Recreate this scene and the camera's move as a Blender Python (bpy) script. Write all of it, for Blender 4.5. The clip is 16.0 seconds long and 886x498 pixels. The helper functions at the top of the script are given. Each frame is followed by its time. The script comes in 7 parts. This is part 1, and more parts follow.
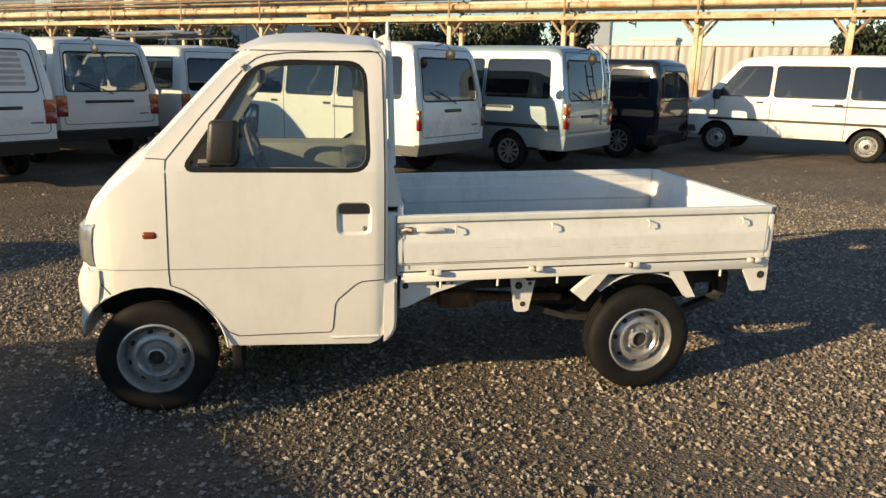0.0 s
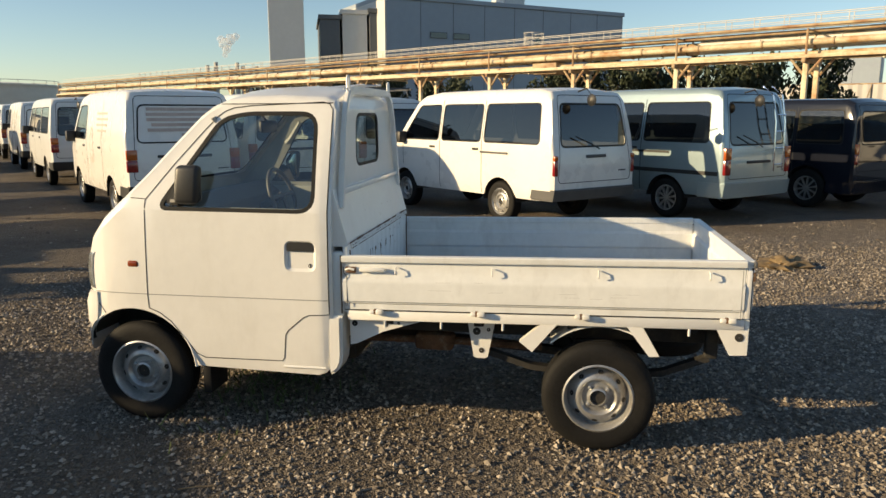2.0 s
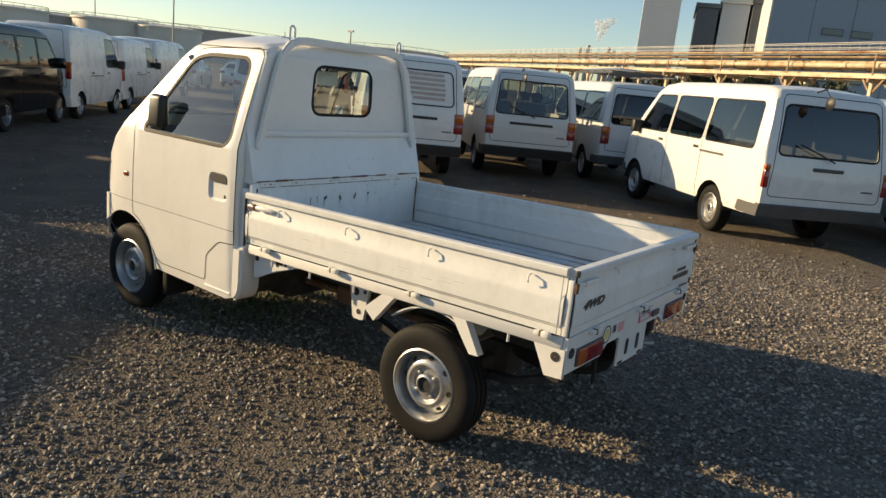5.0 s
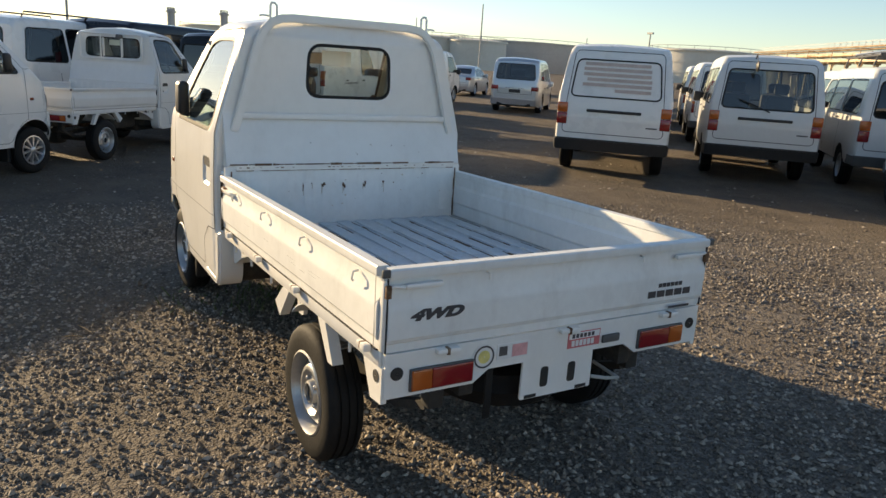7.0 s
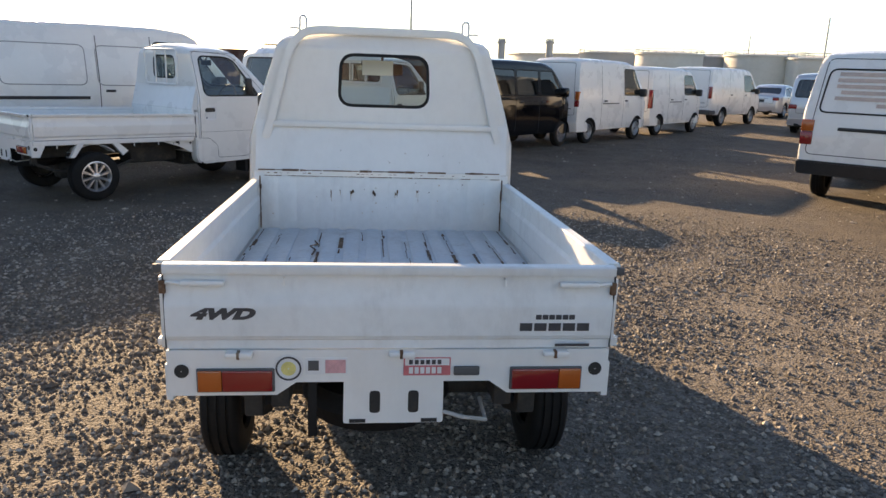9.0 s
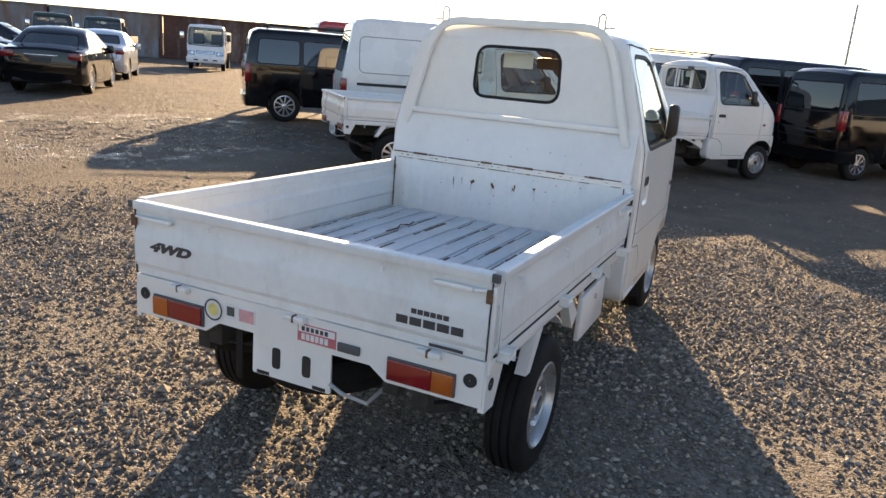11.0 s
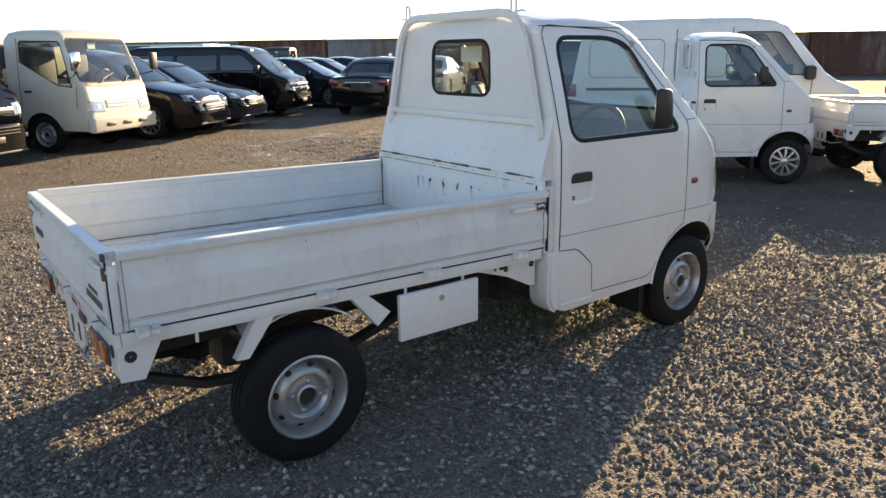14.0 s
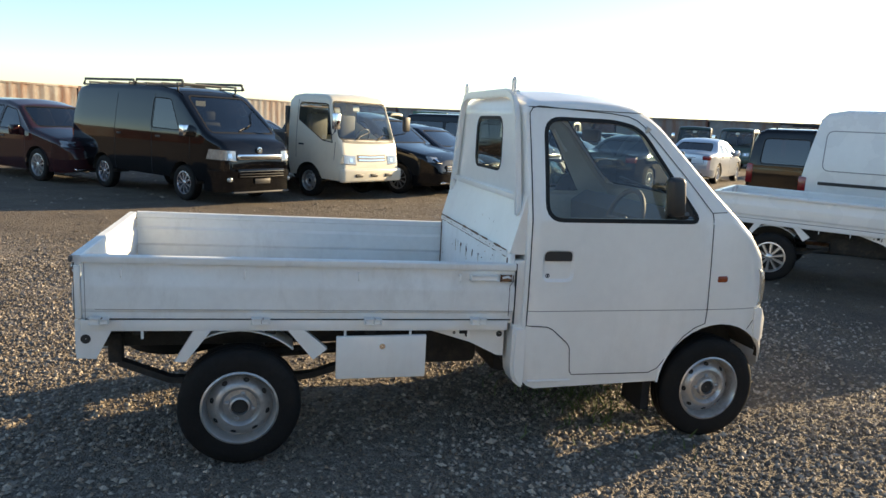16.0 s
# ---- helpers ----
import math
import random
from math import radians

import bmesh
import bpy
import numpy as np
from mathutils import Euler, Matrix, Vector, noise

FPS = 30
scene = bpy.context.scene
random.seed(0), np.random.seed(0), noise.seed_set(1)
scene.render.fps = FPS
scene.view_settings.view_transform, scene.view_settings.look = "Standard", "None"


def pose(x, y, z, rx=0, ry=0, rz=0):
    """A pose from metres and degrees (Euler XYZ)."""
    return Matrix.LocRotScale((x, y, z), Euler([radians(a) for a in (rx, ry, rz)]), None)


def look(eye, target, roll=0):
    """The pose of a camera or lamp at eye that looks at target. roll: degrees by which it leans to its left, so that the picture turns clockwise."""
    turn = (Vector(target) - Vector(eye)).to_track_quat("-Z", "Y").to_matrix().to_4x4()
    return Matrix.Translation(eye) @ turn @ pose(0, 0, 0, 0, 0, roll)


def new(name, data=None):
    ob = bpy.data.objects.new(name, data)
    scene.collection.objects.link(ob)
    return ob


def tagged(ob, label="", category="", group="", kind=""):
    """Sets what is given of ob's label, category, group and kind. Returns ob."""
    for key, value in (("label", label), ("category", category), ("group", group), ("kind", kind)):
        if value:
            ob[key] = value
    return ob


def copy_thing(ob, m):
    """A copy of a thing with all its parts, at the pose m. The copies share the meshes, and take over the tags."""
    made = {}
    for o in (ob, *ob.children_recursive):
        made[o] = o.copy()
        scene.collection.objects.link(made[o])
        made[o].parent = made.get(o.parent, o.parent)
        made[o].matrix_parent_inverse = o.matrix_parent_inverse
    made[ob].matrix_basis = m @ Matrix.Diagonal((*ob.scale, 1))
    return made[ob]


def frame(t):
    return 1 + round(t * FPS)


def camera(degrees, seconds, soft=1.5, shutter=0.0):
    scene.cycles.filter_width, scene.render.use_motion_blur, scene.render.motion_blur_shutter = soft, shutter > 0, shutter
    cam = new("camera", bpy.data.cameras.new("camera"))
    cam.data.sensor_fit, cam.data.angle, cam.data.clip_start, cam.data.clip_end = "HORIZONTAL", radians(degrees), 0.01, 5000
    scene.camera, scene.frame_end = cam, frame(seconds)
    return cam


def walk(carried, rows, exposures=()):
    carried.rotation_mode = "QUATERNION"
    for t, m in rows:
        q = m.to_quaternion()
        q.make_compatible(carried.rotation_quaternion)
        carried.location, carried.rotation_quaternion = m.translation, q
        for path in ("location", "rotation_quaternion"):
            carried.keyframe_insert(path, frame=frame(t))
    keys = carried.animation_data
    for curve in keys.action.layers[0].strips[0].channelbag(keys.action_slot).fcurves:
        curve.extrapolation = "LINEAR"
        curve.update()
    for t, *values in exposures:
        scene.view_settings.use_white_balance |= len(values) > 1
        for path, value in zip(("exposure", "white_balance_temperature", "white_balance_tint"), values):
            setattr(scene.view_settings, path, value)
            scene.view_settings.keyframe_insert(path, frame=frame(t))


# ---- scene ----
cam = camera(62.4, 16.0)
PATH = [
    (0, (-0.399, -4.012, 1.585), (-0.083, -2.095, 1.111), 1.2),
    (0.5, (-0.037, -4.005, 1.585), (0.202, -2.071, 1.138), 1.8),
    (1, (0.306, -4.096, 1.591), (0.314, -2.139, 1.181), 0.4),
    (1.5, (0.631, -4.118, 1.588), (0.464, -2.16, 1.212), 0.7),
    (2, (0.972, -4.085, 1.605), (0.661, -2.142, 1.243), 0.0),
    (2.5, (1.305, -4.127, 1.597), (0.813, -2.227, 1.214), -0.3),
    (3, (1.641, -3.989, 1.58), (0.988, -2.152, 1.133), -0.1),
    (3.5, (1.991, -3.859, 1.593), (1.265, -2.055, 1.126), -0.4),
    (4, (2.36, -3.721, 1.61), (1.484, -1.983, 1.149), -0.5),
    (4.2, (2.485, -3.629, 1.609), (1.554, -1.918, 1.156), 1.5),
    (6.3, (3.597, -2.205, 1.563), (2.108, -0.959, 1.084), 1.8),
    (6.5, (3.648, -2.049, 1.572), (2.095, -0.892, 1.07), 0.5),
    (7, (3.698, -1.63, 1.557), (2.038, -0.63, 1.064), 3.7),
    (7.5, (3.787, -1.213, 1.54), (2.023, -0.379, 1.102), 0.4),
    (8, (3.849, -0.831, 1.536), (1.994, -0.227, 1.097), -1.5),
    (8.5, (3.9, -0.463, 1.536), (1.995, -0.059, 1.077), -0.6),
    (9, (3.996, -0.097, 1.536), (2.064, 0.116, 1.064), 2.1),
    (9.5, (3.971, 0.262, 1.507), (2.032, 0.249, 1.019), 1.4),
    (10, (3.91, 0.613, 1.533), (2.003, 0.312, 1.014), -1.4),
    (10.2, (3.893, 0.765, 1.543), (2.01, 0.343, 1.018), -0.0),
    (12.3, (3.147, 2.178, 1.542), (1.594, 0.999, 1.097), 0.5),
    (12.5, (3.054, 2.28, 1.542), (1.527, 1.064, 1.108), -1.8),
    (13, (2.856, 2.631, 1.553), (1.427, 1.296, 1.131), -0.9),
    (13.5, (2.594, 2.878, 1.526), (1.286, 1.435, 1.074), -0.1),
    (14, (2.305, 3.08, 1.541), (1.149, 1.531, 1.026), -0.7),
    (14.5, (2.039, 3.325, 1.543), (1.14, 1.606, 1.059), -0.3),
    (15, (1.7, 3.471, 1.547), (0.964, 1.651, 1.166), -0.6),
    (15.5, (1.417, 3.733, 1.552), (0.784, 1.867, 1.208), 1.1),
    (16, (1.083, 3.898, 1.564), (0.606, 1.985, 1.224), 2.9),
]
walk(cam, [(t, look(eye, target, roll)) for t, eye, target, roll in PATH], [(0, 0.56, 6850, 8), (4, 0.53, 6950, 9), (7, 0.86, 6950, 11), (9, 1.36, 7150, 18), (12.5, 1.58, 7300, 17), (14.5, 1.42, 6950, 12), (16, 1.33, 6700, 9)])

# ---- light and exposure ----
SUN_AZ, SUN_EL = 202.5, 15.0
world = bpy.data.worlds.new("world")
scene.world = world
world.use_nodes = True
wn = world.node_tree.nodes
sky = wn.new("ShaderNodeTexSky")
sky.sky_type = "NISHITA"
sky.sun_disc = False
sky.sun_elevation, sky.sun_rotation = radians(SUN_EL), radians(90 - SUN_AZ)
sky.air_density, sky.dust_density, sky.ozone_density = 0.9, 0.25, 2.0
wn["Background"].inputs[1].default_value = 0.105
world.node_tree.links.new(sky.outputs[0], wn["Background"].inputs[0])
sun = new("sun", bpy.data.lights.new("sun", "SUN"))
sun.data.energy, sun.data.angle, sun.data.color = 5.0, radians(0.55), (1.0, 0.77, 0.47)
ca, sa, ce, se = math.cos(radians(SUN_AZ)), math.sin(radians(SUN_AZ)), math.cos(radians(SUN_EL)), math.sin(radians(SUN_EL))
sun.matrix_world = look((ca * ce * 50, sa * ce * 50, se * 50), (0, 0, 0))


# ---- materials ----
def mat(name, color, rough=0.5, metal=0.0, vary=0.0, scale=6.0, bump=0.0, bscale=60.0, coat=0.0, dirt=None, dirt_amount=0.4, dirt_scale=3.0, spec=0.5, rvary=0.0, streak=1.0, dirt_from=0.52):
    """A procedural surface: base colour with variation at two scales, optional dirt, bump and coat."""
    m = bpy.data.materials.new(name)
    m.use_nodes = True
    nt = m.node_tree
    n, l = nt.nodes, nt.links
    b = n["Principled BSDF"]
    b.inputs["Base Color"].default_value = (*color, 1)
    b.inputs["Roughness"].default_value = rough
    b.inputs["Metallic"].default_value = metal
    b.inputs["Specular IOR Level"].default_value = spec
    b.inputs["Coat Weight"].default_value = coat
    b.inputs["Coat Roughness"].default_value = 0.08
    co = n.new("ShaderNodeTexCoord")
    last = None
    if vary or dirt:
        rgb = n.new("ShaderNodeRGB")
        rgb.outputs[0].default_value = (*color, 1)
        last = rgb.outputs[0]
    if vary:
        for s, w in ((scale, 1.0), (scale * 9, 0.6)):
            t = n.new("ShaderNodeTexNoise")
            t.inputs["Scale"].default_value, t.inputs["Detail"].default_value = s, 5
            l.new(co.outputs["Object"], t.inputs["Vector"])
            r = n.new("ShaderNodeMapRange")
            r.inputs[1].default_value, r.inputs[2].default_value = 0.3, 0.7
            r.inputs[3].default_value, r.inputs[4].default_value = 1 - vary * w, 1 + vary * w * 0.6
            l.new(t.outputs[0], r.inputs[0])
            x = n.new("ShaderNodeVectorMath")
            x.operation = "SCALE"
            l.new(last, x.inputs[0])
            l.new(r.outputs[0], x.inputs["Scale"])
            last = x.outputs[0]
    if dirt:
        t = n.new("ShaderNodeTexNoise")
        t.inputs["Scale"].default_value, t.inputs["Detail"].default_value, t.inputs["Roughness"].default_value = dirt_scale, 9, 0.7
        run = n.new("ShaderNodeMapping")
        run.inputs["Scale"].default_value = (1, 1, streak)
        l.new(co.outputs["Object"], run.inputs[0])
        l.new(run.outputs[0], t.inputs["Vector"])
        r = n.new("ShaderNodeMapRange")
        r.inputs[1].default_value, r.inputs[2].default_value = dirt_from, dirt_from + 0.23
        r.inputs[4].default_value = dirt_amount
        l.new(t.outputs[0], r.inputs[0])
        x = n.new("ShaderNodeMix")
        x.data_type = "RGBA"
        l.new(r.outputs[0], x.inputs[0])
        l.new(last, x.inputs[6])
        x.inputs[7].default_value = (*dirt, 1)
        last = x.outputs[2]
    if last:
        l.new(last, b.inputs["Base Color"])
    if rvary:
        t = n.new("ShaderNodeTexNoise")
        t.inputs["Scale"].default_value, t.inputs["Detail"].default_value = scale * 2, 6
        l.new(co.outputs["Object"], t.inputs["Vector"])
        r = n.new("ShaderNodeMapRange")
        r.inputs[3].default_value, r.inputs[4].default_value = max(0.02, rough - rvary), rough + rvary
        l.new(t.outputs[0], r.inputs[0])
        l.new(r.outputs[0], b.inputs["Roughness"])
    if bump:
        t = n.new("ShaderNodeTexNoise")
        t.inputs["Scale"].default_value, t.inputs["Detail"].default_value = bscale, 4
        l.new(co.outputs["Object"], t.inputs["Vector"])
        u = n.new("ShaderNodeBump")
        u.inputs["Strength"].default_value, u.inputs["Distance"].default_value = bump, 0.01
        l.new(t.outputs[0], u.inputs["Height"])
        l.new(u.outputs[0], b.inputs["Normal"])
    return m


def glass(name, tint, gloss=1.0):
    """Thin car glass: tinted see-through with a Fresnel gloss."""
    m = bpy.data.materials.new(name)
    m.use_nodes = True
    n, l = m.node_tree.nodes, m.node_tree.links
    n.remove(n["Principled BSDF"])
    tr, gl, mx, fr = n.new("ShaderNodeBsdfTransparent"), n.new("ShaderNodeBsdfGlossy"), n.new("ShaderNodeMixShader"), n.new("ShaderNodeLayerWeight")
    tr.inputs[0].default_value = (*tint, 1)
    gl.inputs["Roughness"].default_value = 0.02
    gl.inputs[0].default_value = (gloss, gloss, gloss, 1)
    fr.inputs[0].default_value = 0.5
    pw, ad = n.new("ShaderNodeMath"), n.new("ShaderNodeMath")
    pw.operation, ad.operation = "POWER", "MULTIPLY_ADD"
    l.new(fr.outputs["Facing"], pw.inputs[0])
    pw.inputs[1].default_value = 4.5
    l.new(pw.outputs[0], ad.inputs[0])
    ad.inputs[1].default_value, ad.inputs[2].default_value = 0.85, 0.085
    l.new(ad.outputs[0], mx.inputs[0])
    l.new(tr.outputs[0], mx.inputs[1])
    l.new(gl.outputs[0], mx.inputs[2])
    l.new(mx.outputs[0], n["Material Output"].inputs[0])
    return m


M_TRUCK = mat("truck_white_paint", (0.80, 0.79, 0.75), 0.32, vary=0.035, scale=2.2, coat=0.3, dirt=(0.42, 0.38, 0.31), dirt_amount=0.16, dirt_scale=4.5, rvary=0.08, streak=0.35)
M_BED = mat("bed_white_paint", (0.76, 0.77, 0.75), 0.45, vary=0.06, scale=3.0, bump=0.05, bscale=40, dirt=(0.33, 0.30, 0.26), dirt_amount=0.30, dirt_scale=7.0, rvary=0.1, streak=0.4)
M_FLOOR = mat("bed_floor_paint", (0.70, 0.72, 0.73), 0.5, vary=0.12, scale=5.0, bump=0.08, dirt=(0.30, 0.25, 0.20), dirt_amount=0.60, dirt_scale=5.0)
M_RUST = mat("rust_stain", (0.16, 0.085, 0.045), 0.85, vary=0.4, scale=14, bump=0.3, dirt=(0.35, 0.30, 0.22), dirt_amount=0.8, dirt_scale=20)
M_STAIN = mat("brown_rust_run", (0.58, 0.50, 0.40), 0.7, vary=0.3, scale=30)
M_WHITE = mat("van_white_paint", (0.78, 0.77, 0.74), 0.28, vary=0.03, scale=1.5, coat=0.4, dirt=(0.50, 0.46, 0.38), dirt_amount=0.07, dirt_scale=5, rvary=0.06)
M_WHITE2 = mat("van_grey_white_paint", (0.66, 0.67, 0.66), 0.33, vary=0.04, scale=1.5, coat=0.3, dirt=(0.46, 0.42, 0.36), dirt_amount=0.10, dirt_scale=5, rvary=0.06)
M_BLUE = mat("pale_blue_metallic_paint", (0.30, 0.39, 0.42), 0.30, metal=0.35, vary=0.04, scale=2, coat=0.5)
M_SILVER = mat("silver_metallic_paint", (0.55, 0.57, 0.60), 0.28, metal=0.6, vary=0.03, scale=2, coat=0.5)
M_BLACK = mat("black_car_paint", (0.004, 0.004, 0.005), 0.06, vary=0.15, scale=2, spec=0.42)
M_NAVY = mat("dark_navy_car_paint", (0.012, 0.014, 0.022), 0.07, vary=0.15, scale=2, spec=0.42)
M_MAROON = mat("dark_maroon_car_paint", (0.035, 0.012, 0.014), 0.07, vary=0.1, scale=2, spec=0.42)
M_RED = mat("red_car_paint", (0.42, 0.03, 0.02), 0.25, vary=0.05, scale=2, coat=0.6)
M_DARKGREEN = mat("dark_green_truck_paint", (0.03, 0.06, 0.045), 0.35, vary=0.1, scale=2, coat=0.3)
M_SEAM = mat("dark_gap", (0.02, 0.02, 0.02), 0.8)
# Grey that paints shade along pressed creases; also used for scratches and a seam
M_SHADE_SCRATCH = mat("crease_shade_and_scratch_grey", (0.26, 0.26, 0.25), 0.6)
M_RUBBER = mat("black_rubber", (0.016, 0.016, 0.016), 0.6, spec=0.2, vary=0.2, scale=10)
M_TYRE = mat("tyre_rubber", (0.011, 0.0108, 0.0105), 0.72, vary=0.25, scale=8, bump=0.15, bscale=90, dirt=(0.045, 0.040, 0.033), dirt_amount=0.25, dirt_scale=6, spec=0.22)
M_STEEL = mat("painted_steel_wheel", (0.47, 0.47, 0.46), 0.36, metal=0.65, vary=0.12, scale=10, dirt=(0.12, 0.09, 0.065), dirt_amount=0.75, dirt_scale=9, rvary=0.1)
M_ALLOY = mat("alloy_wheel", (0.60, 0.61, 0.63), 0.28, metal=0.85, vary=0.05, scale=8)
M_DALLOY = mat("dark_alloy_wheel", (0.42, 0.42, 0.45), 0.25, metal=0.8, vary=0.05, scale=8)
M_BLACKPL = mat("black_plastic", (0.022, 0.022, 0.023), 0.5, vary=0.15, scale=12, bump=0.05, bscale=150)
M_MIRROR = mat("worn_black_mirror_plastic", (0.026, 0.026, 0.026), 0.42, vary=0.15, scale=12, bump=0.05, bscale=150)
M_GREYPL = mat("dark_grey_plastic", (0.085, 0.085, 0.085), 0.6, vary=0.1, scale=8)
M_UNDER = mat("grimy_black_underbody", (0.03, 0.028, 0.025), 0.8, vary=0.3, scale=9, dirt=(0.12, 0.09, 0.06), dirt_amount=0.6, dirt_scale=8)
M_CHROME = mat("chrome", (0.75, 0.75, 0.76), 0.12, metal=1.0)
M_AMBER = mat("amber_lens", (0.42, 0.092, 0.012), 0.2, coat=0.6)
M_INDIC = mat("dark_orange_indicator_lens", (0.24, 0.045, 0.010), 0.25, coat=0.4)
M_REDLENS = mat("red_lens", (0.22, 0.007, 0.010), 0.18, coat=0.7)
M_CLEARLENS = mat("clear_lamp_lens", (0.40, 0.42, 0.42), 0.12, metal=0.5, coat=0.8, vary=0.25, scale=25)
M_SEAT = mat("grey_seat_vinyl", (0.055, 0.058, 0.06), 0.7, vary=0.12, scale=6, bump=0.1)
M_DASH = mat("grey_dashboard", (0.09, 0.093, 0.092), 0.65, vary=0.1, scale=5)
M_TRIM = mat("pale_interior_trim", (0.42, 0.42, 0.39), 0.65, vary=0.06, scale=5)
M_PAPER = mat("paper_notice", (0.78, 0.77, 0.70), 0.8, vary=0.05)
M_DECAL = mat("charcoal_decal", (0.055, 0.055, 0.06), 0.45, vary=0.2, scale=20)
M_STK_RED = mat("red_sticker", (0.60, 0.16, 0.17), 0.5, vary=0.2, scale=30)
M_STK_PINK = mat("faded_red_sticker", (0.68, 0.36, 0.36), 0.55, vary=0.2, scale=30)
M_STK_YEL = mat("yellow_sticker", (0.72, 0.63, 0.22), 0.5, vary=0.15, scale=30)
M_STK_WHITE = mat("white_sticker", (0.74, 0.74, 0.72), 0.5, vary=0.06, scale=30)
M_STRIPE = mat("faded_brown_stripe", (0.52, 0.42, 0.37), 0.5, vary=0.12, scale=9)
M_GLASS = glass("clear_car_glass", (0.80, 0.86, 0.83))
M_GLASS_M = glass("lightly_tinted_car_glass", (0.46, 0.50, 0.48))
M_CREAM = mat("cream_truck_paint", (0.70, 0.66, 0.54), 0.3, vary=0.04, scale=2, coat=0.4, dirt=(0.42, 0.36, 0.26), dirt_amount=0.2, rvary=0.06)
M_GLASS_T = glass("tinted_car_glass", (0.05, 0.055, 0.06))
M_GLASS_S = glass("smoked_car_glass", (0.17, 0.19, 0.19))
M_PIPE = mat("cream_painted_pipe", (0.60, 0.52, 0.36), 0.6, vary=0.14, scale=0.8, dirt=(0.34, 0.15, 0.04), dirt_amount=0.95, dirt_scale=0.6, dirt_from=0.46)
M_PIPEW = mat("white_painted_pipe", (0.68, 0.66, 0.60), 0.55, vary=0.08, scale=0.4, dirt=(0.45, 0.32, 0.16), dirt_amount=0.5, dirt_scale=0.5)
M_RUSTSTEEL = mat("rusty_pipe_rack_steel", (0.45, 0.35, 0.22), 0.75, vary=0.25, scale=0.8, dirt=(0.22, 0.085, 0.03), dirt_amount=0.95, dirt_scale=0.9, dirt_from=0.42)
M_CONC = mat("pale_concrete", (0.55, 0.53, 0.49), 0.8, vary=0.10, scale=0.25, dirt=(0.38, 0.36, 0.33), dirt_amount=0.4, dirt_scale=0.2)
M_BLDGW = mat("white_building_cladding", (0.62, 0.62, 0.60), 0.6, vary=0.05, scale=0.15)
M_BLDGG = mat("blue_grey_building_cladding", (0.30, 0.35, 0.41), 0.55, vary=0.06, scale=0.1)
M_BLDGD = mat("dark_grey_building_cladding", (0.11, 0.12, 0.13), 0.6, vary=0.08, scale=0.15)
M_TANK = mat("tank_cream_paint", (0.68, 0.64, 0.56), 0.6, vary=0.06, scale=0.1, dirt=(0.40, 0.34, 0.26), dirt_amount=0.4, dirt_scale=0.1)
M_TANKG = mat("tank_grey_paint", (0.42, 0.41, 0.39), 0.6, vary=0.08, scale=0.1)
M_CONT = mat("weathered_container_steel", (0.22, 0.23, 0.24), 0.65, vary=0.22, scale=0.5, dirt=(0.17, 0.075, 0.04), dirt_amount=0.95, dirt_scale=1.1, streak=0.22, dirt_from=0.44)
M_CONT_W = mat("pale_container_steel", (0.36, 0.34, 0.30), 0.65, vary=0.2, scale=0.6, dirt=(0.22, 0.085, 0.035), dirt_amount=0.95, dirt_scale=1.3, streak=0.18, dirt_from=0.42)
M_CONT_R = mat("rusty_container_steel", (0.11, 0.042, 0.028), 0.75, vary=0.3, scale=0.6, dirt=(0.32, 0.27, 0.23), dirt_amount=0.8, dirt_scale=1.0, streak=0.25)
M_CONT_G = mat("green_container_steel", (0.07, 0.16, 0.11), 0.6, vary=0.15, scale=0.4)
M_TRUNK = mat("tree_bark", (0.09, 0.07, 0.05), 0.9, vary=0.2, scale=5)
M_LEAF = mat("dark_tree_leaf", (0.035, 0.05, 0.022), 0.7, vary=0.35, scale=0.6)
M_GRASS = mat("dry_green_weed", (0.10, 0.13, 0.04), 0.8, vary=0.35, scale=8)
M_STEAM = mat("white_steam", (0.85, 0.85, 0.86), 1.0)
M_LINING = mat("grey_cab_lining", (0.30, 0.31, 0.29), 0.8, vary=0.1, scale=5)


def let_light_through(m):
    """Thin stuff that passes daylight on to its far side."""
    n, l = m.node_tree.nodes, m.node_tree.links
    t, x = n.new("ShaderNodeBsdfTranslucent"), n.new("ShaderNodeMixShader")
    t.inputs[0].default_value = (0.9, 0.9, 0.9, 1)
    l.new(n["Principled BSDF"].outputs[0], x.inputs[1])
    l.new(t.outputs[0], x.inputs[2])
    clear, thin = n.new("ShaderNodeBsdfTransparent"), n.new("ShaderNodeMixShader")
    thin.inputs[0].default_value = 0.72
    l.new(x.outputs[0], thin.inputs[1])
    l.new(clear.outputs[0], thin.inputs[2])
    l.new(thin.outputs[0], n["Material Output"].inputs[0])


let_light_through(M_STEAM)
M_STRAW = mat("dry_brown_debris", (0.24, 0.17, 0.09), 0.85, vary=0.3, scale=20)


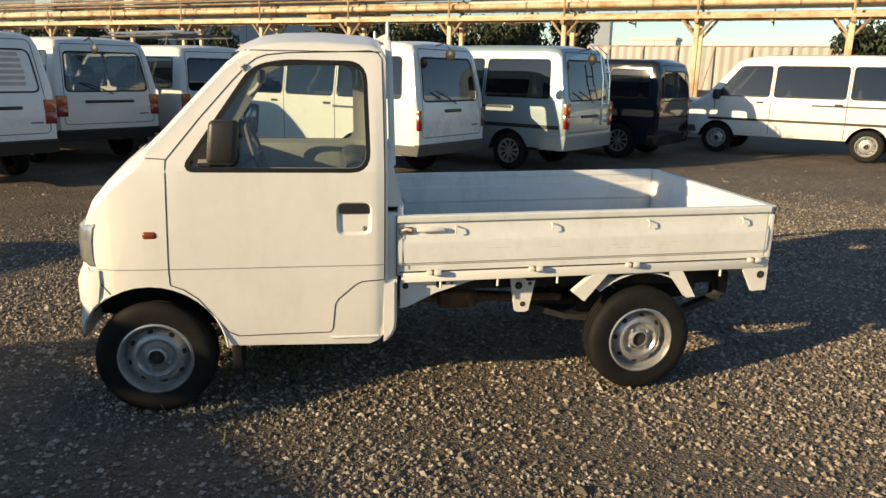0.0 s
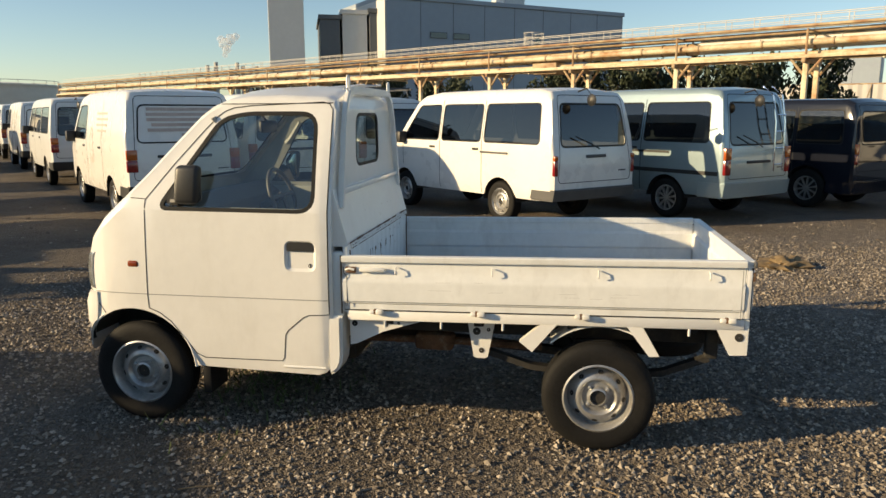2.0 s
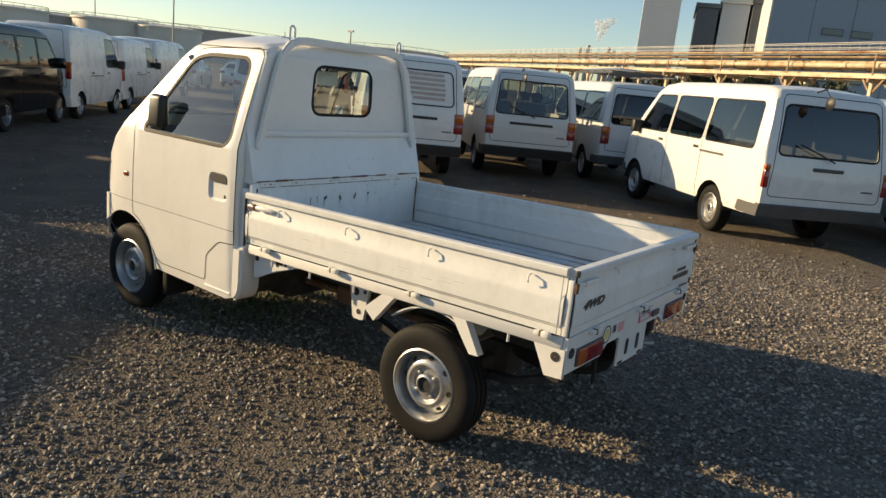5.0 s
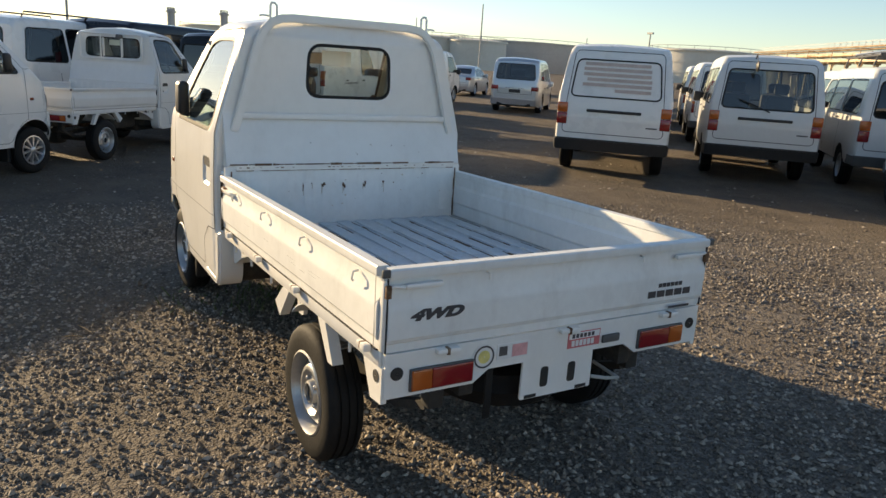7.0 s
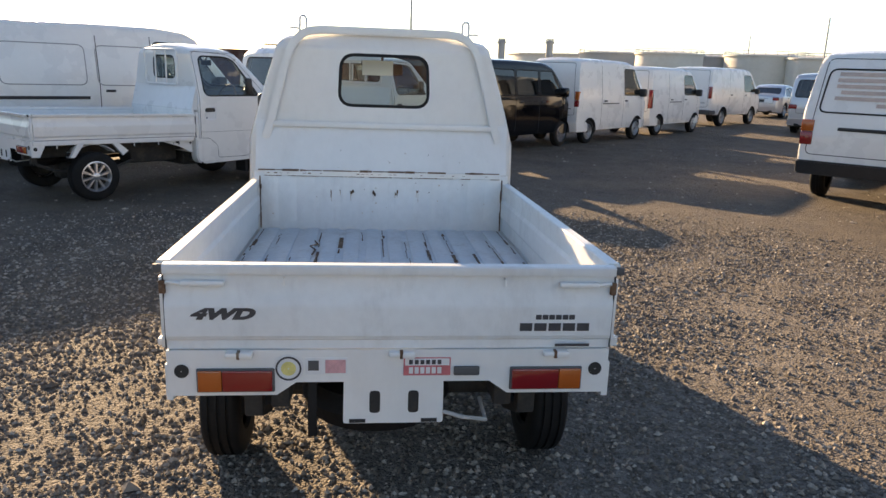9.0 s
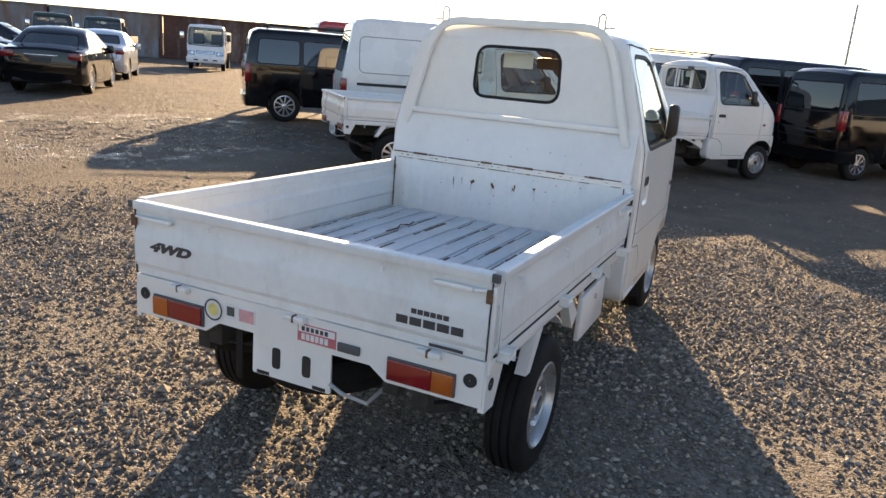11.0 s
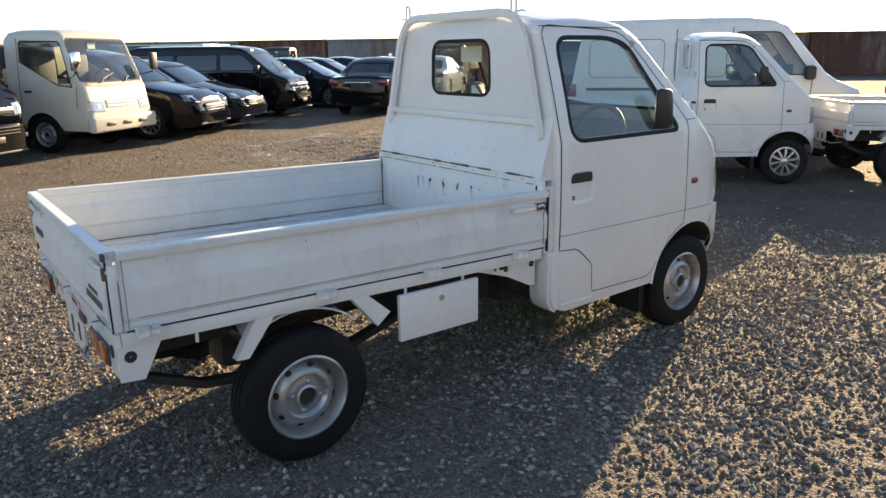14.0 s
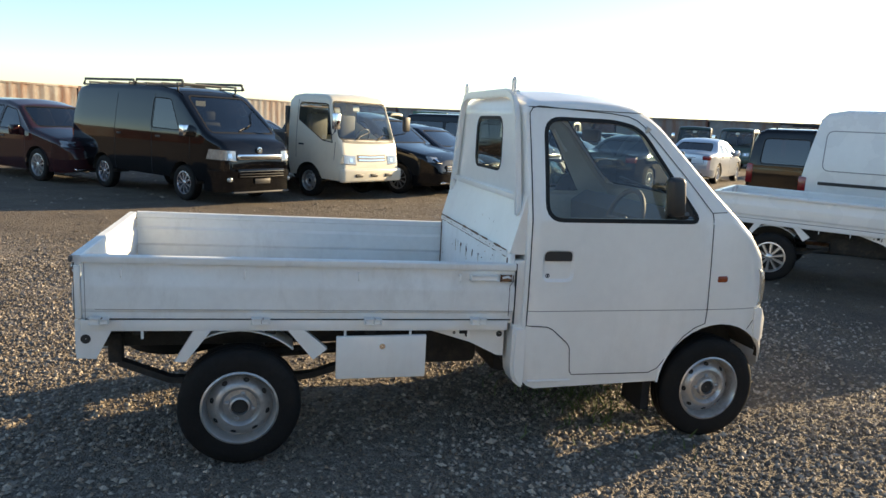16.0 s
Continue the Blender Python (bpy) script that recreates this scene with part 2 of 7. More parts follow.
def ground_material():
    m = bpy.data.materials.new("gravel_ground")
    m.use_nodes = True
    n, l = m.node_tree.nodes, m.node_tree.links
    b = n["Principled BSDF"]
    co = n.new("ShaderNodeTexCoord")

    def noise_tex(scale, detail=6, rough=0.6):
        t = n.new("ShaderNodeTexNoise")
        t.inputs["Scale"].default_value, t.inputs["Detail"].default_value, t.inputs["Roughness"].default_value = scale, detail, rough
        l.new(co.outputs["Object"], t.inputs["Vector"])
        return t.outputs[0]

    def ramp(src, lo, hi, a, c):
        r = n.new("ShaderNodeMapRange")
        r.inputs[1].default_value, r.inputs[2].default_value, r.inputs[3].default_value, r.inputs[4].default_value = lo, hi, a, c
        l.new(src, r.inputs[0])
        return r.outputs[0]

    def mix(fac, a, c):
        x = n.new("ShaderNodeMix")
        x.data_type = "RGBA"
        if isinstance(fac, float):
            x.inputs[0].default_value = fac
        else:
            l.new(fac, x.inputs[0])
        for s, v in ((6, a), (7, c)):
            if isinstance(v, tuple):
                x.inputs[s].default_value = (*v, 1)
            else:
                l.new(v, x.inputs[s])
        return x.outputs[2]

    def cells(scale):
        v = n.new("ShaderNodeTexVoronoi")
        v.inputs["Scale"].default_value = scale
        l.new(co.outputs["Object"], v.inputs["Vector"])
        return v

    v1, v2 = cells(34), cells(85)
    grey = n.new("ShaderNodeSeparateColor")
    l.new(v1.outputs["Color"], grey.inputs[0])
    grey2 = n.new("ShaderNodeSeparateColor")
    l.new(v2.outputs["Color"], grey2.inputs[0])
    stone = mix(ramp(grey.outputs[0], 0, 1, 0, 1), (0.120, 0.100, 0.080), (0.331, 0.285, 0.234))
    fine = mix(ramp(grey2.outputs[1], 0, 1, 0, 1), (0.097, 0.081, 0.064), (0.285, 0.243, 0.194))
    base = mix(ramp(noise_tex(7, 3), 0.42, 0.6, 0, 1), fine, stone)
    soil = mix(ramp(noise_tex(40, 4), 0.3, 0.7, 0, 1), (0.120, 0.092, 0.063), (0.211, 0.163, 0.111))
    base = mix(ramp(noise_tex(0.45, 8, 0.65), 0.50, 0.66, 0, 0.85), base, soil)
    base = mix(ramp(noise_tex(0.16, 6, 0.6), 0.55, 0.68, 0, 0.6), base, (0.085, 0.078, 0.07))
    # packed soil takes over away from the loose gravel
    ln = n.new("ShaderNodeVectorMath")
    ln.operation = "DISTANCE"
    l.new(co.outputs["Object"], ln.inputs[0])
    ln.inputs[1].default_value = (5.0, 1.5, 0)
    wob = n.new("ShaderNodeMath")
    wob.operation = "MULTIPLY_ADD"
    l.new(noise_tex(0.35, 6, 0.6), wob.inputs[0])
    wob.inputs[1].default_value = 7.0
    l.new(ln.outputs["Value"], wob.inputs[2])
    hard = mix(ramp(noise_tex(1.3, 8, 0.7), 0.35, 0.65, 0, 1), (0.064, 0.048, 0.032), (0.160, 0.122, 0.081))
    hard = mix(ramp(noise_tex(55, 3, 0.6), 0.45, 0.62, 0, 0.55), hard, fine)
    base = mix(ramp(wob.outputs[0], 8.3, 11.3, 0, 0.92), base, hard)
    # scattered pale stones
    v3 = cells(7)
    pale = n.new("ShaderNodeSeparateColor")
    l.new(v3.outputs["Color"], pale.inputs[0])
    near = ramp(v3.outputs["Distance"], 0.10, 0.14, 1, 0)
    few = ramp(pale.outputs[0], 0.78, 0.80, 0, 1)
    dot = n.new("ShaderNodeMath")
    dot.operation = "MULTIPLY"
    l.new(near, dot.inputs[0])
    l.new(few, dot.inputs[1])
    base = mix(dot.outputs[0], base, mix(pale.outputs[1], (0.13, 0.12, 0.10), (0.42, 0.39, 0.34)))
    # churned wet patch
    wd = n.new("ShaderNodeVectorMath")
    wd.operation = "DISTANCE"
    l.new(co.outputs["Object"], wd.inputs[0])
    wd.inputs[1].default_value = (-4.8, -7.7, 0)
    ww = n.new("ShaderNodeMath")
    ww.operation = "MULTIPLY_ADD"
    l.new(noise_tex(0.6, 5, 0.6), ww.inputs[0])
    ww.inputs[1].default_value = 3.5
    l.new(wd.outputs["Value"], ww.inputs[2])
    zone = ramp(ww.outputs[0], 3.4, 5.2, 1, 0)
    low = ramp(noise_tex(2.6, 8, 0.75), 0.46, 0.49, 1, 0)
    wet = n.new("ShaderNodeMath")
    wet.operation = "MULTIPLY"
    l.new(zone, wet.inputs[0])
    l.new(low, wet.inputs[1])
    base = mix(zone, base, mix(0.55, base, (0.06, 0.05, 0.04)))
    l.new(base, b.inputs["Base Color"])
    l.new(ramp(wet.outputs[0], 0, 1, 0.85, 0.06), b.inputs["Roughness"])
    h = n.new("ShaderNodeMath")
    h.operation = "MULTIPLY_ADD"
    l.new(v1.outputs["Distance"], h.inputs[0])
    h.inputs[1].default_value = -0.7
    h2 = n.new("ShaderNodeMath")
    h2.operation = "MULTIPLY_ADD"
    l.new(v2.outputs["Distance"], h2.inputs[0])
    h2.inputs[1].default_value = -0.6
    l.new(noise_tex(14, 6, 0.7), h2.inputs[2])
    h3 = n.new("ShaderNodeMath")
    h3.operation = "MULTIPLY_ADD"
    l.new(noise_tex(2.3, 10, 0.72), h3.inputs[0])
    h3.inputs[1].default_value = 2.4
    l.new(h2.outputs[0], h3.inputs[2])
    l.new(h3.outputs[0], h.inputs[2])
    u = n.new("ShaderNodeBump")
    u.inputs["Strength"].default_value, u.inputs["Distance"].default_value = 1.0, 0.034
    l.new(h.outputs[0], u.inputs["Height"])
    l.new(u.outputs[0], b.inputs["Normal"])
    return m


M_GROUND = ground_material()
M_STONE = mat("gravel_stone", (0.24, 0.225, 0.205), 0.8, vary=0.5, scale=25, bump=0.2)


def stone_by_island(m):
    """Each stone takes a grey of its own."""
    n, l = m.node_tree.nodes, m.node_tree.links
    geo, ramp = n.new("ShaderNodeNewGeometry"), n.new("ShaderNodeValToRGB")
    ramp.color_ramp.elements[0].color, ramp.color_ramp.elements[1].color = (0.097, 0.080, 0.063, 1), (0.433, 0.376, 0.302, 1)
    e = ramp.color_ramp.elements.new(0.55)
    e.color = (0.203, 0.165, 0.124, 1)
    l.new(geo.outputs["Random Per Island"], ramp.inputs[0])
    l.new(ramp.outputs[0], n["Principled BSDF"].inputs["Base Color"])


stone_by_island(M_STONE)


# ---- mesh helpers ----
def mesh_object(name, bm, mats, parent=None, smooth=32):
    me = bpy.data.meshes.new(name)
    bm.to_mesh(me)
    bm.free()
    for m in mats if isinstance(mats, (list, tuple)) else [mats]:
        me.materials.append(m)
    if smooth:
        for p in me.polygons:
            p.use_smooth = True
        me.set_sharp_from_angle(angle=radians(smooth))
    ob = new(name, me)
    ob.parent = parent
    return ob


def part(name, bm, mats, parent, label="", smooth=32):
    ob = mesh_object(name, bm, mats, parent, smooth)
    return tagged(ob, label)


def empty(name, label, category, group="", m=None):
    ob = new(name)
    ob.empty_display_size = 0.1
    if m is not None:
        ob.matrix_world = m
    return tagged(ob, label, category, group)


def box(x0, x1, y0, y1, z0, z1, bevel=0.0, seg=2, bm=None):
    """A box, bevelled all round."""
    b = bmesh.new()
    bmesh.ops.create_cube(b, size=1.0)
    for v in b.verts:
        v.co = ((x0 + x1) / 2 + v.co.x * (x1 - x0), (y0 + y1) / 2 + v.co.y * (y1 - y0), (z0 + z1) / 2 + v.co.z * (z1 - z0))
    if bevel:
        bmesh.ops.bevel(b, geom=b.edges[:], offset=bevel, segments=seg, affect="EDGES", profile=0.5)
    return join(bm, b)


def join(bm, other):
    """Adds the mesh other to bm, or returns it where there is none."""
    if bm is None:
        return other
    me = bpy.data.meshes.new("joined")
    other.to_mesh(me)
    other.free()
    bm.from_mesh(me)
    bpy.data.meshes.remove(me)
    return bm


def tube(points, r, seg=8, bm=None, flat=None, closed=False):
    """A round bar of radius r along points; flat=(w, h) gives a rectangular one."""
    b = bmesh.new()
    pts = [Vector(p) for p in points]
    rings = []
    count = len(pts)
    for i, p in enumerate(pts):
        d = ((pts[(i + 1) % count] if closed or i < count - 1 else p) - (pts[i - 1] if closed or i > 0 else p)).normalized()
        up = Vector((1, 0, 0)) if abs(d.x) < 0.8 else Vector((0, 0, 1))
        a = d.cross(up).normalized()
        c = d.cross(a).normalized()
        if flat:
            w, h = flat[0] / 2, flat[1] / 2
            ring = [p + a * s * w + c * t * h for s, t in ((-1, -1), (1, -1), (1, 1), (-1, 1))]
        else:
            ring = [p + (a * math.cos(2 * math.pi * k / seg) + c * math.sin(2 * math.pi * k / seg)) * r for k in range(seg)]
        rings.append([b.verts.new(v) for v in ring])
    n = len(rings[0])
    for i in range(len(rings) if closed else len(rings) - 1):
        for k in range(n):
            j = (i + 1) % len(rings)
            b.faces.new((rings[i][k], rings[i][(k + 1) % n], rings[j][(k + 1) % n], rings[j][k]))
    if not closed:
        b.faces.new(rings[0][::-1])
        b.faces.new(rings[-1])
    bmesh.ops.recalc_face_normals(b, faces=b.faces[:])
    return join(bm, b)


def extrude(outline, a0, a1, axis, bm=None):
    """A closed outline pushed along an axis from a0 to a1. axis 'x': outline is (y, z); 'y': (x, z); 'z': (x, y)."""
    b = bmesh.new()
    place = {"x": lambda p, a: (a, p[0], p[1]), "y": lambda p, a: (p[0], a, p[1]), "z": lambda p, a: (p[0], p[1], a)}[axis]
    lo = [b.verts.new(place(p, a0)) for p in outline]
    hi = [b.verts.new(place(p, a1)) for p in outline]
    n = len(outline)
    for i in range(n):
        b.faces.new((lo[i], lo[(i + 1) % n], hi[(i + 1) % n], hi[i]))
    b.faces.new(lo[::-1])
    b.faces.new(hi)
    bmesh.ops.recalc_face_normals(b, faces=b.faces[:])
    return join(bm, b)


def lathe(profile, seg=32, bm=None, keep=None):
    """A profile of (radius, y) turned round the y axis; keep(i, k) says which faces stay."""
    b = bmesh.new()
    rings = [[b.verts.new((r * math.cos(2 * math.pi * k / seg), y, r * math.sin(2 * math.pi * k / seg))) for k in range(seg)] for r, y in profile]
    for i in range(len(rings) - 1):
        for k in range(seg):
            if keep is None or keep(i, k):
                b.faces.new((rings[i][k], rings[i][(k + 1) % seg], rings[i + 1][(k + 1) % seg], rings[i + 1][k]))
    return join(bm, b)


def rounded(points, r, seg=4):
    """A convex outline with its corners rounded; r is one radius or one for each corner."""
    out = []
    n = len(points)
    for i, p in enumerate(points):
        p, a, c = Vector(p), Vector(points[i - 1]), Vector(points[(i + 1) % n])
        rr = r[i] if isinstance(r, (list, tuple)) else r
        u, w = (a - p), (c - p)
        k = min(rr, u.length * 0.45, w.length * 0.45)
        s, e = p + u.normalized() * k, p + w.normalized() * k
        for j in range(seg + 1):
            t = j / seg
            out.append(tuple(s * (1 - t) ** 2 + p * 2 * t * (1 - t) + e * t * t))
    return out


def area(poly):
    return sum(poly[i - 1][0] * poly[i][1] - poly[i][0] * poly[i - 1][1] for i in range(len(poly))) / 2


def grown(poly, d):
    """A convex outline moved outwards by d."""
    if area(poly) < 0:
        poly = poly[::-1]
    out = []
    n = len(poly)
    for i in range(n):
        p, a, c = Vector(poly[i]), Vector(poly[i - 1]), Vector(poly[(i + 1) % n])
        e1, e2 = (p - a).normalized(), (c - p).normalized()
        n1, n2 = Vector((e1.y, -e1.x)), Vector((e2.y, -e2.x))
        nn = (n1 + n2)
        nn = nn / max(0.3, nn.length_squared / 2) if nn.length > 1e-6 else n1
        out.append(tuple(p + nn * d))
    return out


def cut(bm, axis, poly, keep):
    """Cuts a convex outline into the faces that keep() picks, seen along an axis, and returns the faces inside it."""
    if area(poly) < 0:
        poly = poly[::-1]
    i0, i1 = (0, 2) if axis == "y" else (1, 2)
    lo = [min(p[k] for p in poly) for k in (0, 1)]
    hi = [max(p[k] for p in poly) for k in (0, 1)]
    faces = []
    for f in bm.faces:
        cs = [(v.co[i0], v.co[i1]) for v in f.verts]
        if max(c[0] for c in cs) < lo[0] or min(c[0] for c in cs) > hi[0] or max(c[1] for c in cs) < lo[1] or min(c[1] for c in cs) > hi[1]:
            continue
        f.normal_update()
        if keep(f):
            faces.append(f)
    for i in range(len(poly)):
        a, c = poly[i - 1], poly[i]
        e = Vector((c[0] - a[0], c[1] - a[1]))
        if e.length < 1e-6:
            continue
        no, co = [0, 0, 0], [0, 0, 0]
        no[i0], no[i1] = e.y, -e.x
        co[i0], co[i1] = a
        no, co = Vector(no).normalized(), Vector(co)
        geom = set(faces)
        for f in faces:
            geom.update(f.edges)
            geom.update(f.verts)
        res = bmesh.ops.bisect_plane(bm, geom=list(geom), dist=1e-6, plane_co=co, plane_no=no)
        faces = [f for f in res["geom"] if isinstance(f, bmesh.types.BMFace) and f.is_valid and (f.calc_center_median() - co).dot(no) < 0]
    return faces


def lift_out(bm, faces, inward=0.0, thick=0.0):
    """Takes faces out of bm into a mesh of their own, moved inwards along their normals."""
    out = bmesh.new()
    made = {}
    for f in faces:
        f.normal_update()
    normals = {}
    for f in faces:
        for v in f.verts:
            normals[v] = normals.get(v, Vector()) + f.normal
    for f in faces:
        for v in f.verts:
            if v not in made:
                made[v] = out.verts.new(v.co - normals[v].normalized() * inward)
        try:
            out.faces.new([made[v] for v in f.verts])
        except ValueError:
            pass
    bmesh.ops.delete(bm, geom=list(faces), context="FACES")
    if thick:
        bmesh.ops.solidify(out, geom=out.faces[:], thickness=thick)
    return out


def lerp_list(table, x):
    if x <= table[0][0]:
        return table[0][1]
    for (a, va), (c, vc) in zip(table, table[1:]):
        if x <= c:
            return va + (vc - va) * (x - a) / (c - a) if c > a else vc
    return table[-1][1]


def loft(top, bottom, plan, belt, roof, wroof, rr=0.08, crown=0.03, step=0.16, tuck=0.03, bulge=0.0):
    """A car body between its top and bottom lines: stations along x, each a half section mirrored, with a rounded shoulder to the roof."""
    xs = sorted({round(p[0], 4) for p in top + bottom + plan})
    full = [xs[0]]
    for x in xs[1:]:
        k = max(1, math.ceil((x - full[-1]) / step))
        a = full[-1]
        full += [a + (x - a) * (j + 1) / k for j in range(k)]
    bm = bmesh.new()
    rows = []
    for x in full:
        zt, zb, w = lerp_list(top, x), lerp_list(bottom, x), lerp_list(plan, x)
        r = min(rr, (zt - zb) * 0.3)
        bl = min(belt, zt - r - 0.004)
        f = min(1, max(0, (zt - r - belt) / (roof - rr - belt)))
        wt = w + (wroof - w) * f
        half = [(w - tuck, zb), (w - tuck * 0.3, zb + (bl - zb) * 0.10), (w, zb + (bl - zb) * 0.25), (w + bulge, zb + (bl - zb) * 0.5), (w + bulge * 0.8, zb + (bl - zb) * 0.75), (w, bl)]
        ze = zt - r
        for t in (0.34, 0.67, 1.0):
            half.append((w + (wt - w) * (t * 0.85 + t * t * 0.15), bl + (ze - bl) * t))
        cr = crown * min(1, w / 0.7)
        for a in (30, 60, 90):
            half.append((wt - r + r * math.cos(radians(a)), ze + r * math.sin(radians(a))))
        half.append((max(0.02, (wt - r) * 0.5), zt + cr * 0.75))
        half.append((0, zt + cr))
        row = [bm.verts.new((x, y, z)) for y, z in half]
        row += [bm.verts.new((x, -y, z)) for y, z in half[-2::-1]]
        rows.append(row)
    n = len(rows[0])
    for a, c in zip(rows, rows[1:]):
        for k in range(n - 1):
            bm.faces.new((a[k], c[k], c[k + 1], a[k + 1]))
        bm.faces.new((a[n - 1], c[n - 1], c[0], a[0])).material_index = 2
    for row, flip in ((rows[0], False), (rows[-1], True)):
        for k in range(n // 2):
            vs = [row[k], row[k + 1], row[n - 2 - k], row[n - 1 - k]]
            if len(set(vs)) < 4:
                vs = [row[k], row[k + 1], row[n - 1 - k]]
            bm.faces.new(vs)
    bmesh.ops.recalc_face_normals(bm, faces=bm.faces[:])
    return bm


def skin(bm):
    from mathutils.bvhtree import BVHTree
    return BVHTree.FromBMesh(bm)


def ribbon(tree, line, width, side, raise_by=0.0015, bm=None, axis="y", closed=False, step=0.03):
    """A thin strip laid on the skin along a line; seen along y (line is x, z) or along x (line is y, z)."""
    b = bmesh.new()
    pts = []
    src = list(line) + ([line[0]] if closed else [])
    for a, c in zip(src, src[1:]):
        a, c = Vector(a), Vector(c)
        k = max(1, int((c - a).length / step))
        pts += [a + (c - a) * j / k for j in range(k)]
    pts.append(Vector(src[-1]))
    prev = None
    for i, p in enumerate(pts):
        d = (pts[min(i + 1, len(pts) - 1)] - pts[max(i - 1, 0)]).normalized()
        q = Vector((-d.y, d.x)) * width / 2
        pair = []
        for s in (p + q, p - q):
            o, w = (Vector((s.x, side * 3, s.y)), Vector((0, -side, 0))) if axis == "y" else (Vector((side * 9 + 2, s.x, s.y)), Vector((-side, 0, 0)))
            hit, no, _, _ = tree.ray_cast(o, w)
            if hit is None:
                pair = None
                break
            if no.dot(w) > 0:
                no = -no
            pair.append(b.verts.new(hit + no * raise_by))
        if pair and prev:
            b.faces.new((prev[0], pair[0], pair[1], prev[1]))
        prev = pair
    bmesh.ops.recalc_face_normals(b, faces=b.faces[:])
    return join(bm, b)


def patch(tree, poly, side, raise_by=0.003, axis="y"):
    """A flat-cut patch with an outline, laid on the skin."""
    b = bmesh.new()
    vs = []
    for a, c in poly:
        o, w = (Vector((a, side * 3, c)), Vector((0, -side, 0))) if axis == "y" else (Vector((side * 9 + 2, a, c)), Vector((-side, 0, 0)))
        hit, no, _, _ = tree.ray_cast(o, w)
        if hit is None:
            continue
        vs.append(b.verts.new(hit - w * raise_by))
    if len(vs) > 2:
        b.faces.new(vs)
    return b


def circle(cx, cz, r, n=28):
    return [(cx + r * math.cos(2 * math.pi * k / n), cz + r * math.sin(2 * math.pi * k / n)) for k in range(n)]


def shift(bm, dx=0, dy=0, dz=0, flip_y=False, rz=0):
    for v in bm.verts:
        if flip_y:
            v.co.y = -v.co.y
        if rz:
            v.co.rotate(Euler((0, 0, radians(rz))))
        v.co += Vector((dx, dy, dz))
    if flip_y:
        bmesh.ops.reverse_faces(bm, faces=bm.faces[:])
    return bm


# ---- wheels ----
def tyre_mesh(r, rim, width):
    w = width / 2
    prof = [(rim, -w * 0.75), (rim + 0.012, -w * 0.95), ((r + rim) / 2, -w * 1.04), (r - 0.025, -w * 0.98), (r - 0.008, -w * 0.86), (r, -w * 0.7)]
    for g in (-0.45, 0.0, 0.45):
        prof += [(r + 0.002, w * (g - 0.08)), (r - 0.007, w * (g - 0.06)), (r - 0.007, w * (g + 0.06)), (r + 0.002, w * (g + 0.08))]
    prof += [(r, w * 0.7), (r - 0.008, w * 0.86), (r - 0.025, w * 0.98), ((r + rim) / 2, w * 1.04), (rim + 0.012, w * 0.95), (rim, w * 0.75)]
    bm = lathe(prof, 40)
    bmesh.ops.recalc_face_normals(bm, faces=bm.faces[:])
    return bm


def steel_rim_mesh(rim, w):
    """A pressed steel disc with round openings, hub and nuts; its outer face looks along +y."""
    o = w * 0.40
    prof = [(rim + 0.012, o + 0.012), (rim + 0.004, o + 0.016), (rim - 0.006, o), (rim - 0.012, o - 0.045), (rim * 0.905, o - 0.045), (rim * 0.86, o - 0.034), (rim * 0.70, o - 0.012), (rim * 0.64, o - 0.005), (rim * 0.57, o - 0.004), (rim * 0.50, o - 0.016), (rim * 0.47, o - 0.022), (rim * 0.33, o - 0.020), (rim * 0.29, o - 0.002), (rim * 0.235, o + 0.002), (rim * 0.23, o - 0.03)]
    bm = lathe(prof, 48, keep=None)
    for k in range(4):
        a = radians(45 + 90 * k)
        b = lathe([(0.0105, 0), (0.0105, 0.016), (0.006, 0.020), (0.001, 0.020)], 6)
        join(bm, shift(b, rim * 0.37 * math.cos(a), o - 0.024, rim * 0.37 * math.sin(a)))
    bmesh.ops.recalc_face_normals(bm, faces=bm.faces[:])
    return bm


def spoke_rim_mesh(rim, w, spokes=10, twin=False):
    o = w * 0.42
    bm = lathe([(rim + 0.012, o + 0.01), (rim, o + 0.012), (rim - 0.008, o - 0.004), (rim - 0.014, o - 0.09)], 40)
    for k in range(spokes):
        a = 2 * math.pi * k / spokes
        for s in ((-0.06, 0.06) if twin else (0,)):
            outline = [(rim * 0.18, -0.012), (rim * 0.97, -0.017), (rim * 0.97, 0.017), (rim * 0.18, 0.012)]
            b = bmesh.new()
            lo = [b.verts.new((x, o - 0.03, z)) for x, z in outline]
            hi = [b.verts.new((x, o - 0.004 + (0.006 if x < rim * 0.5 else 0), z * 0.75)) for x, z in outline]
            for i in range(4):
                b.faces.new((lo[i], lo[(i + 1) % 4], hi[(i + 1) % 4], hi[i]))
            b.faces.new(hi)
            for v in b.verts:
                v.co.rotate(Euler((0, a + s, 0)))
            join(bm, b)
    join(bm, lathe([(rim * 0.24, o - 0.03), (rim * 0.24, o + 0.002), (rim * 0.14, o + 0.010), (0.002, o + 0.010)], 20))
    bmesh.ops.recalc_face_normals(bm, faces=bm.faces[:])
    return bm


RIMS = {}


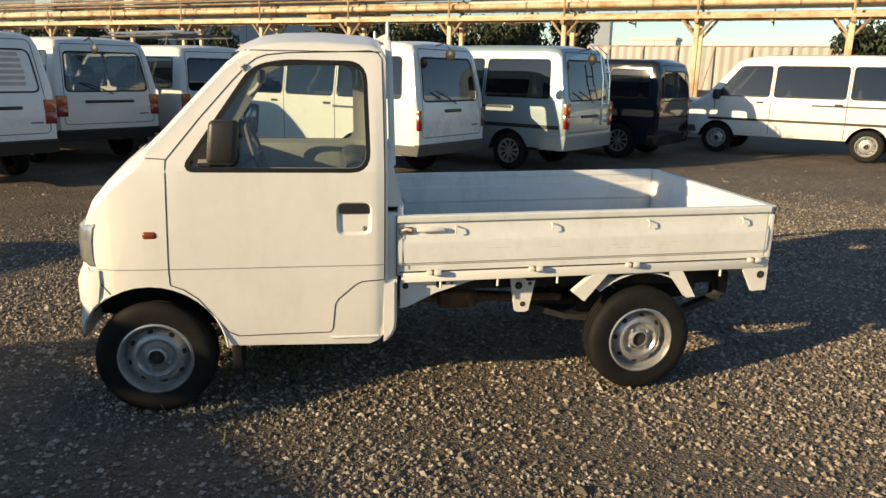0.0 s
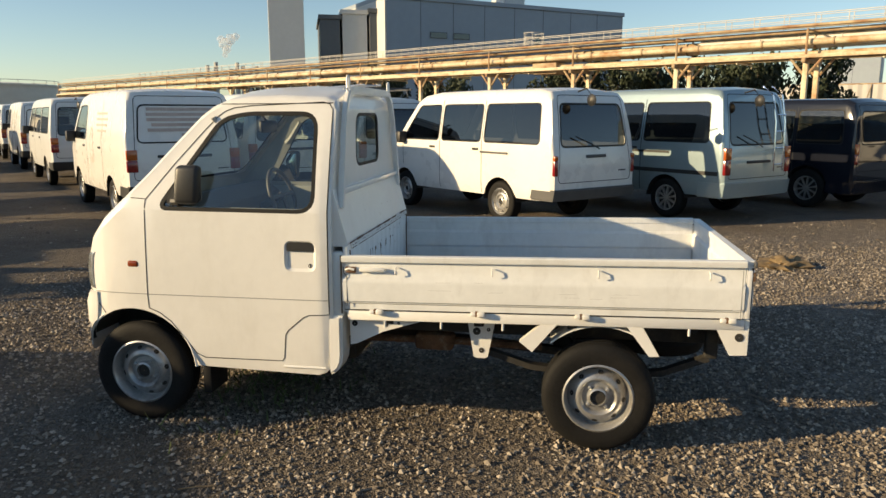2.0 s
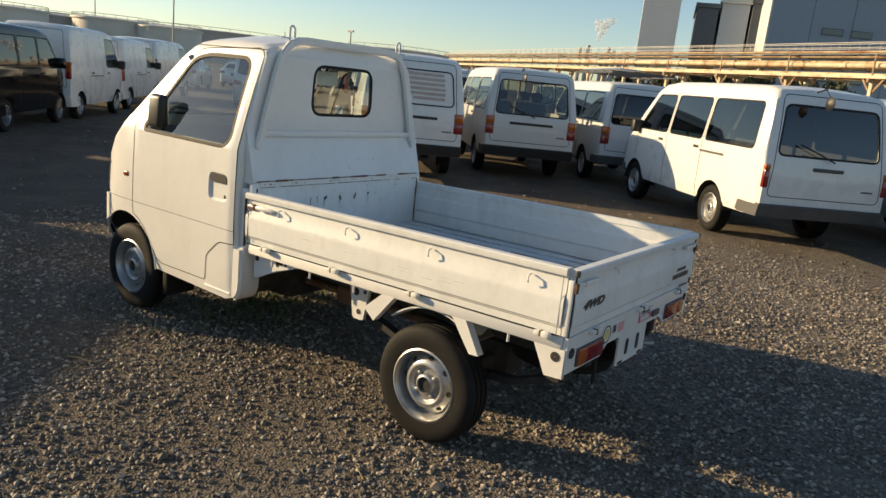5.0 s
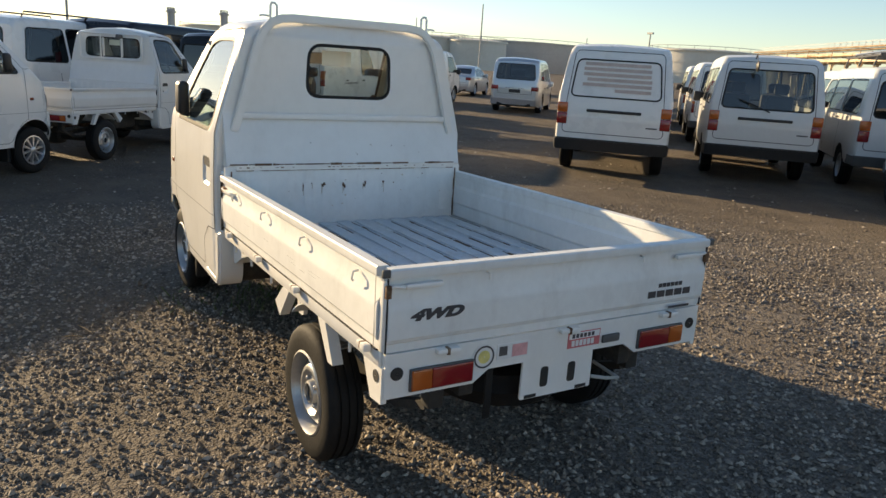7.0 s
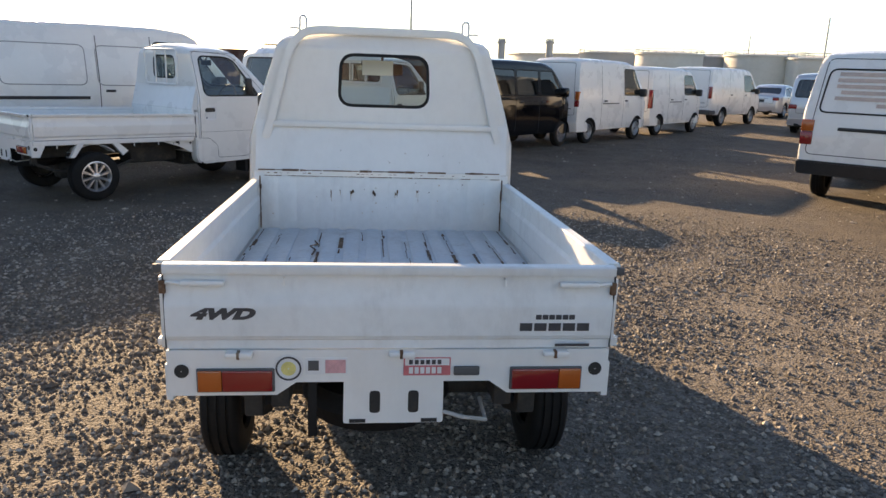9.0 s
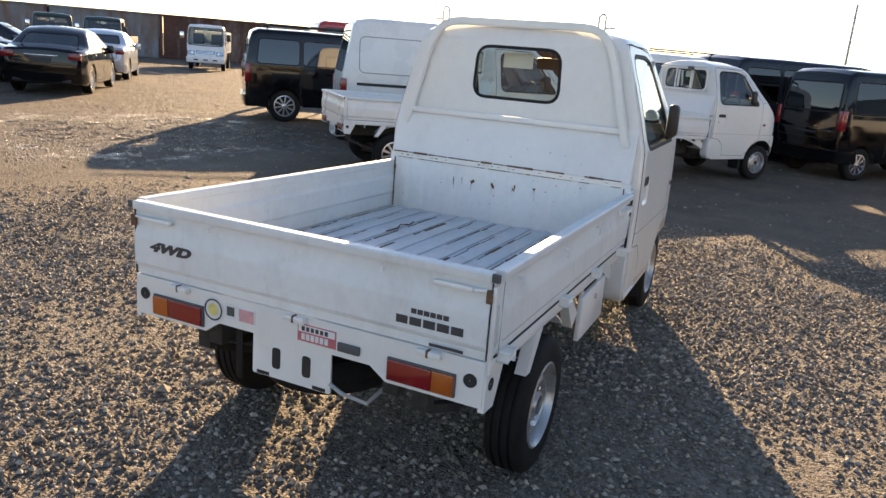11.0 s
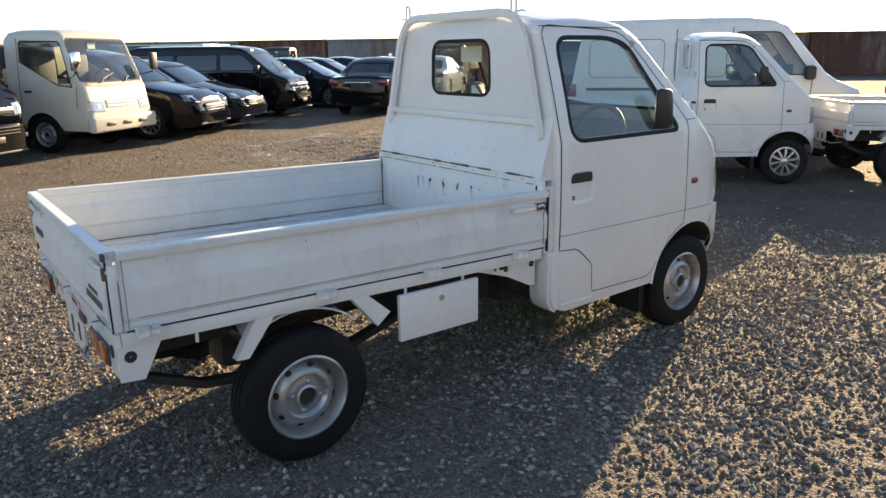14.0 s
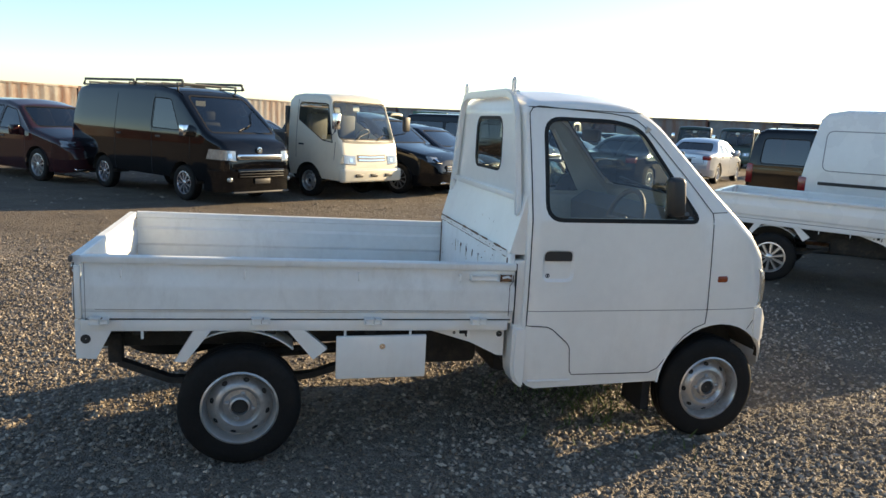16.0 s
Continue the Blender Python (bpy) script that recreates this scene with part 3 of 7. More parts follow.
def wheels(parent, places, r, rim, width, style="steel", mat_rim=None):
    """Tyre, rim and dark drum for each (x, y) place; the outer face looks away from the middle."""
    key = (r, rim, width, style, mat_rim.name if mat_rim else "")
    if key not in RIMS:
        t = bpy.data.meshes.new("tyre")
        b = tyre_mesh(r, rim, width)
        b.to_mesh(t), b.free()
        q = bpy.data.meshes.new("rim")
        b = steel_rim_mesh(rim, width) if style == "steel" else spoke_rim_mesh(rim, width, 10 if style == "alloy" else 9, style == "twin")
        b.to_mesh(q), b.free()
        d = bpy.data.meshes.new("drum")
        b = lathe([(rim * 0.95, -width * 0.3), (rim * 0.95, width * 0.08), (rim * 0.22, width * 0.08), (rim * 0.21, width * 0.33), (0.002, width * 0.34)], 24)
        if style == "steel":
            for k in range(8):
                h = lathe([(rim * 0.088, 0), (0.001, 0.0006)], 14)
                for v in h.verts:
                    v.co.x *= 0.85
                    v.co.rotate(Euler((0, 0, math.atan2(-0.022, rim * 0.16))))
                    v.co += Vector((rim * 0.785, width * 0.40 - 0.0215, 0))
                    v.co.rotate(Euler((0, 2 * math.pi * k / 8, 0)))
                join(b, h)
        bmesh.ops.recalc_face_normals(b, faces=b.faces[:])
        b.to_mesh(d), b.free()
        for me, mt in ((t, M_TYRE), (q, mat_rim or M_STEEL), (d, M_UNDER)):
            me.materials.append(mt)
            for p in me.polygons:
                p.use_smooth = True
            me.set_sharp_from_angle(angle=radians(40))
        RIMS[key] = (t, q, d)
    t, q, d = RIMS[key]
    for i, (x, y) in enumerate(places):
        ob = new("tyre", t)
        ob.parent = parent
        ob.matrix_local = pose(x, y, r, 0, 37 * i + 11, 180 if y < 0 else 0)
        for nm, me in (("rim", q), ("drum", d)):
            c = new(nm, me)
            c.parent = ob


def wheel_well(x, z, r, y0, y1, parent, name="wheel_well", narrow=0.0):
    """A dark inner arch behind a wheel opening, open below."""
    b = bmesh.new()
    n = 16
    arcs = []
    for y in (y0, y1):
        turn = [math.pi * k / n * (0.97 - narrow) + 0.03 + math.pi * narrow for k in range(n + 1)]
        arcs.append([b.verts.new((x + r * math.cos(a), y * (1 - (1.2 * narrow * max(0.0, math.cos(a) - 0.3) if y == y0 else 0)), z + r * math.sin(a))) for a in turn])
    for k in range(n):
        b.faces.new((arcs[0][k], arcs[0][k + 1], arcs[1][k + 1], arcs[1][k]))
    b.faces.new(arcs[1])
    part(name, b, M_UNDER, parent)


def sides(sign):
    return lambda f: f.normal.y * sign > 0.45


def facing(sign, lo, hi, limit=0.22):
    return lambda f: f.normal.x * sign > limit and lo < f.calc_center_median().x < hi


def window(bm, parent, axis, poly, keep, pane, seal=0.018, name="window_pane", shade=False, label=""):
    """Cuts an opening, rims it with rubber and sets a pane into it."""
    if seal:
        for f in cut(bm, axis, grown(poly, seal), keep):
            f.material_index = 1
    inner = cut(bm, axis, poly, keep)
    if not inner:
        return None
    ob = part(name, lift_out(bm, inner, 0.006), pane, parent, label)
    if not shade:
        ob.visible_shadow = False
    return ob


# ---- setting: ground ----
LOT = 134.0
DX, DY = math.cos(radians(LOT)), math.sin(radians(LOT))
NX, NY = DY, -DX


def build_ground():
    bm = bmesh.new()
    xs = [-1500, -500, -180, -80, -40] + [-26 + 0.5 * k for k in range(89)] + [30, 60, 150, 500, 1500]
    ys = [-1500, -500, -180, -80, -44] + [-30 + 0.5 * k for k in range(97)] + [30, 60, 150, 500, 1500]

    def z(x, y):
        far = max(abs(x), abs(y))
        k = max(0.0, 1 - far / 26)
        near = min(1.0, max(0.0, (math.hypot(x, y) - 1.9) / 1.5))
        return k * near * (0.030 * noise.noise((x * 0.5, y * 0.5, 0)) + 0.012 * noise.noise((x * 1.9, y * 1.9, 3))) - 0.004

    grid = [[bm.verts.new((x, y, z(x, y))) for y in ys] for x in xs]
    for i in range(len(xs) - 1):
        for j in range(len(ys) - 1):
            bm.faces.new((grid[i][j], grid[i + 1][j], grid[i + 1][j + 1], grid[i][j + 1]))
    ob = mesh_object("ground", bm, M_GROUND)
    tagged(ob, "grey-brown gravel ground of a parking yard with soil patches", "ground", kind="structure")
    return z


GROUND_Z = build_ground()


# ---- parked vehicles ----
def open_floor(bm, ax, arch):
    """Opens the body's flat underside over an axle."""
    fs = cut(bm, "y", [(ax - arch + 0.01, -1), (ax + arch - 0.01, -1), (ax + arch - 0.01, 1.5), (ax - arch + 0.01, 1.5)], lambda f: f.material_index == 2 and f.normal.z < -0.5)
    bmesh.ops.delete(bm, geom=fs, context="FACES")


def vehicle(name, label, category, top, bottom, plan, belt, roof, wroof, paint, side_windows, pane, front=None, rear=None, front_x=None, rear_x=None,
            axles=(1.0, 3.6), wr=0.31, rim=0.19, ww=0.18, arch=0.37, style="steel", rim_mat=None, bumper=None, tail=None, seams=(), extra=None, rr=0.09, crown=0.03,
            front_pane=None, rear_pane=None, group="parked vehicles", head=None, mirror=None, handles=(), mouldings=(), seats=()):
    """A parked car, van or truck cab. x runs forward from the rear bumper."""
    ob = empty(name, label, category, group)
    bm = loft(top, bottom, plan, belt, roof, wroof, rr=rr, crown=crown)
    length = top[-1][0]
    width = max(p[1] for p in plan)
    tree = skin(bm)
    for s in (1, -1):
        for ax in axles:
            bmesh.ops.delete(bm, geom=cut(bm, "y", circle(ax, wr, arch, 24), sides(s)), context="FACES")
            if s > 0:
                open_floor(bm, ax, arch)
        for poly in side_windows:
            window(bm, ob, "y", rounded(poly, 0.06, 3), sides(s), pane)
    if front:
        window(bm, ob, "x", rounded(front, 0.07, 3), facing(1, length * 0.5, length + 1), front_pane or M_GLASS_S, 0.025, "windscreen")
    if rear:
        window(bm, ob, "x", rounded(rear, 0.07, 3), facing(-1, -1, rear_x or 0.9), rear_pane or pane, 0.025, "rear_window")
    part("body", bm, [paint, M_RUBBER, M_UNDER], ob)
    for s in (1, -1):
        for ax in axles:
            wheel_well(ax, wr, arch + 0.005, s * (width - 0.015), s * (width - 0.34), ob)
        for line in seams:
            part("door_seam", ribbon(tree, line, 0.012, s), M_SEAM, ob)
        for line, w, m in mouldings:
            part("side_moulding", ribbon(tree, line, w, s, 0.008), m, ob)
        for hx, hz in handles:
            b = box(hx - 0.07, hx + 0.07, -0.012, 0.012, hz - 0.018, hz + 0.018, 0.008)
            part("door_handle", shift(b, 0, s * (width + 0.004)), M_BLACKPL, ob)
        if mirror:
            mx, mz, mm = mirror
            b = box(mx - 0.07, mx + 0.07, s * (width + 0.05) - 0.09, s * (width + 0.05) + 0.09, mz - 0.10, mz + 0.10, 0.035)
            tube([(mx, s * (width - 0.12), mz - 0.12), (mx, s * (width + 0.02), mz - 0.07)], 0.015, bm=b)
            part("mirror", b, mm, ob)
        if head:
            hx, hy, hz, dx, dy, dz = head
            b = ribbon(tree, [(s * (hy - dy), hz), (s * hy, hz + 0.006), (s * (hy + dy), hz + 0.022)], 2 * dz, 1, 0.008, axis="x")
            hl_ = part("headlight", b, M_CLEARLENS, ob)
            b = ribbon(tree, [(s * (hy - dy - 0.012), hz - dz), (s * (hy + dy), hz - dz + 0.022)], 0.014, 1, 0.009, axis="x")
            part("lamp_rim", b, M_BLACKPL, hl_)
            b = ribbon(tree, [(s * (hy - dy * 0.5), hz + 0.003), (s * (hy - dy * 0.05), hz + 0.006)], dz * 0.9, 1, 0.011, axis="x")
            part("lamp_bowl", b, M_CHROME, hl_)
        if tail:
            ty, z0, z1, zm, tw = tail
            b = box(-0.012, 0.10, s * ty - tw, s * ty + tw, z0, zm, 0.012)
            part("tail_light", b, M_REDLENS, ob, "red tail light lens")
            if z1 > zm:
                b = box(-0.012, 0.10, s * ty - tw, s * ty + tw, zm + 0.002, z1, 0.012)
                part("turn_signal", b, M_AMBER, ob, "amber turn signal lens")
    if category == "van":
        hh = roof - 0.10
        w = width - 0.10
        part("rear_gate_seam", ribbon(tree, rounded([(-w, 0.66), (w, 0.66), (w - 0.10, hh), (-w + 0.10, hh)], 0.08), 0.010, -1, 0.002, axis="x", closed=True), M_SEAM, ob)
        part("rear_badge", ribbon(tree, [(-w + 0.10, 0.80), (-w + 0.26, 0.80)], 0.02, -1, 0.003, axis="x"), M_GREYPL, ob)
    if bumper:
        bmat, z0, z1 = bumper
        for end in (-1, 1):
            part("bumper", bumper_wrap(plan, length, end, z0, z1), bmat, ob)
    wheels(ob, [(ax, s * (width - ww / 2 - 0.03)) for ax in axles for s in (1, -1)], wr, rim, ww, style, rim_mat)
    for sx, sy in seats:
        b = box(sx - 0.22, sx + 0.24, sy - 0.23, sy + 0.23, 0.62, 0.82, 0.05)
        box(sx - 0.28, sx - 0.14, sy - 0.22, sy + 0.22, 0.80, 1.36, 0.05, bm=b)
        box(sx - 0.27, sx - 0.17, sy - 0.12, sy + 0.12, 1.38, 1.56, 0.04, bm=b)
        part("seat", b, M_SEAT, ob)
    if extra:
        extra(ob, tree, width, length)
    return ob


def bumper_wrap(plan, length, end, z0, z1, out=0.045, wrap=0.42):
    """A bumper that follows the body's outline round one end."""
    edge = length - wrap if end > 0 else wrap
    side = [(edge, lerp_list(plan, edge))] + [p for p in (plan if end > 0 else plan[::-1]) if (p[0] - edge) * end > 0.02]
    outer = [(x + end * out * (0.15 + 0.85 * k / (len(side) - 1)), y + 0.012) for k, (x, y) in enumerate(side)]
    tip = outer[-1]
    outer[-1:] = [(tip[0] - end * 0.02, tip[1] + 0.01), (tip[0], tip[1] - 0.05), (tip[0] + end * 0.02, tip[1] * 0.5)]
    outline = outer + [(x, -y) for x, y in outer[::-1]] + [(x - end * 0.08, -y * 0.9) for x, y in outer] + [(x - end * 0.08, y * 0.9) for x, y in outer[::-1]]
    b = extrude(outline, z0, z1, "z")
    for v in b.verts:
        if v.co.z < z0 + 0.001:
            v.co.x -= end * 0.03
    bmesh.ops.bevel(b, geom=[e for e in b.edges if len(e.link_faces) == 2 and e.calc_face_angle() > 1.1], offset=0.018, segments=2, affect="EDGES")
    return b


def place(ob, x, y, rz=LOT, z=0.0):
    ob.matrix_world = pose(x, y, z, 0, 0, rz)
    return ob


def rear_wiper_and_mirror(ob, tree, width, length):
    part("rear_wiper", tube([(-0.02, -0.05, 1.12), (-0.03, 0.15, 1.20), (0.0, 0.42, 1.30)], 0.010), M_BLACKPL, ob)
    b = tube([(0.14, 0.26, 1.92), (-0.02, 0.26, 1.96), (-0.10, 0.24, 1.86)], 0.012)
    join(b, shift(lathe([(0.002, 0.0), (0.07, 0.01), (0.085, 0.03), (0.05, 0.055), (0.002, 0.06)], 14), -0.10, 0.21, 1.80))
    part("rear_mirror", b, M_BLACKPL, ob)


def plate_panel(z, w=0.40, m=None):
    def add(ob, tree, width, length):
        part("rear_handle", box(-0.018, 0.02, -w, w, z - 0.022, z + 0.022, 0.012), m or M_BLACKPL, ob, "dark rear gate handle bar")
    return add


def both(*fs):
    def add(ob, tree, width, length):
        for f in fs:
            f(ob, tree, width, length)
    return add


def stripes(ob, tree, width, length):
    """Faded brown stripe lettering strips on the blanked rear panel, and side decals."""
    for z, a, c in ((1.68, -0.46, 0.49), (1.605, -0.48, 0.50), (1.53, -0.48, 0.50), (1.455, -0.50, 0.44), (1.38, -0.50, 0.50), (1.305, -0.50, 0.02)):
        b = ribbon(tree, [(a, z), (c, z)], 0.046, -1, 0.010, axis="x")
        part("rear_stripe", b, M_STRIPE, ob, "faded brown stripe")
    for z, a, c in ((1.62, 1.25, 2.0), (1.53, 1.2, 2.0), (1.44, 1.25, 2.0), (1.35, 1.3, 1.9)):
        part("side_stripe", ribbon(tree, [(a, z), (c, z)], 0.035, 1, 0.004), M_STRIPE, ob, "faded brown stripe")
    b = ribbon(tree, rounded([(-0.66, 1.20), (0.66, 1.20), (0.60, 1.74), (-0.60, 1.74)], 0.09), 0.022, -1, 0.005, axis="x", closed=True)
    part("rear_panel_rubber", b, M_RUBBER, ob)
    part("side_decal", patch(tree, [(2.35 + 0.13 * math.cos(a / 3), 1.10 + 0.30 * math.sin(a / 3)) for a in range(19)], 1, 0.003), M_STRIPE, ob, "faded round decal")


def ladder_rack(ob, tree, width, length):
    for s in (1, -1):
        part("rack_rail", tube([(0.5, s * 0.62, 2.10), (3.1, s * 0.62, 2.10)], 0.018), M_GREYPL, ob)
        for x in (0.7, 1.8, 2.9):
            part("rack_foot", tube([(x, s * 0.66, 1.93), (x, s * 0.62, 2.10)], 0.014), M_GREYPL, ob)
    for x in (0.6, 1.2, 1.8, 2.4, 3.0):
        part("rack_bar", tube([(x, -0.62, 2.12), (x, 0.62, 2.12)], 0.016), M_GREYPL, ob)
    b = tube([(0.4, 0.15, 2.17), (3.0, 0.15, 2.17)], 0.02)
    tube([(0.4, 0.50, 2.17), (3.0, 0.50, 2.17)], 0.02, bm=b)
    for k in range(9):
        tube([(0.55 + 0.28 * k, 0.15, 2.17), (0.55 + 0.28 * k, 0.50, 2.17)], 0.014, bm=b)
    part("ladder", b, M_ALLOY, ob)


def van_lines(L, H):
    """Top line of a one-box van, from the rear bumper forward."""
    return [(0.0, 0.95), (0.02, 1.10), (0.10, 1.55), (0.17, H - 0.13), (0.24, H - 0.05), (0.45, H - 0.01), (1.6, H), (L - 1.75, H - 0.005), (L - 1.35, H - 0.05), (L - 1.18, H - 0.13),
            (L - 0.62, 1.22), (L - 0.45, 1.10), (L - 0.15, 0.98), (L - 0.04, 0.82), (L, 0.62)]


def old_van(name, label, paint, pane, L=4.70, H=1.97, W=0.845, panel=False, rear=True, extra=None, style="steel", axles=(1.12, 3.72), tail=(0.755, 0.78, 1.10, 0.95, 0.075), rear_pane=None, bumper=None, mouldings=(), amber_top=True, seats=(), top=None, rim_mat=None, front_pane=None, head=None, nose=None, mirror=M_BLACKPL):
    top = top or van_lines(L, H)
    bottom = [(0.0, 0.44), (0.3, 0.40), (L - 0.4, 0.38), (L, 0.40)]
    plan = [(0.0, W - 0.035), (0.06, W - 0.008), (0.3, W), (L - 0.9, W), (L - 0.4, W - 0.03), (L - 0.12, W - 0.11), (L, W - 0.22)]
    zt, zb = H - 0.22, 1.20
    fd = nose or [(L - 1.88, zb), (L - 0.84, zb), (L - 1.28, zt - 0.01), (L - 1.88, zt)]
    ws = [fd] if panel else [[(0.30, zb), (1.52, zb), (1.52, zt), (0.36, zt)], [(1.62, zb), (L - 1.98, zb), (L - 1.98, zt), (1.62, zt)], fd]
    seams = [[(L - 1.93, H - 0.14), (L - 1.93, 0.42)], [(L - 0.80, 1.20), (L - 0.82, 0.75)], [(1.57, H - 0.16), (1.57, 0.42)]]
    return vehicle(name, label, "van", top, bottom, plan, 1.16, H, W - 0.115, paint, ws, pane, front=[(-0.68, 1.22), (0.68, 1.22), (0.58, H - 0.17), (-0.58, H - 0.17)],
                   rear=[(-0.66, 1.17), (0.66, 1.17), (0.60, H - 0.23), (-0.60, H - 0.23)] if rear else None, axles=axles, bumper=bumper or (M_GREYPL, 0.41, 0.57), tail=tail, seams=seams,
                   extra=extra, style=style, rear_pane=rear_pane, front_pane=front_pane, rim_mat=rim_mat, head=head or (L + 0.01, W - 0.24, 0.76, 0.16, 0.14, 0.09), mirror=(L - 0.85, 1.22, mirror), handles=((L - 1.72, 1.08), (1.72, 1.08)), mouldings=mouldings, seats=seats)


def build_vans():
    seats3 = [(2.75, 0.38), (2.75, -0.38)]
    a = old_van("panel_van", "white cargo van with blanked rear panel of faded brown stripes", M_WHITE, M_GLASS_S, panel=True, rear=False, extra=both(stripes, plate_panel(1.00)), bumper=(M_BLACKPL, 0.40, 0.58))
    place(a, -4.55, 6.14, 135)
    d = old_van("passenger_van", "dusty white van with a large clear rear window", M_WHITE2, M_GLASS_M, extra=both(rear_wiper_and_mirror, plate_panel(1.00)), rear_pane=M_GLASS_M, front_pane=M_GLASS_M, bumper=(M_BLACKPL, 0.40, 0.58), seats=seats3 + [(1.6, 0.35), (1.6, -0.35)])
    place(d, -3.75, 8.56, 133)
    f = old_van("rack_van", "pale grey-blue van with ladder and rack on the roof", M_WHITE2, M_GLASS_T, extra=ladder_rack, H=1.92, bumper=(M_GREYPL, 0.41, 0.57))
    place(f, -2.2, 10.1, 132)
    b = old_van("white_van", "white van with dark tinted windows and grey bumper", M_WHITE, M_GLASS_T, L=4.6, H=1.97, extra=both(rear_wiper_and_mirror, plate_panel(1.02, 0.2, M_GREYPL)),
                axles=(1.15, 3.75), tail=(0.79, 0.76, 1.04, 0.97, 0.035), mouldings=[([(0.95, 1.04), (1.6, 1.04)], 0.03, M_GREYPL)])
    place(b, 1.47, 6.68, 135)
    blk = M_BLACKPL
    c = old_van("blue_van", "pale blue-grey metallic van with black side mouldings and rear ladder", M_BLUE, M_GLASS_T, H=2.0, extra=both(rear_wiper_and_mirror, plate_panel(0.9, 0.3)), style="alloy",
                axles=(1.05, 3.62), tail=(0.755, 0.72, 1.12, 0.94, 0.07), bumper=(M_BLUE, 0.38, 0.62), mouldings=[([(0.1, 0.74), (3.9, 0.74)], 0.06, blk), ([(1.0, 1.03), (2.5, 1.03)], 0.035, blk)])
    for y in (0.28, 0.52):
        part("ladder_rail", tube([(-0.07, -y, 0.75), (-0.06, -y, 1.5), (0.02, -y, 1.9), (0.2, -y, 2.03)], 0.014), M_CHROME, c)
    for z in (0.85, 1.1, 1.35, 1.6):
        part("ladder_rung", tube([(-0.065, -0.28, z), (-0.065, -0.52, z)], 0.011), M_CHROME, c)
    place(c, 3.94, 7.70, 133)
    e = old_van("long_white_van", "long white van with dark windows and a side moulding", M_WHITE, M_GLASS_T, L=4.9, H=2.02, axles=(1.15, 4.0), rear_pane=M_GLASS_T, mouldings=[([(0.1, 0.72), (4.2, 0.72)], 0.05, blk), ([(0.7, 1.05), (2.2, 1.05)], 0.03, blk)])
    place(e, 11.37, 8.54, 135.5)
    # the line of vans behind each other along the lane
    for k, (px, py) in enumerate(((-9.35, 10.95), (-13.6, 15.35), (-18.0, 19.9), (-22.4, 24.4))):
        v = copy_thing(d if k % 2 == 0 else a, pose(px, py, 0, 0, 0, LOT))
    for px, py in ((-8.2, 13.2), (-12.8, 18.0), (-5.6, 15.0)):
        copy_thing(b, pose(px, py, 0, 0, 0, LOT))
    return a, b, d


def box_van(name, label, paint, pane, L=3.4, H=1.88, W=0.735, panel=False, style="steel", tail=(0.67, 0.78, 1.25, 1.25, 0.05), glass_rear=True, nose=0.5, axles=(0.55, 2.95), wr=0.275, rim=0.165, ww=0.15, seats=(), extra=None, rim_mat=None):
    top = [(0.0, 0.9), (0.015, 1.2), (0.06, H - 0.22), (0.12, H - 0.07), (0.25, H - 0.01), (1.2, H), (L - 1.25, H - 0.015), (L - 0.95, H - 0.07), (L - 0.82, H - 0.16),
           (L - 0.36, 1.18), (L - 0.27, 1.08), (L - 0.06, 0.86), (L, 0.62)]
    plan = [(0, W - 0.03), (0.05, W - 0.008), (0.2, W), (L - 0.5, W), (L - 0.2, W - 0.04), (L, W - 0.16)]
    fd = [(L - 1.42, 1.12), (L - 0.52, 1.12), (L - 0.90, H - 0.20), (L - 1.42, H - 0.19)]
    ws = [fd] if panel else [[(0.22, 1.12), (1.02, 1.12), (1.02, H - 0.19), (0.26, H - 0.19)], [(1.10, 1.12), (L - 1.50, 1.12), (L - 1.50, H - 0.19), (1.10, H - 0.19)], fd]
    seams = [[(L - 1.46, H - 0.13), (L - 1.46, 0.34)], [(1.06, H - 0.13), (1.06, 0.40)], [(L - 0.48, 1.08), (L - 0.50, 0.62)]]
    return vehicle(name, label, "van", top, [(0, 0.30), (L, 0.32)], plan, 1.08, H, W - 0.085, paint, ws, pane, front=[(-0.62, 1.16), (0.62, 1.16), (0.56, H - 0.2), (-0.56, H - 0.2)],
                   rear=[(-0.60, 1.12), (0.60, 1.12), (0.56, H - 0.22), (-0.56, H - 0.22)] if glass_rear else None, axles=axles, wr=wr, rim=rim, ww=ww, arch=wr + 0.055, style=style, tail=tail, seams=seams,
                   bumper=(paint, 0.28, 0.50), head=(L - 0.02, W - 0.18, 0.80, 0.16, 0.13, 0.10), mirror=(L - 0.55, 1.18, paint if paint is not M_WHITE else M_BLACKPL), handles=((L - 1.32, 0.98), (1.25, 0.98)),
                   mouldings=[([(1.1, 0.92), (1.9, 0.92)], 0.025, M_BLACKPL)] if panel else [], extra=extra, seats=seats, rim_mat=rim_mat)


def roof_rails(z, x0, x1, w=0.66, m=None):
    def add(ob, tree, width, length):
        for s in (1, -1):
            part("roof_rail", tube([(x0, s * w, z), (x0 + 0.06, s * w, z + 0.09), (x1 - 0.06, s * w, z + 0.09), (x1, s * w, z)], 0.016), m or M_BLACKPL, ob)
    return add


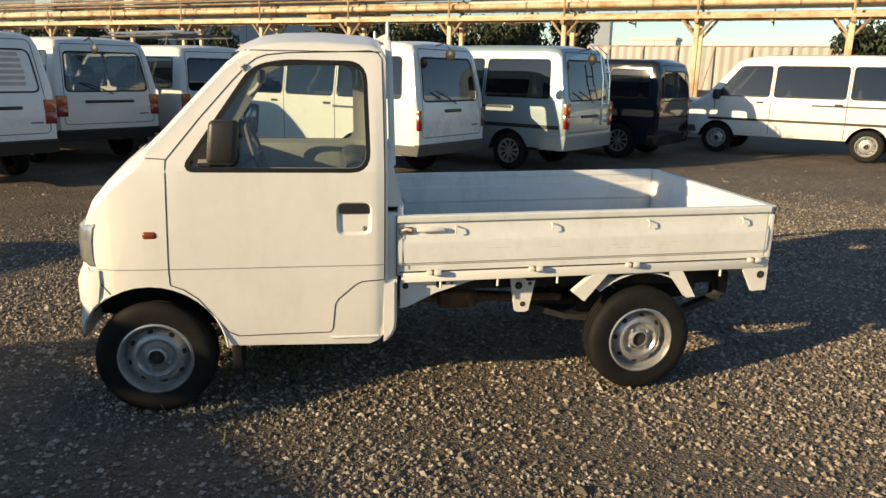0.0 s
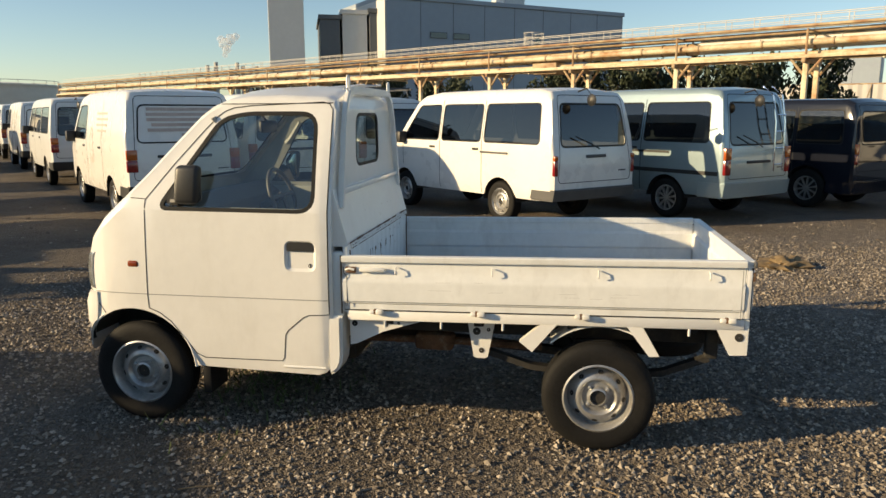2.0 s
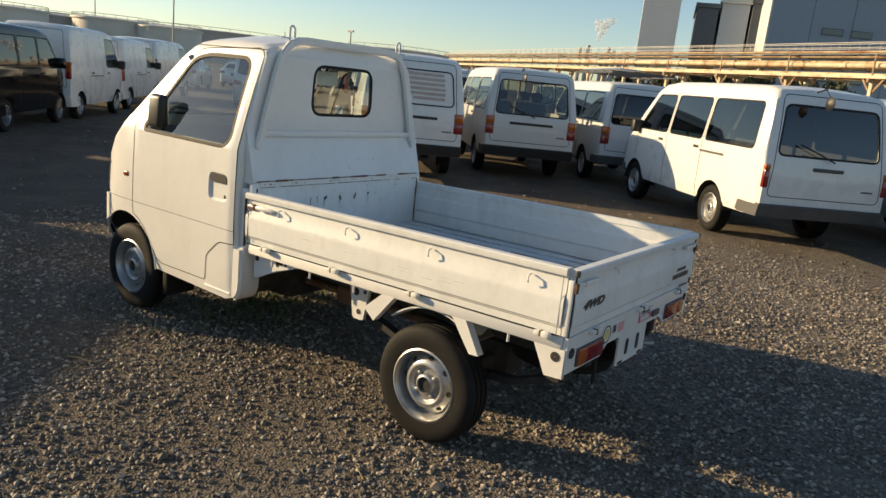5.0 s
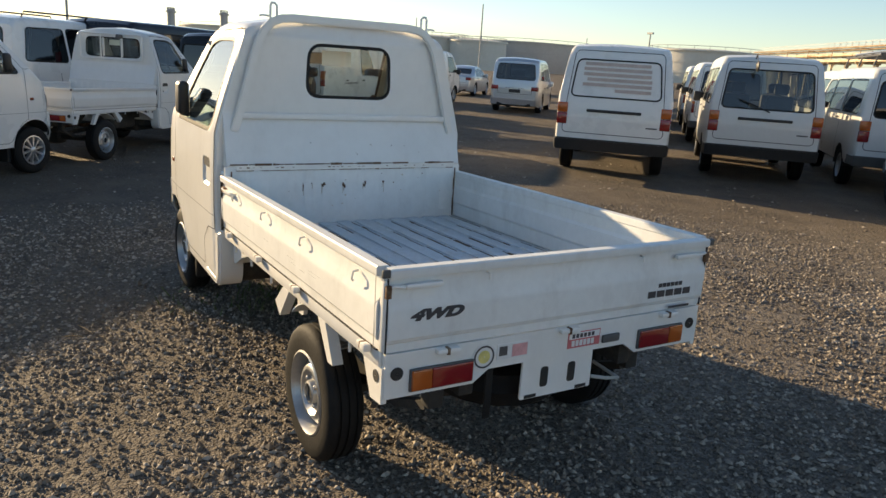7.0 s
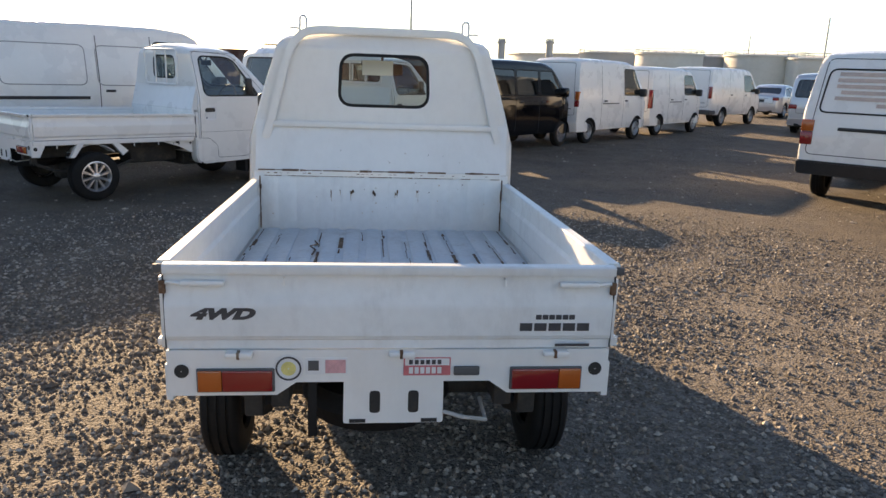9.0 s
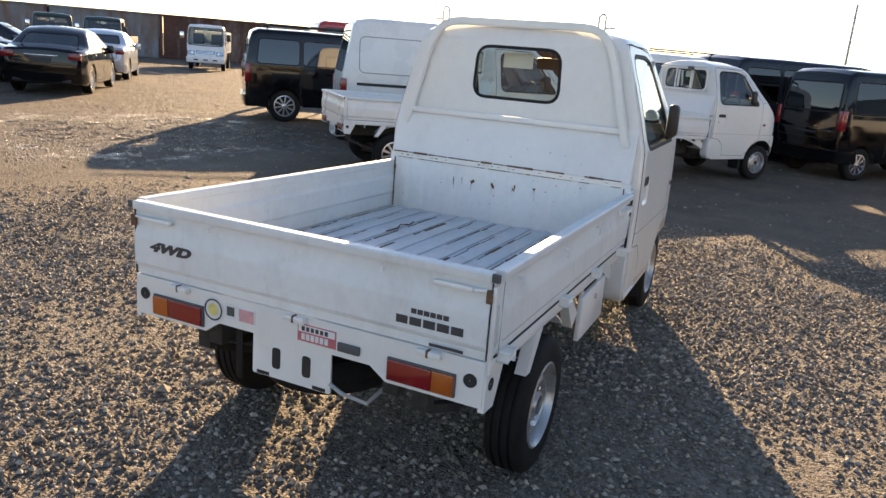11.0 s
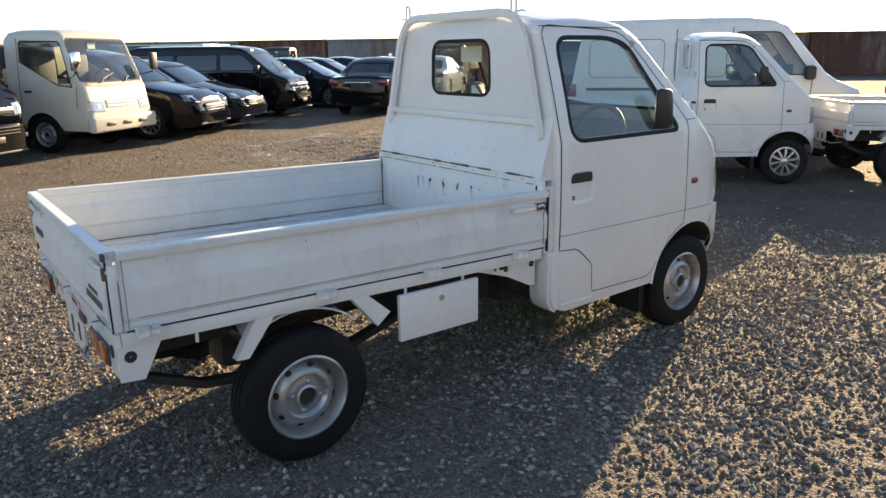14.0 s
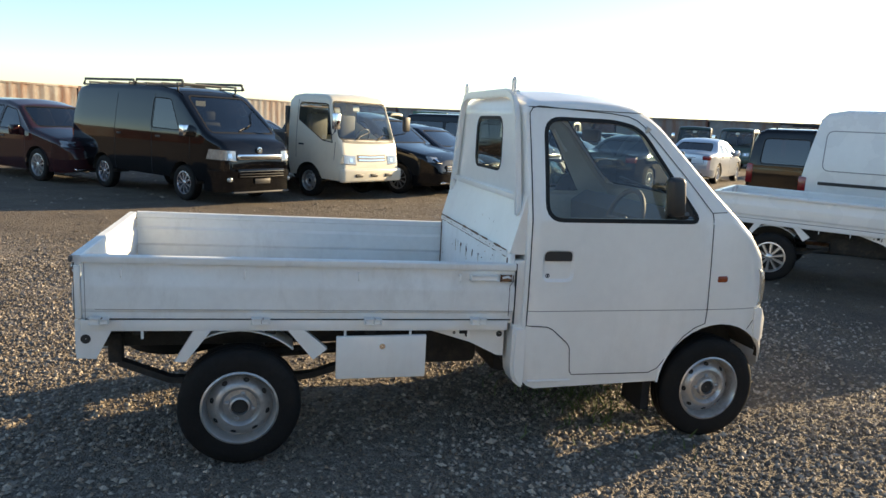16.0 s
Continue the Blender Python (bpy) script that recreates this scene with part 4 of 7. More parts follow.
def hiace_rack(ob, tree, width, length):
    for s in (1, -1):
        for a, c in ((0.15, 1.95), (1.95, 3.45)):
            part("rack_rail", tube([(a, s * 0.64, 1.965), (a + 0.05, s * 0.64, 2.075), (c - 0.05, s * 0.64, 2.065), (c, s * 0.64, 1.965)], 0.02, flat=(0.03, 0.045)), M_BLACKPL, ob)
            part("rack_base", tube([(a, s * 0.64, 1.97), (c, s * 0.64, 1.97)], 0.016), M_GREYPL, ob)
    for x in (0.35, 1.05, 1.75, 2.3, 2.8, 3.25):
        part("rack_bar", tube([(x, -0.64, 2.015), (x, 0.64, 2.015)], 0.018), M_GREYPL, ob)
        for s in (1, -1):
            part("rack_foot", tube([(x, s * 0.62, 1.90), (x, s * 0.62, 2.015)], 0.018), M_GREYPL, ob)


def chrome_face(ob, tree, width, length):
    part("grille", box(length - 0.06, length + 0.025, -0.48, 0.48, 0.77, 0.87, 0.03), M_CHROME, ob, "bright chrome upper grille")
    part("grille_slot", box(length, length + 0.031, -0.43, 0.43, 0.792, 0.835, 0.008), M_BLACKPL, ob)
    part("lower_grille", box(length + 0.03, length + 0.072, -0.50, 0.50, 0.46, 0.62, 0.02), M_BLACK, ob)
    for k in range(3):
        part("grille_bar", box(length + 0.06, length + 0.078, -0.48, 0.48, 0.485 + 0.045 * k, 0.493 + 0.045 * k, 0.002), M_GREYPL, ob)
    part("plate_holder", box(length + 0.06, length + 0.084, -0.17, 0.17, 0.36, 0.45, 0.008), M_BLACKPL, ob)
    part("lower_lip", box(length + 0.0, length + 0.07, -0.60, 0.60, 0.205, 0.235, 0.01), M_GREYPL, ob)
    part("badge", shift(lathe([(0.055, 0), (0.055, 0.015), (0.035, 0.02), (0.002, 0.012)], 16), length - 0.10, 0, 0), M_CHROME, ob).matrix_local = pose(length - 0.02, 0, 0.93, 0, 0, -90) @ pose(-(length - 0.10), 0, 0)
    for s in (1, -1):
        part("fog_light", box(length - 0.06, length + 0.035, s * 0.64 - 0.035, s * 0.64 + 0.035, 0.40, 0.47, 0.02), M_CLEARLENS, ob)
    part("notice", box(length - 1.17, length - 1.165, -0.46, -0.26, 1.64, 1.73), M_PAPER, ob)
    part("wiper", tube([(length - 0.44, -0.1, 1.24), (length - 0.60, 0.3, 1.36), (length - 0.86, 0.5, 1.58)], 0.01), M_BLACKPL, ob)


def pressed_panel_shade(ob, tree, width, length):
    """Grey outlines that paint the shade of shallow pressed frames on a van's blank sides."""
    for s in (1, -1):
        for a, c in ((0.28, 1.40), (1.55, 2.30)):
            part("pressed_frame_shade", ribbon(tree, rounded([(a, 1.16), (c, 1.16), (c, 1.72), (a, 1.72)], 0.10), 0.014, s, 0.002, closed=True), M_SHADE_SCRATCH, ob)


def build_lane_row():
    bk = box_van("black_kei_van", "glossy black small van with tinted windows", M_BLACK, M_GLASS_T, style="twin", rim_mat=M_DALLOY, L=3.4, H=1.80, tail=(0.68, 0.82, 1.15, 1.15, 0.05), extra=plate_panel(0.75, 0.25))
    place(bk, -10.56, 1.64, 134.6)
    w1 = box_van("small_white_cargo_van", "small white cargo van with blank side panels", M_WHITE, M_GLASS_S, L=3.6, H=1.93, panel=True, glass_rear=False, tail=(0.67, 0.85, 1.2, 1.0, 0.05))
    place(w1, -13.12, 4.22, 133)
    w2 = box_van("small_white_van", "small white van with tall red tail lights", M_WHITE, M_GLASS_S, L=3.5, H=1.85, panel=True, glass_rear=False, tail=(0.68, 0.75, 1.25, 1.25, 0.05))
    place(w2, -16.12, 7.12, 132.5)
    w3 = old_van("large_white_cargo_van", "large white cargo van with red tail lights", M_WHITE, M_GLASS_S, L=4.7, H=1.99, panel=True, rear=False, tail=(0.79, 0.95, 1.35, 1.35, 0.05))
    place(w3, -20.94, 10.99, 130.5)
    pv = old_van("white_panel_van", "plain white panel van with a black side stripe", M_WHITE, M_GLASS_M, L=4.3, H=2.02, panel=True, rear=True, rear_pane=M_GLASS_S, front_pane=M_GLASS, mouldings=[([(0.25, 0.98), (1.42, 0.98)], 0.045, M_BLACKPL)], tail=(0.79, 0.84, 1.06, 1.06, 0.05), seats=[(2.55, 0.38), (2.55, -0.38)], extra=pressed_panel_shade)
    place(pv, -7.10, -5.72, 128)
    bv = box_van("black_minivan", "black minivan with alloy wheels and dark windows", M_BLACK, M_GLASS_T, L=4.2, H=1.76, W=0.84, style="alloy", rim_mat=M_ALLOY, axles=(0.75, 3.45), wr=0.31, rim=0.195, ww=0.19, tail=(0.79, 0.75, 1.1, 1.1, 0.06), extra=roof_rails(1.76, 0.4, 2.9))
    place(bv, -8.40, -8.81, 132.2)
    copy_thing(w1, pose(-13.6, -2.4, 0, 0, 0, LOT))
    copy_thing(pv, pose(-15.8, 0.4, 0, 0, 0, LOT))
    copy_thing(w2, pose(-19.2, 3.2, 0, 0, 0, LOT))
    copy_thing(w1, pose(-23.6, 7.2, 0, 0, 0, LOT))
    nv = box_van("dark_navy_van", "dark navy van with red tail lights", M_NAVY, M_GLASS_T, L=4.4, H=1.93, W=0.83, style="alloy", axles=(0.8, 3.5), wr=0.31, rim=0.195, ww=0.19, tail=(0.78, 0.9, 1.3, 1.3, 0.06))
    place(nv, -11.6, -0.2)
    hl, hh = 4.7, 1.97
    low_nose = [(0.0, 0.95), (0.02, 1.10), (0.07, 1.60), (0.12, hh - 0.12), (0.20, hh - 0.04), (0.45, hh), (1.6, hh + 0.01), (hl - 1.85, hh - 0.01), (hl - 1.45, hh - 0.06), (hl - 1.25, hh - 0.13),
                (hl - 0.50, 1.24), (hl - 0.36, 1.16), (hl - 0.14, 1.07), (hl - 0.06, 0.98), (hl - 0.02, 0.82), (hl, 0.62)]
    hi = old_van("black_van", "glossy black van with chrome grille and roof rack", M_BLACK, M_GLASS_T, L=hl, H=hh, W=0.85, extra=both(chrome_face, hiace_rack), style="twin", rim_mat=M_DALLOY, axles=(1.1, 3.67), bumper=(M_BLACK, 0.22, 0.60), top=low_nose,
                 front_pane=M_GLASS_S, head=(hl + 0.0, 0.655, 0.83, 0.22, 0.155, 0.085), panel=True, nose=[(hl - 1.95, 1.24), (hl - 1.12, 1.22), (hl - 1.45, hh - 0.24), (hl - 1.95, hh - 0.22)], mirror=M_CHROME, seats=[(3.0, 0.38), (3.0, -0.38)])

    place(hi, 4.20, -12.88, 130.4)
    mini = old_van("black_passenger_minivan", "black minivan with chrome headlights and roof rails", M_BLACK, M_GLASS_T, L=4.7, H=1.80, extra=chrome_face, style="alloy", axles=(0.95, 3.75), bumper=(M_BLACK, 0.22, 0.60))
    place(mini, -3.43, -18.6)
    rv = box_van("red_van", "red and white van on the far side of the yard", M_RED, M_GLASS_T, L=4.4, H=2.2, W=0.85, axles=(0.9, 3.5), wr=0.32, rim=0.2, ww=0.2)
    place(rv, -14.5, -11.5)
    copy_thing(rv, pose(-34.4, 36.3, 0, 0, 0, LOT))


def sedan(name, label, paint, L=4.6, H=1.46, W=0.87, suv=False, style="alloy", category="car", extra=None, group="parked cars", boxy=False):
    if boxy:
        top = [(0, 0.9), (0.03, 1.1), (0.14, H - 0.14), (0.25, H - 0.04), (0.6, H), (2.4, H - 0.01), (2.85, H - 0.10), (3.45, 1.18), (3.65, 1.12), (L - 0.3, 1.03), (L - 0.06, 0.9), (L, 0.6)]
        sw = [[(0.30, 1.16), (1.2, 1.14), (1.2, H - 0.17), (0.40, H - 0.18)], [(1.28, 1.14), (2.15, 1.13), (2.15, H - 0.16), (1.28, H - 0.16)], [(2.23, 1.13), (3.1, 1.13), (2.75, H - 0.22), (2.23, H - 0.16)]]
        fr, re = [(-0.70, 1.20), (0.70, 1.20), (0.62, H - 0.14), (-0.62, H - 0.14)], [(-0.68, 1.16), (0.68, 1.16), (0.62, H - 0.2), (-0.62, H - 0.2)]
    elif suv:
        top = [(0, 0.75), (0.05, 1.0), (0.35, H - 0.16), (0.55, H - 0.04), (1.2, H), (2.2, H - 0.01), (2.75, H - 0.12), (3.45, 1.06), (3.7, 1.0), (L - 0.35, 0.88), (L - 0.08, 0.74), (L, 0.55)]
        sw = [[(0.72, 1.06), (1.45, 1.04), (1.45, H - 0.16), (0.95, H - 0.19)], [(1.53, 1.04), (2.2, 1.03), (2.2, H - 0.14), (1.53, H - 0.14)], [(2.28, 1.03), (3.15, 1.03), (2.72, H - 0.21), (2.28, H - 0.15)]]
        fr, re = [(-0.66, 1.10), (0.66, 1.10), (0.58, H - 0.14), (-0.58, H - 0.14)], [(-0.6, 1.06), (0.6, 1.06), (0.52, H - 0.18), (-0.52, H - 0.18)]
    else:
        top = [(0, 0.70), (0.03, 0.92), (0.10, 0.98), (0.55, 1.02), (0.75, 1.05), (1.35, H - 0.08), (1.65, H - 0.01), (2.1, H), (2.6, H - 0.06), (3.42, 0.98), (3.6, 0.94), (L - 0.4, 0.80), (L - 0.08, 0.66), (L, 0.50)]
        sw = [[(1.02, 1.00), (1.72, 0.98), (1.72, H - 0.14), (1.36, H - 0.18)], [(1.80, 0.98), (2.25, 0.97), (2.25, H - 0.13), (1.80, H - 0.12)], [(2.33, 0.97), (3.12, 0.97), (2.62, H - 0.18), (2.33, H - 0.14)]]
        fr, re = [(-0.66, 1.02), (0.66, 1.02), (0.56, H - 0.12), (-0.56, H - 0.12)], [(-0.6, 1.07), (0.6, 1.07), (0.52, H - 0.15), (-0.52, H - 0.15)]
    plan = [(0, W - 0.16), (0.08, W - 0.08), (0.4, W - 0.015), (1.0, W), (L - 1.2, W), (L - 0.4, W - 0.06), (L - 0.1, W - 0.17), (L, W - 0.28)]
    belt = 1.10 if boxy else 0.98 if suv else 0.93

    def face(ob, tree, width, length):
        part("grille", box(length - 0.06, length + 0.02, -0.42, 0.42, 0.50, 0.66, 0.03), M_BLACKPL, ob)
        for k in range(3):
            part("grille_bar", box(length - 0.02, length + 0.032, -0.40, 0.40, 0.525 + 0.045 * k, 0.54 + 0.045 * k, 0.004), M_CHROME, ob)
        part("lower_trim", box(length - 0.08, length + 0.03, -0.62, 0.62, 0.27, 0.31, 0.012), M_CHROME, ob)
        for s in (1, -1):
            part("tail_light", box(-0.01, 0.22, s * (W - 0.20) - 0.13, s * (W - 0.20) + 0.13, 0.78, 0.93, 0.03), M_REDLENS, ob, "red tail light lens")
        part("boot_strip", box(-0.022, 0.03, -0.34, 0.34, 0.845, 0.868, 0.006), M_CHROME, ob, "chrome strip on the boot lid")
        part("boot_seam", ribbon(tree, [(-0.62, 0.92), (-0.58, 0.66), (0.58, 0.66), (0.62, 0.92)], 0.010, -1, 0.003, axis="x"), M_SEAM, ob)
        part("plate_recess", ribbon(tree, [(-0.20, 0.755), (0.20, 0.755)], 0.12, -1, 0.004, axis="x"), M_BLACKPL, ob)
        part("lower_valance", box(-0.035, 0.10, -0.60, 0.60, 0.27, 0.36, 0.02), M_BLACKPL, ob)
        if extra:
            extra(ob, tree, width, length)

    return vehicle(name, label, category, top, [(0, 0.28), (0.3, 0.22), (L - 0.2, 0.22), (L, 0.26)], plan, belt, H, W - (0.13 if boxy else 0.22), paint, sw, M_GLASS_S if boxy else M_GLASS_T, front=fr, rear=re, rear_x=1.8, axles=(0.98, L - 0.95), wr=0.33, rim=0.215, ww=0.20, arch=0.375,
                   style=style, rim_mat=M_ALLOY, rr=0.10, crown=0.04, group=group, head=(L - 0.12, W - 0.26, 0.70 if not suv else 0.76, 0.30, 0.13, 0.06), mirror=(3.0, 1.0, paint),
                   seams=[[(2.29, H - 0.12), (2.29, 0.30)], [(1.0, 0.95), (1.1, 0.45), (1.4, 0.30)], [(3.3, 0.95), (3.25, 0.35)]], handles=((2.45, 0.86), (1.3, 0.88)), extra=face, bumper=(paint, 0.27, 0.50))


def build_cars():
    c1 = sedan("black_suv", "black sport utility car with bright wheels", M_BLACK, L=4.7, H=1.68, W=0.91, suv=True, category="suv")
    place(c1, 0.26, -15.02)
    c2 = sedan("black_sedan", "black sedan with chrome grille bars", M_NAVY)
    place(c2, -1.2, -16.2)
    for px, py in ((-6.6, -20.2), (-8.3, -21.9), (-10.4, -23.4), (-4.9, -22.8), (3.2, -17.6)):
        copy_thing(c2, pose(px, py, 0, 0, 0, LOT))
    s4 = sedan("dark_sedan", "glossy black sedan with red tail lights and chrome strip", M_BLACK)
    place(s4, -7.54, -13.71, 219.5)
    s5 = sedan("silver_sedan", "silver sedan with its tail towards the lane", M_SILVER)
    place(s5, -12.38, -17.79, 222)
    copy_thing(s5, pose(-7.3, -24.8, 0, 0, 0, LOT))
    copy_thing(s5, pose(-28.3, 17.7, 0, 0, 0, LOT))
    copy_thing(s5, pose(-33.0, 24.5, 0, 0, 0, LOT))
    copy_thing(s5, pose(-30.5, 27.5, 0, 0, 0, LOT))
    k = sedan("maroon_car", "dark maroon car behind a black van", M_MAROON, suv=True, H=1.6, category="suv")
    place(k, 7.43, -15.52)
    lc = sedan("white_suv", "large white off-road car with roof rails", M_WHITE, L=4.8, H=1.86, W=0.94, suv=True, boxy=True, category="suv", extra=roof_rails(1.86, 0.5, 2.6, 0.66))
    place(lc, -11.1, -2.14)
    mv = sedan("silver_minivan", "silver minivan seen from behind with dark rear window", M_SILVER, L=4.7, H=1.86, W=0.90, suv=True, boxy=True, category="minivan")
    place(mv, -17.56, 13.66, 136)
    pj = box_van("dark_suv", "dark navy boxy off-road car with clear windows", M_NAVY, M_GLASS_S, L=4.1, H=1.86, W=0.84, axles=(0.8, 3.3), wr=0.34, rim=0.2, ww=0.21, tail=(0.75, 0.78, 1.12, 0.95, 0.06), style="alloy")
    place(pj, 6.35, 9.55)
    dk = copy_thing(c2, pose(9.2, 13.4, 0, 0, 0, LOT))


def cab_truck(name, label, paint, body_mat, box_h=0.0, L=4.9):
    """A cab-over light truck: cab, chassis and cargo bed or box."""
    W, H = 0.84, 2.0
    cab0 = L - 1.55
    top = [(cab0, 1.90), (cab0 + 0.08, H - 0.03), (cab0 + 0.3, H), (L - 0.62, H - 0.01), (L - 0.50, H - 0.04), (L - 0.42, H - 0.11), (L - 0.16, 1.20), (L - 0.10, 1.10), (L - 0.02, 0.70), (L, 0.55)]
    plan = [(cab0, W - 0.02), (cab0 + 0.1, W), (L - 0.45, W), (L - 0.15, W - 0.03), (L, W - 0.08)]
    fd = [(cab0 + 0.30, 1.22), (L - 0.55, 1.13), (L - 0.38, 1.04), (L - 0.30, 1.06), (L - 0.47, H - 0.20), (cab0 + 0.30, H - 0.18)]

    def more(ob, tree, width, length):
        for s in (1, -1):
            part("chassis_rail", box(0.1, cab0 + 0.5, s * 0.35 - 0.04, s * 0.35 + 0.04, 0.50, 0.66, 0.01), M_UNDER, ob)
            tube_b = tube([(L - 0.35, s * 0.80, 1.22), (L - 0.05, s * 1.0, 1.30), (L - 0.02, s * 1.0, 1.52)], 0.014)
            part("mirror_arm", tube_b, M_BLACKPL, ob)
            part("side_mirror", box(L - 0.06, L + 0.02, s * 1.0 - 0.09, s * 1.0 + 0.09, 1.34, 1.64, 0.03), M_CHROME if s < 0 else M_BLACKPL, ob)
        part("cargo_floor", box(0.0, cab0 - 0.1, -0.82, 0.82, 0.78, 0.86, 0.01), body_mat, ob)
        if box_h:
            part("cargo_box", box(0.02, cab0 - 0.12, -0.83, 0.83, 0.865, 0.86 + box_h, 0.02), body_mat, ob)
        else:
            for s in (1, -1):
                part("drop_side", box(0.0, cab0 - 0.1, s * 0.82 - 0.02, s * 0.82 + 0.02, 0.862, 1.22, 0.008), body_mat, ob)
            part("headboard", box(cab0 - 0.14, cab0 - 0.10, -0.80, 0.80, 0.862, 1.75, 0.01), body_mat, ob)
        part("grille", ribbon(tree, [(-0.40, 0.80), (0.0, 0.79), (0.40, 0.80)], 0.13, 1, 0.006, axis="x"), M_BLACKPL, ob)
        for k in range(2):
            part("grille_bar", ribbon(tree, [(-0.37, 0.765 + 0.06 * k), (0.0, 0.755 + 0.06 * k), (0.37, 0.765 + 0.06 * k)], 0.028, 1, 0.012, axis="x"), M_CHROME, ob)
        part("cowl_band", ribbon(tree, [(-0.74, 1.125), (-0.5, 1.105), (0.0, 1.095), (0.5, 1.105), (0.74, 1.125)], 0.045, 1, 0.004, axis="x"), M_BLACKPL, ob)
        for k in (-1, 0, 1):
            part("bumper_slot", box(L + 0.03, L + 0.066, k * 0.42 - 0.10, k * 0.42 + 0.10, 0.44, 0.50, 0.01), M_BLACKPL, ob)
        for y in (-0.35, 0.25):
            part("wiper", tube([(L - 0.085, y, 1.15), (L - 0.135, y + 0.10, 1.21), (L - 0.175, y + 0.42, 1.30)], 0.010), M_BLACKPL, ob)
        part("paper_tag", box(L - 0.49, L - 0.485, -0.10, 0.08, 1.70, 1.80), M_PAPER, ob, "white paper behind the windscreen")
        part("dashboard", box(L - 0.62, L - 0.24, -0.74, 0.74, 0.98, 1.14, 0.04), M_TRIM, ob)
        part("steering_wheel", tube([(L - 0.66 + 0.08 * math.sin(a), 0.38 + 0.19 * math.cos(a), 1.20 + 0.15 * math.sin(a)) for a in (radians(20 * k) for k in range(18))], 0.014, closed=True), M_BLACKPL, ob)
        for sy in (0.4, -0.4):
            b = box(L - 1.15, L - 0.68, sy - 0.24, sy + 0.24, 0.95, 1.12, 0.05)
            box(L - 1.25, L - 1.10, sy - 0.23, sy + 0.23, 1.10, 1.62, 0.05, bm=b)
            part("seat", b, M_SEAT, ob)

    t = vehicle(name, label, "truck", top, [(cab0, 0.62), (cab0 + 0.05, 0.42), (L, 0.36)], plan, 1.12, H, W - 0.07, paint, [fd], M_GLASS, front=[(-0.77, 1.17), (0.77, 1.17), (0.72, H - 0.15), (-0.72, H - 0.15)], front_pane=M_GLASS, rear=[(-0.62, 1.22), (0.62, 1.22), (0.60, H - 0.22), (-0.60, H - 0.22)], rear_x=cab0 + 0.1, rear_pane=M_GLASS,
                axles=(1.1, L - 0.95), wr=0.31, rim=0.19, ww=0.18, bumper=None, head=(L + 0.02, 0.62, 0.76, 0.14, 0.165, 0.085), seams=[[(cab0 + 0.25, H - 0.12), (cab0 + 0.25, 0.75)], [(L - 0.22, 1.1), (L - 0.25, 0.75)]], handles=((cab0 + 0.4, 1.02),), extra=more)
    part("bumper", box(L - 0.10, L + 0.05, -0.83, 0.83, 0.34, 0.60, 0.04, 3), paint, t)
    return t


def build_trucks():
    dy = cab_truck("flatbed_truck", "cream-white cab-over light truck with chrome mirror", M_CREAM, M_GREYPL)
    place(dy, 2.08, -14.38, 129)
    far = cab_truck("dark_truck", "dark green cab-over truck by the container wall", M_DARKGREEN, M_UNDER, L=5.6)
    tagged(far, group="trucks by the wall")
    spots = ((-23.2, -33.8), (-18.9, -39.2), (-9, -41), (-30, -20), (3, -40))
    place(far, -25.3, -31.2, 40)
    for px, py in spots:
        copy_thing(far, pose(px, py, 0, 0, 0, 46 + 8 * math.sin(px)))
    wt = cab_truck("white_box_truck", "white box truck parked far across the yard", M_WHITE, M_WHITE2, box_h=0.9, L=5.4)
    tagged(wt, group="trucks by the wall")
    place(wt, -26.9, -26.3, 38)
    copy_thing(wt, pose(-36.3, 35.9, 0, 0, 0, LOT))


build_vans()
build_lane_row()
build_cars()
build_trucks()


# ---- the small pickup truck ----
TILT_BED = 0.017


def tilted(bm):
    """The load bed rises a little towards the tail."""
    for v in bm.verts:
        v.co.z -= TILT_BED * v.co.x
    return bm


def rib(y, x0, x1, z0, z1, slope=0.0):
    """A shallow pressed rib on a wall that faces the load bed."""
    b = bmesh.new()
    lo = [b.verts.new((x1, y + dy, z)) for dy, z in ((-0.030, z0), (0.030, z0), (0.030, z1), (-0.030, z1))]
    hi = [b.verts.new((x0, y + dy, z)) for dy, z in ((-0.015, z0 + 0.012), (0.015, z0 + 0.012), (0.015, z1 - 0.012), (-0.015, z1 - 0.012))]
    for v in b.verts:
        v.co.x -= slope * (z1 - v.co.z)
    for k in range(4):
        b.faces.new((lo[k], lo[(k + 1) % 4], hi[(k + 1) % 4], hi[k]))
    b.faces.new(hi)
    bmesh.ops.recalc_face_normals(b, faces=b.faces[:])
    return b


def gate_section(y, z0, z1, s):
    """Section of a drop side: pressed panel with a thicker top rail; y is its outer face."""
    pts = [(y - 0.007, z0), (y - 0.007, z0 + 0.028), (y + 0.001, z0 + 0.034), (y + 0.002, z0 + 0.040), (y + 0.005, z0 + 0.044), (y + 0.0065, z0 + 0.13), (y + 0.0055, z0 + 0.150), (y - 0.006, z0 + 0.176), (y - 0.007, z1 - 0.034), (y + 0.009, z1 - 0.030), (y + 0.011, z1 - 0.024), (y + 0.011, z1 - 0.005), (y + 0.006, z1),
           (y - 0.028, z1), (y - 0.032, z1 - 0.004), (y - 0.032, z1 - 0.030), (y - 0.026, z1 - 0.034), (y - 0.026, z0 + 0.185), (y - 0.037, z0 + 0.170), (y - 0.037, z0 + 0.085), (y - 0.026, z0 + 0.070), (y - 0.026, z0)]
    return [(a * s, c) for a, c in pts]


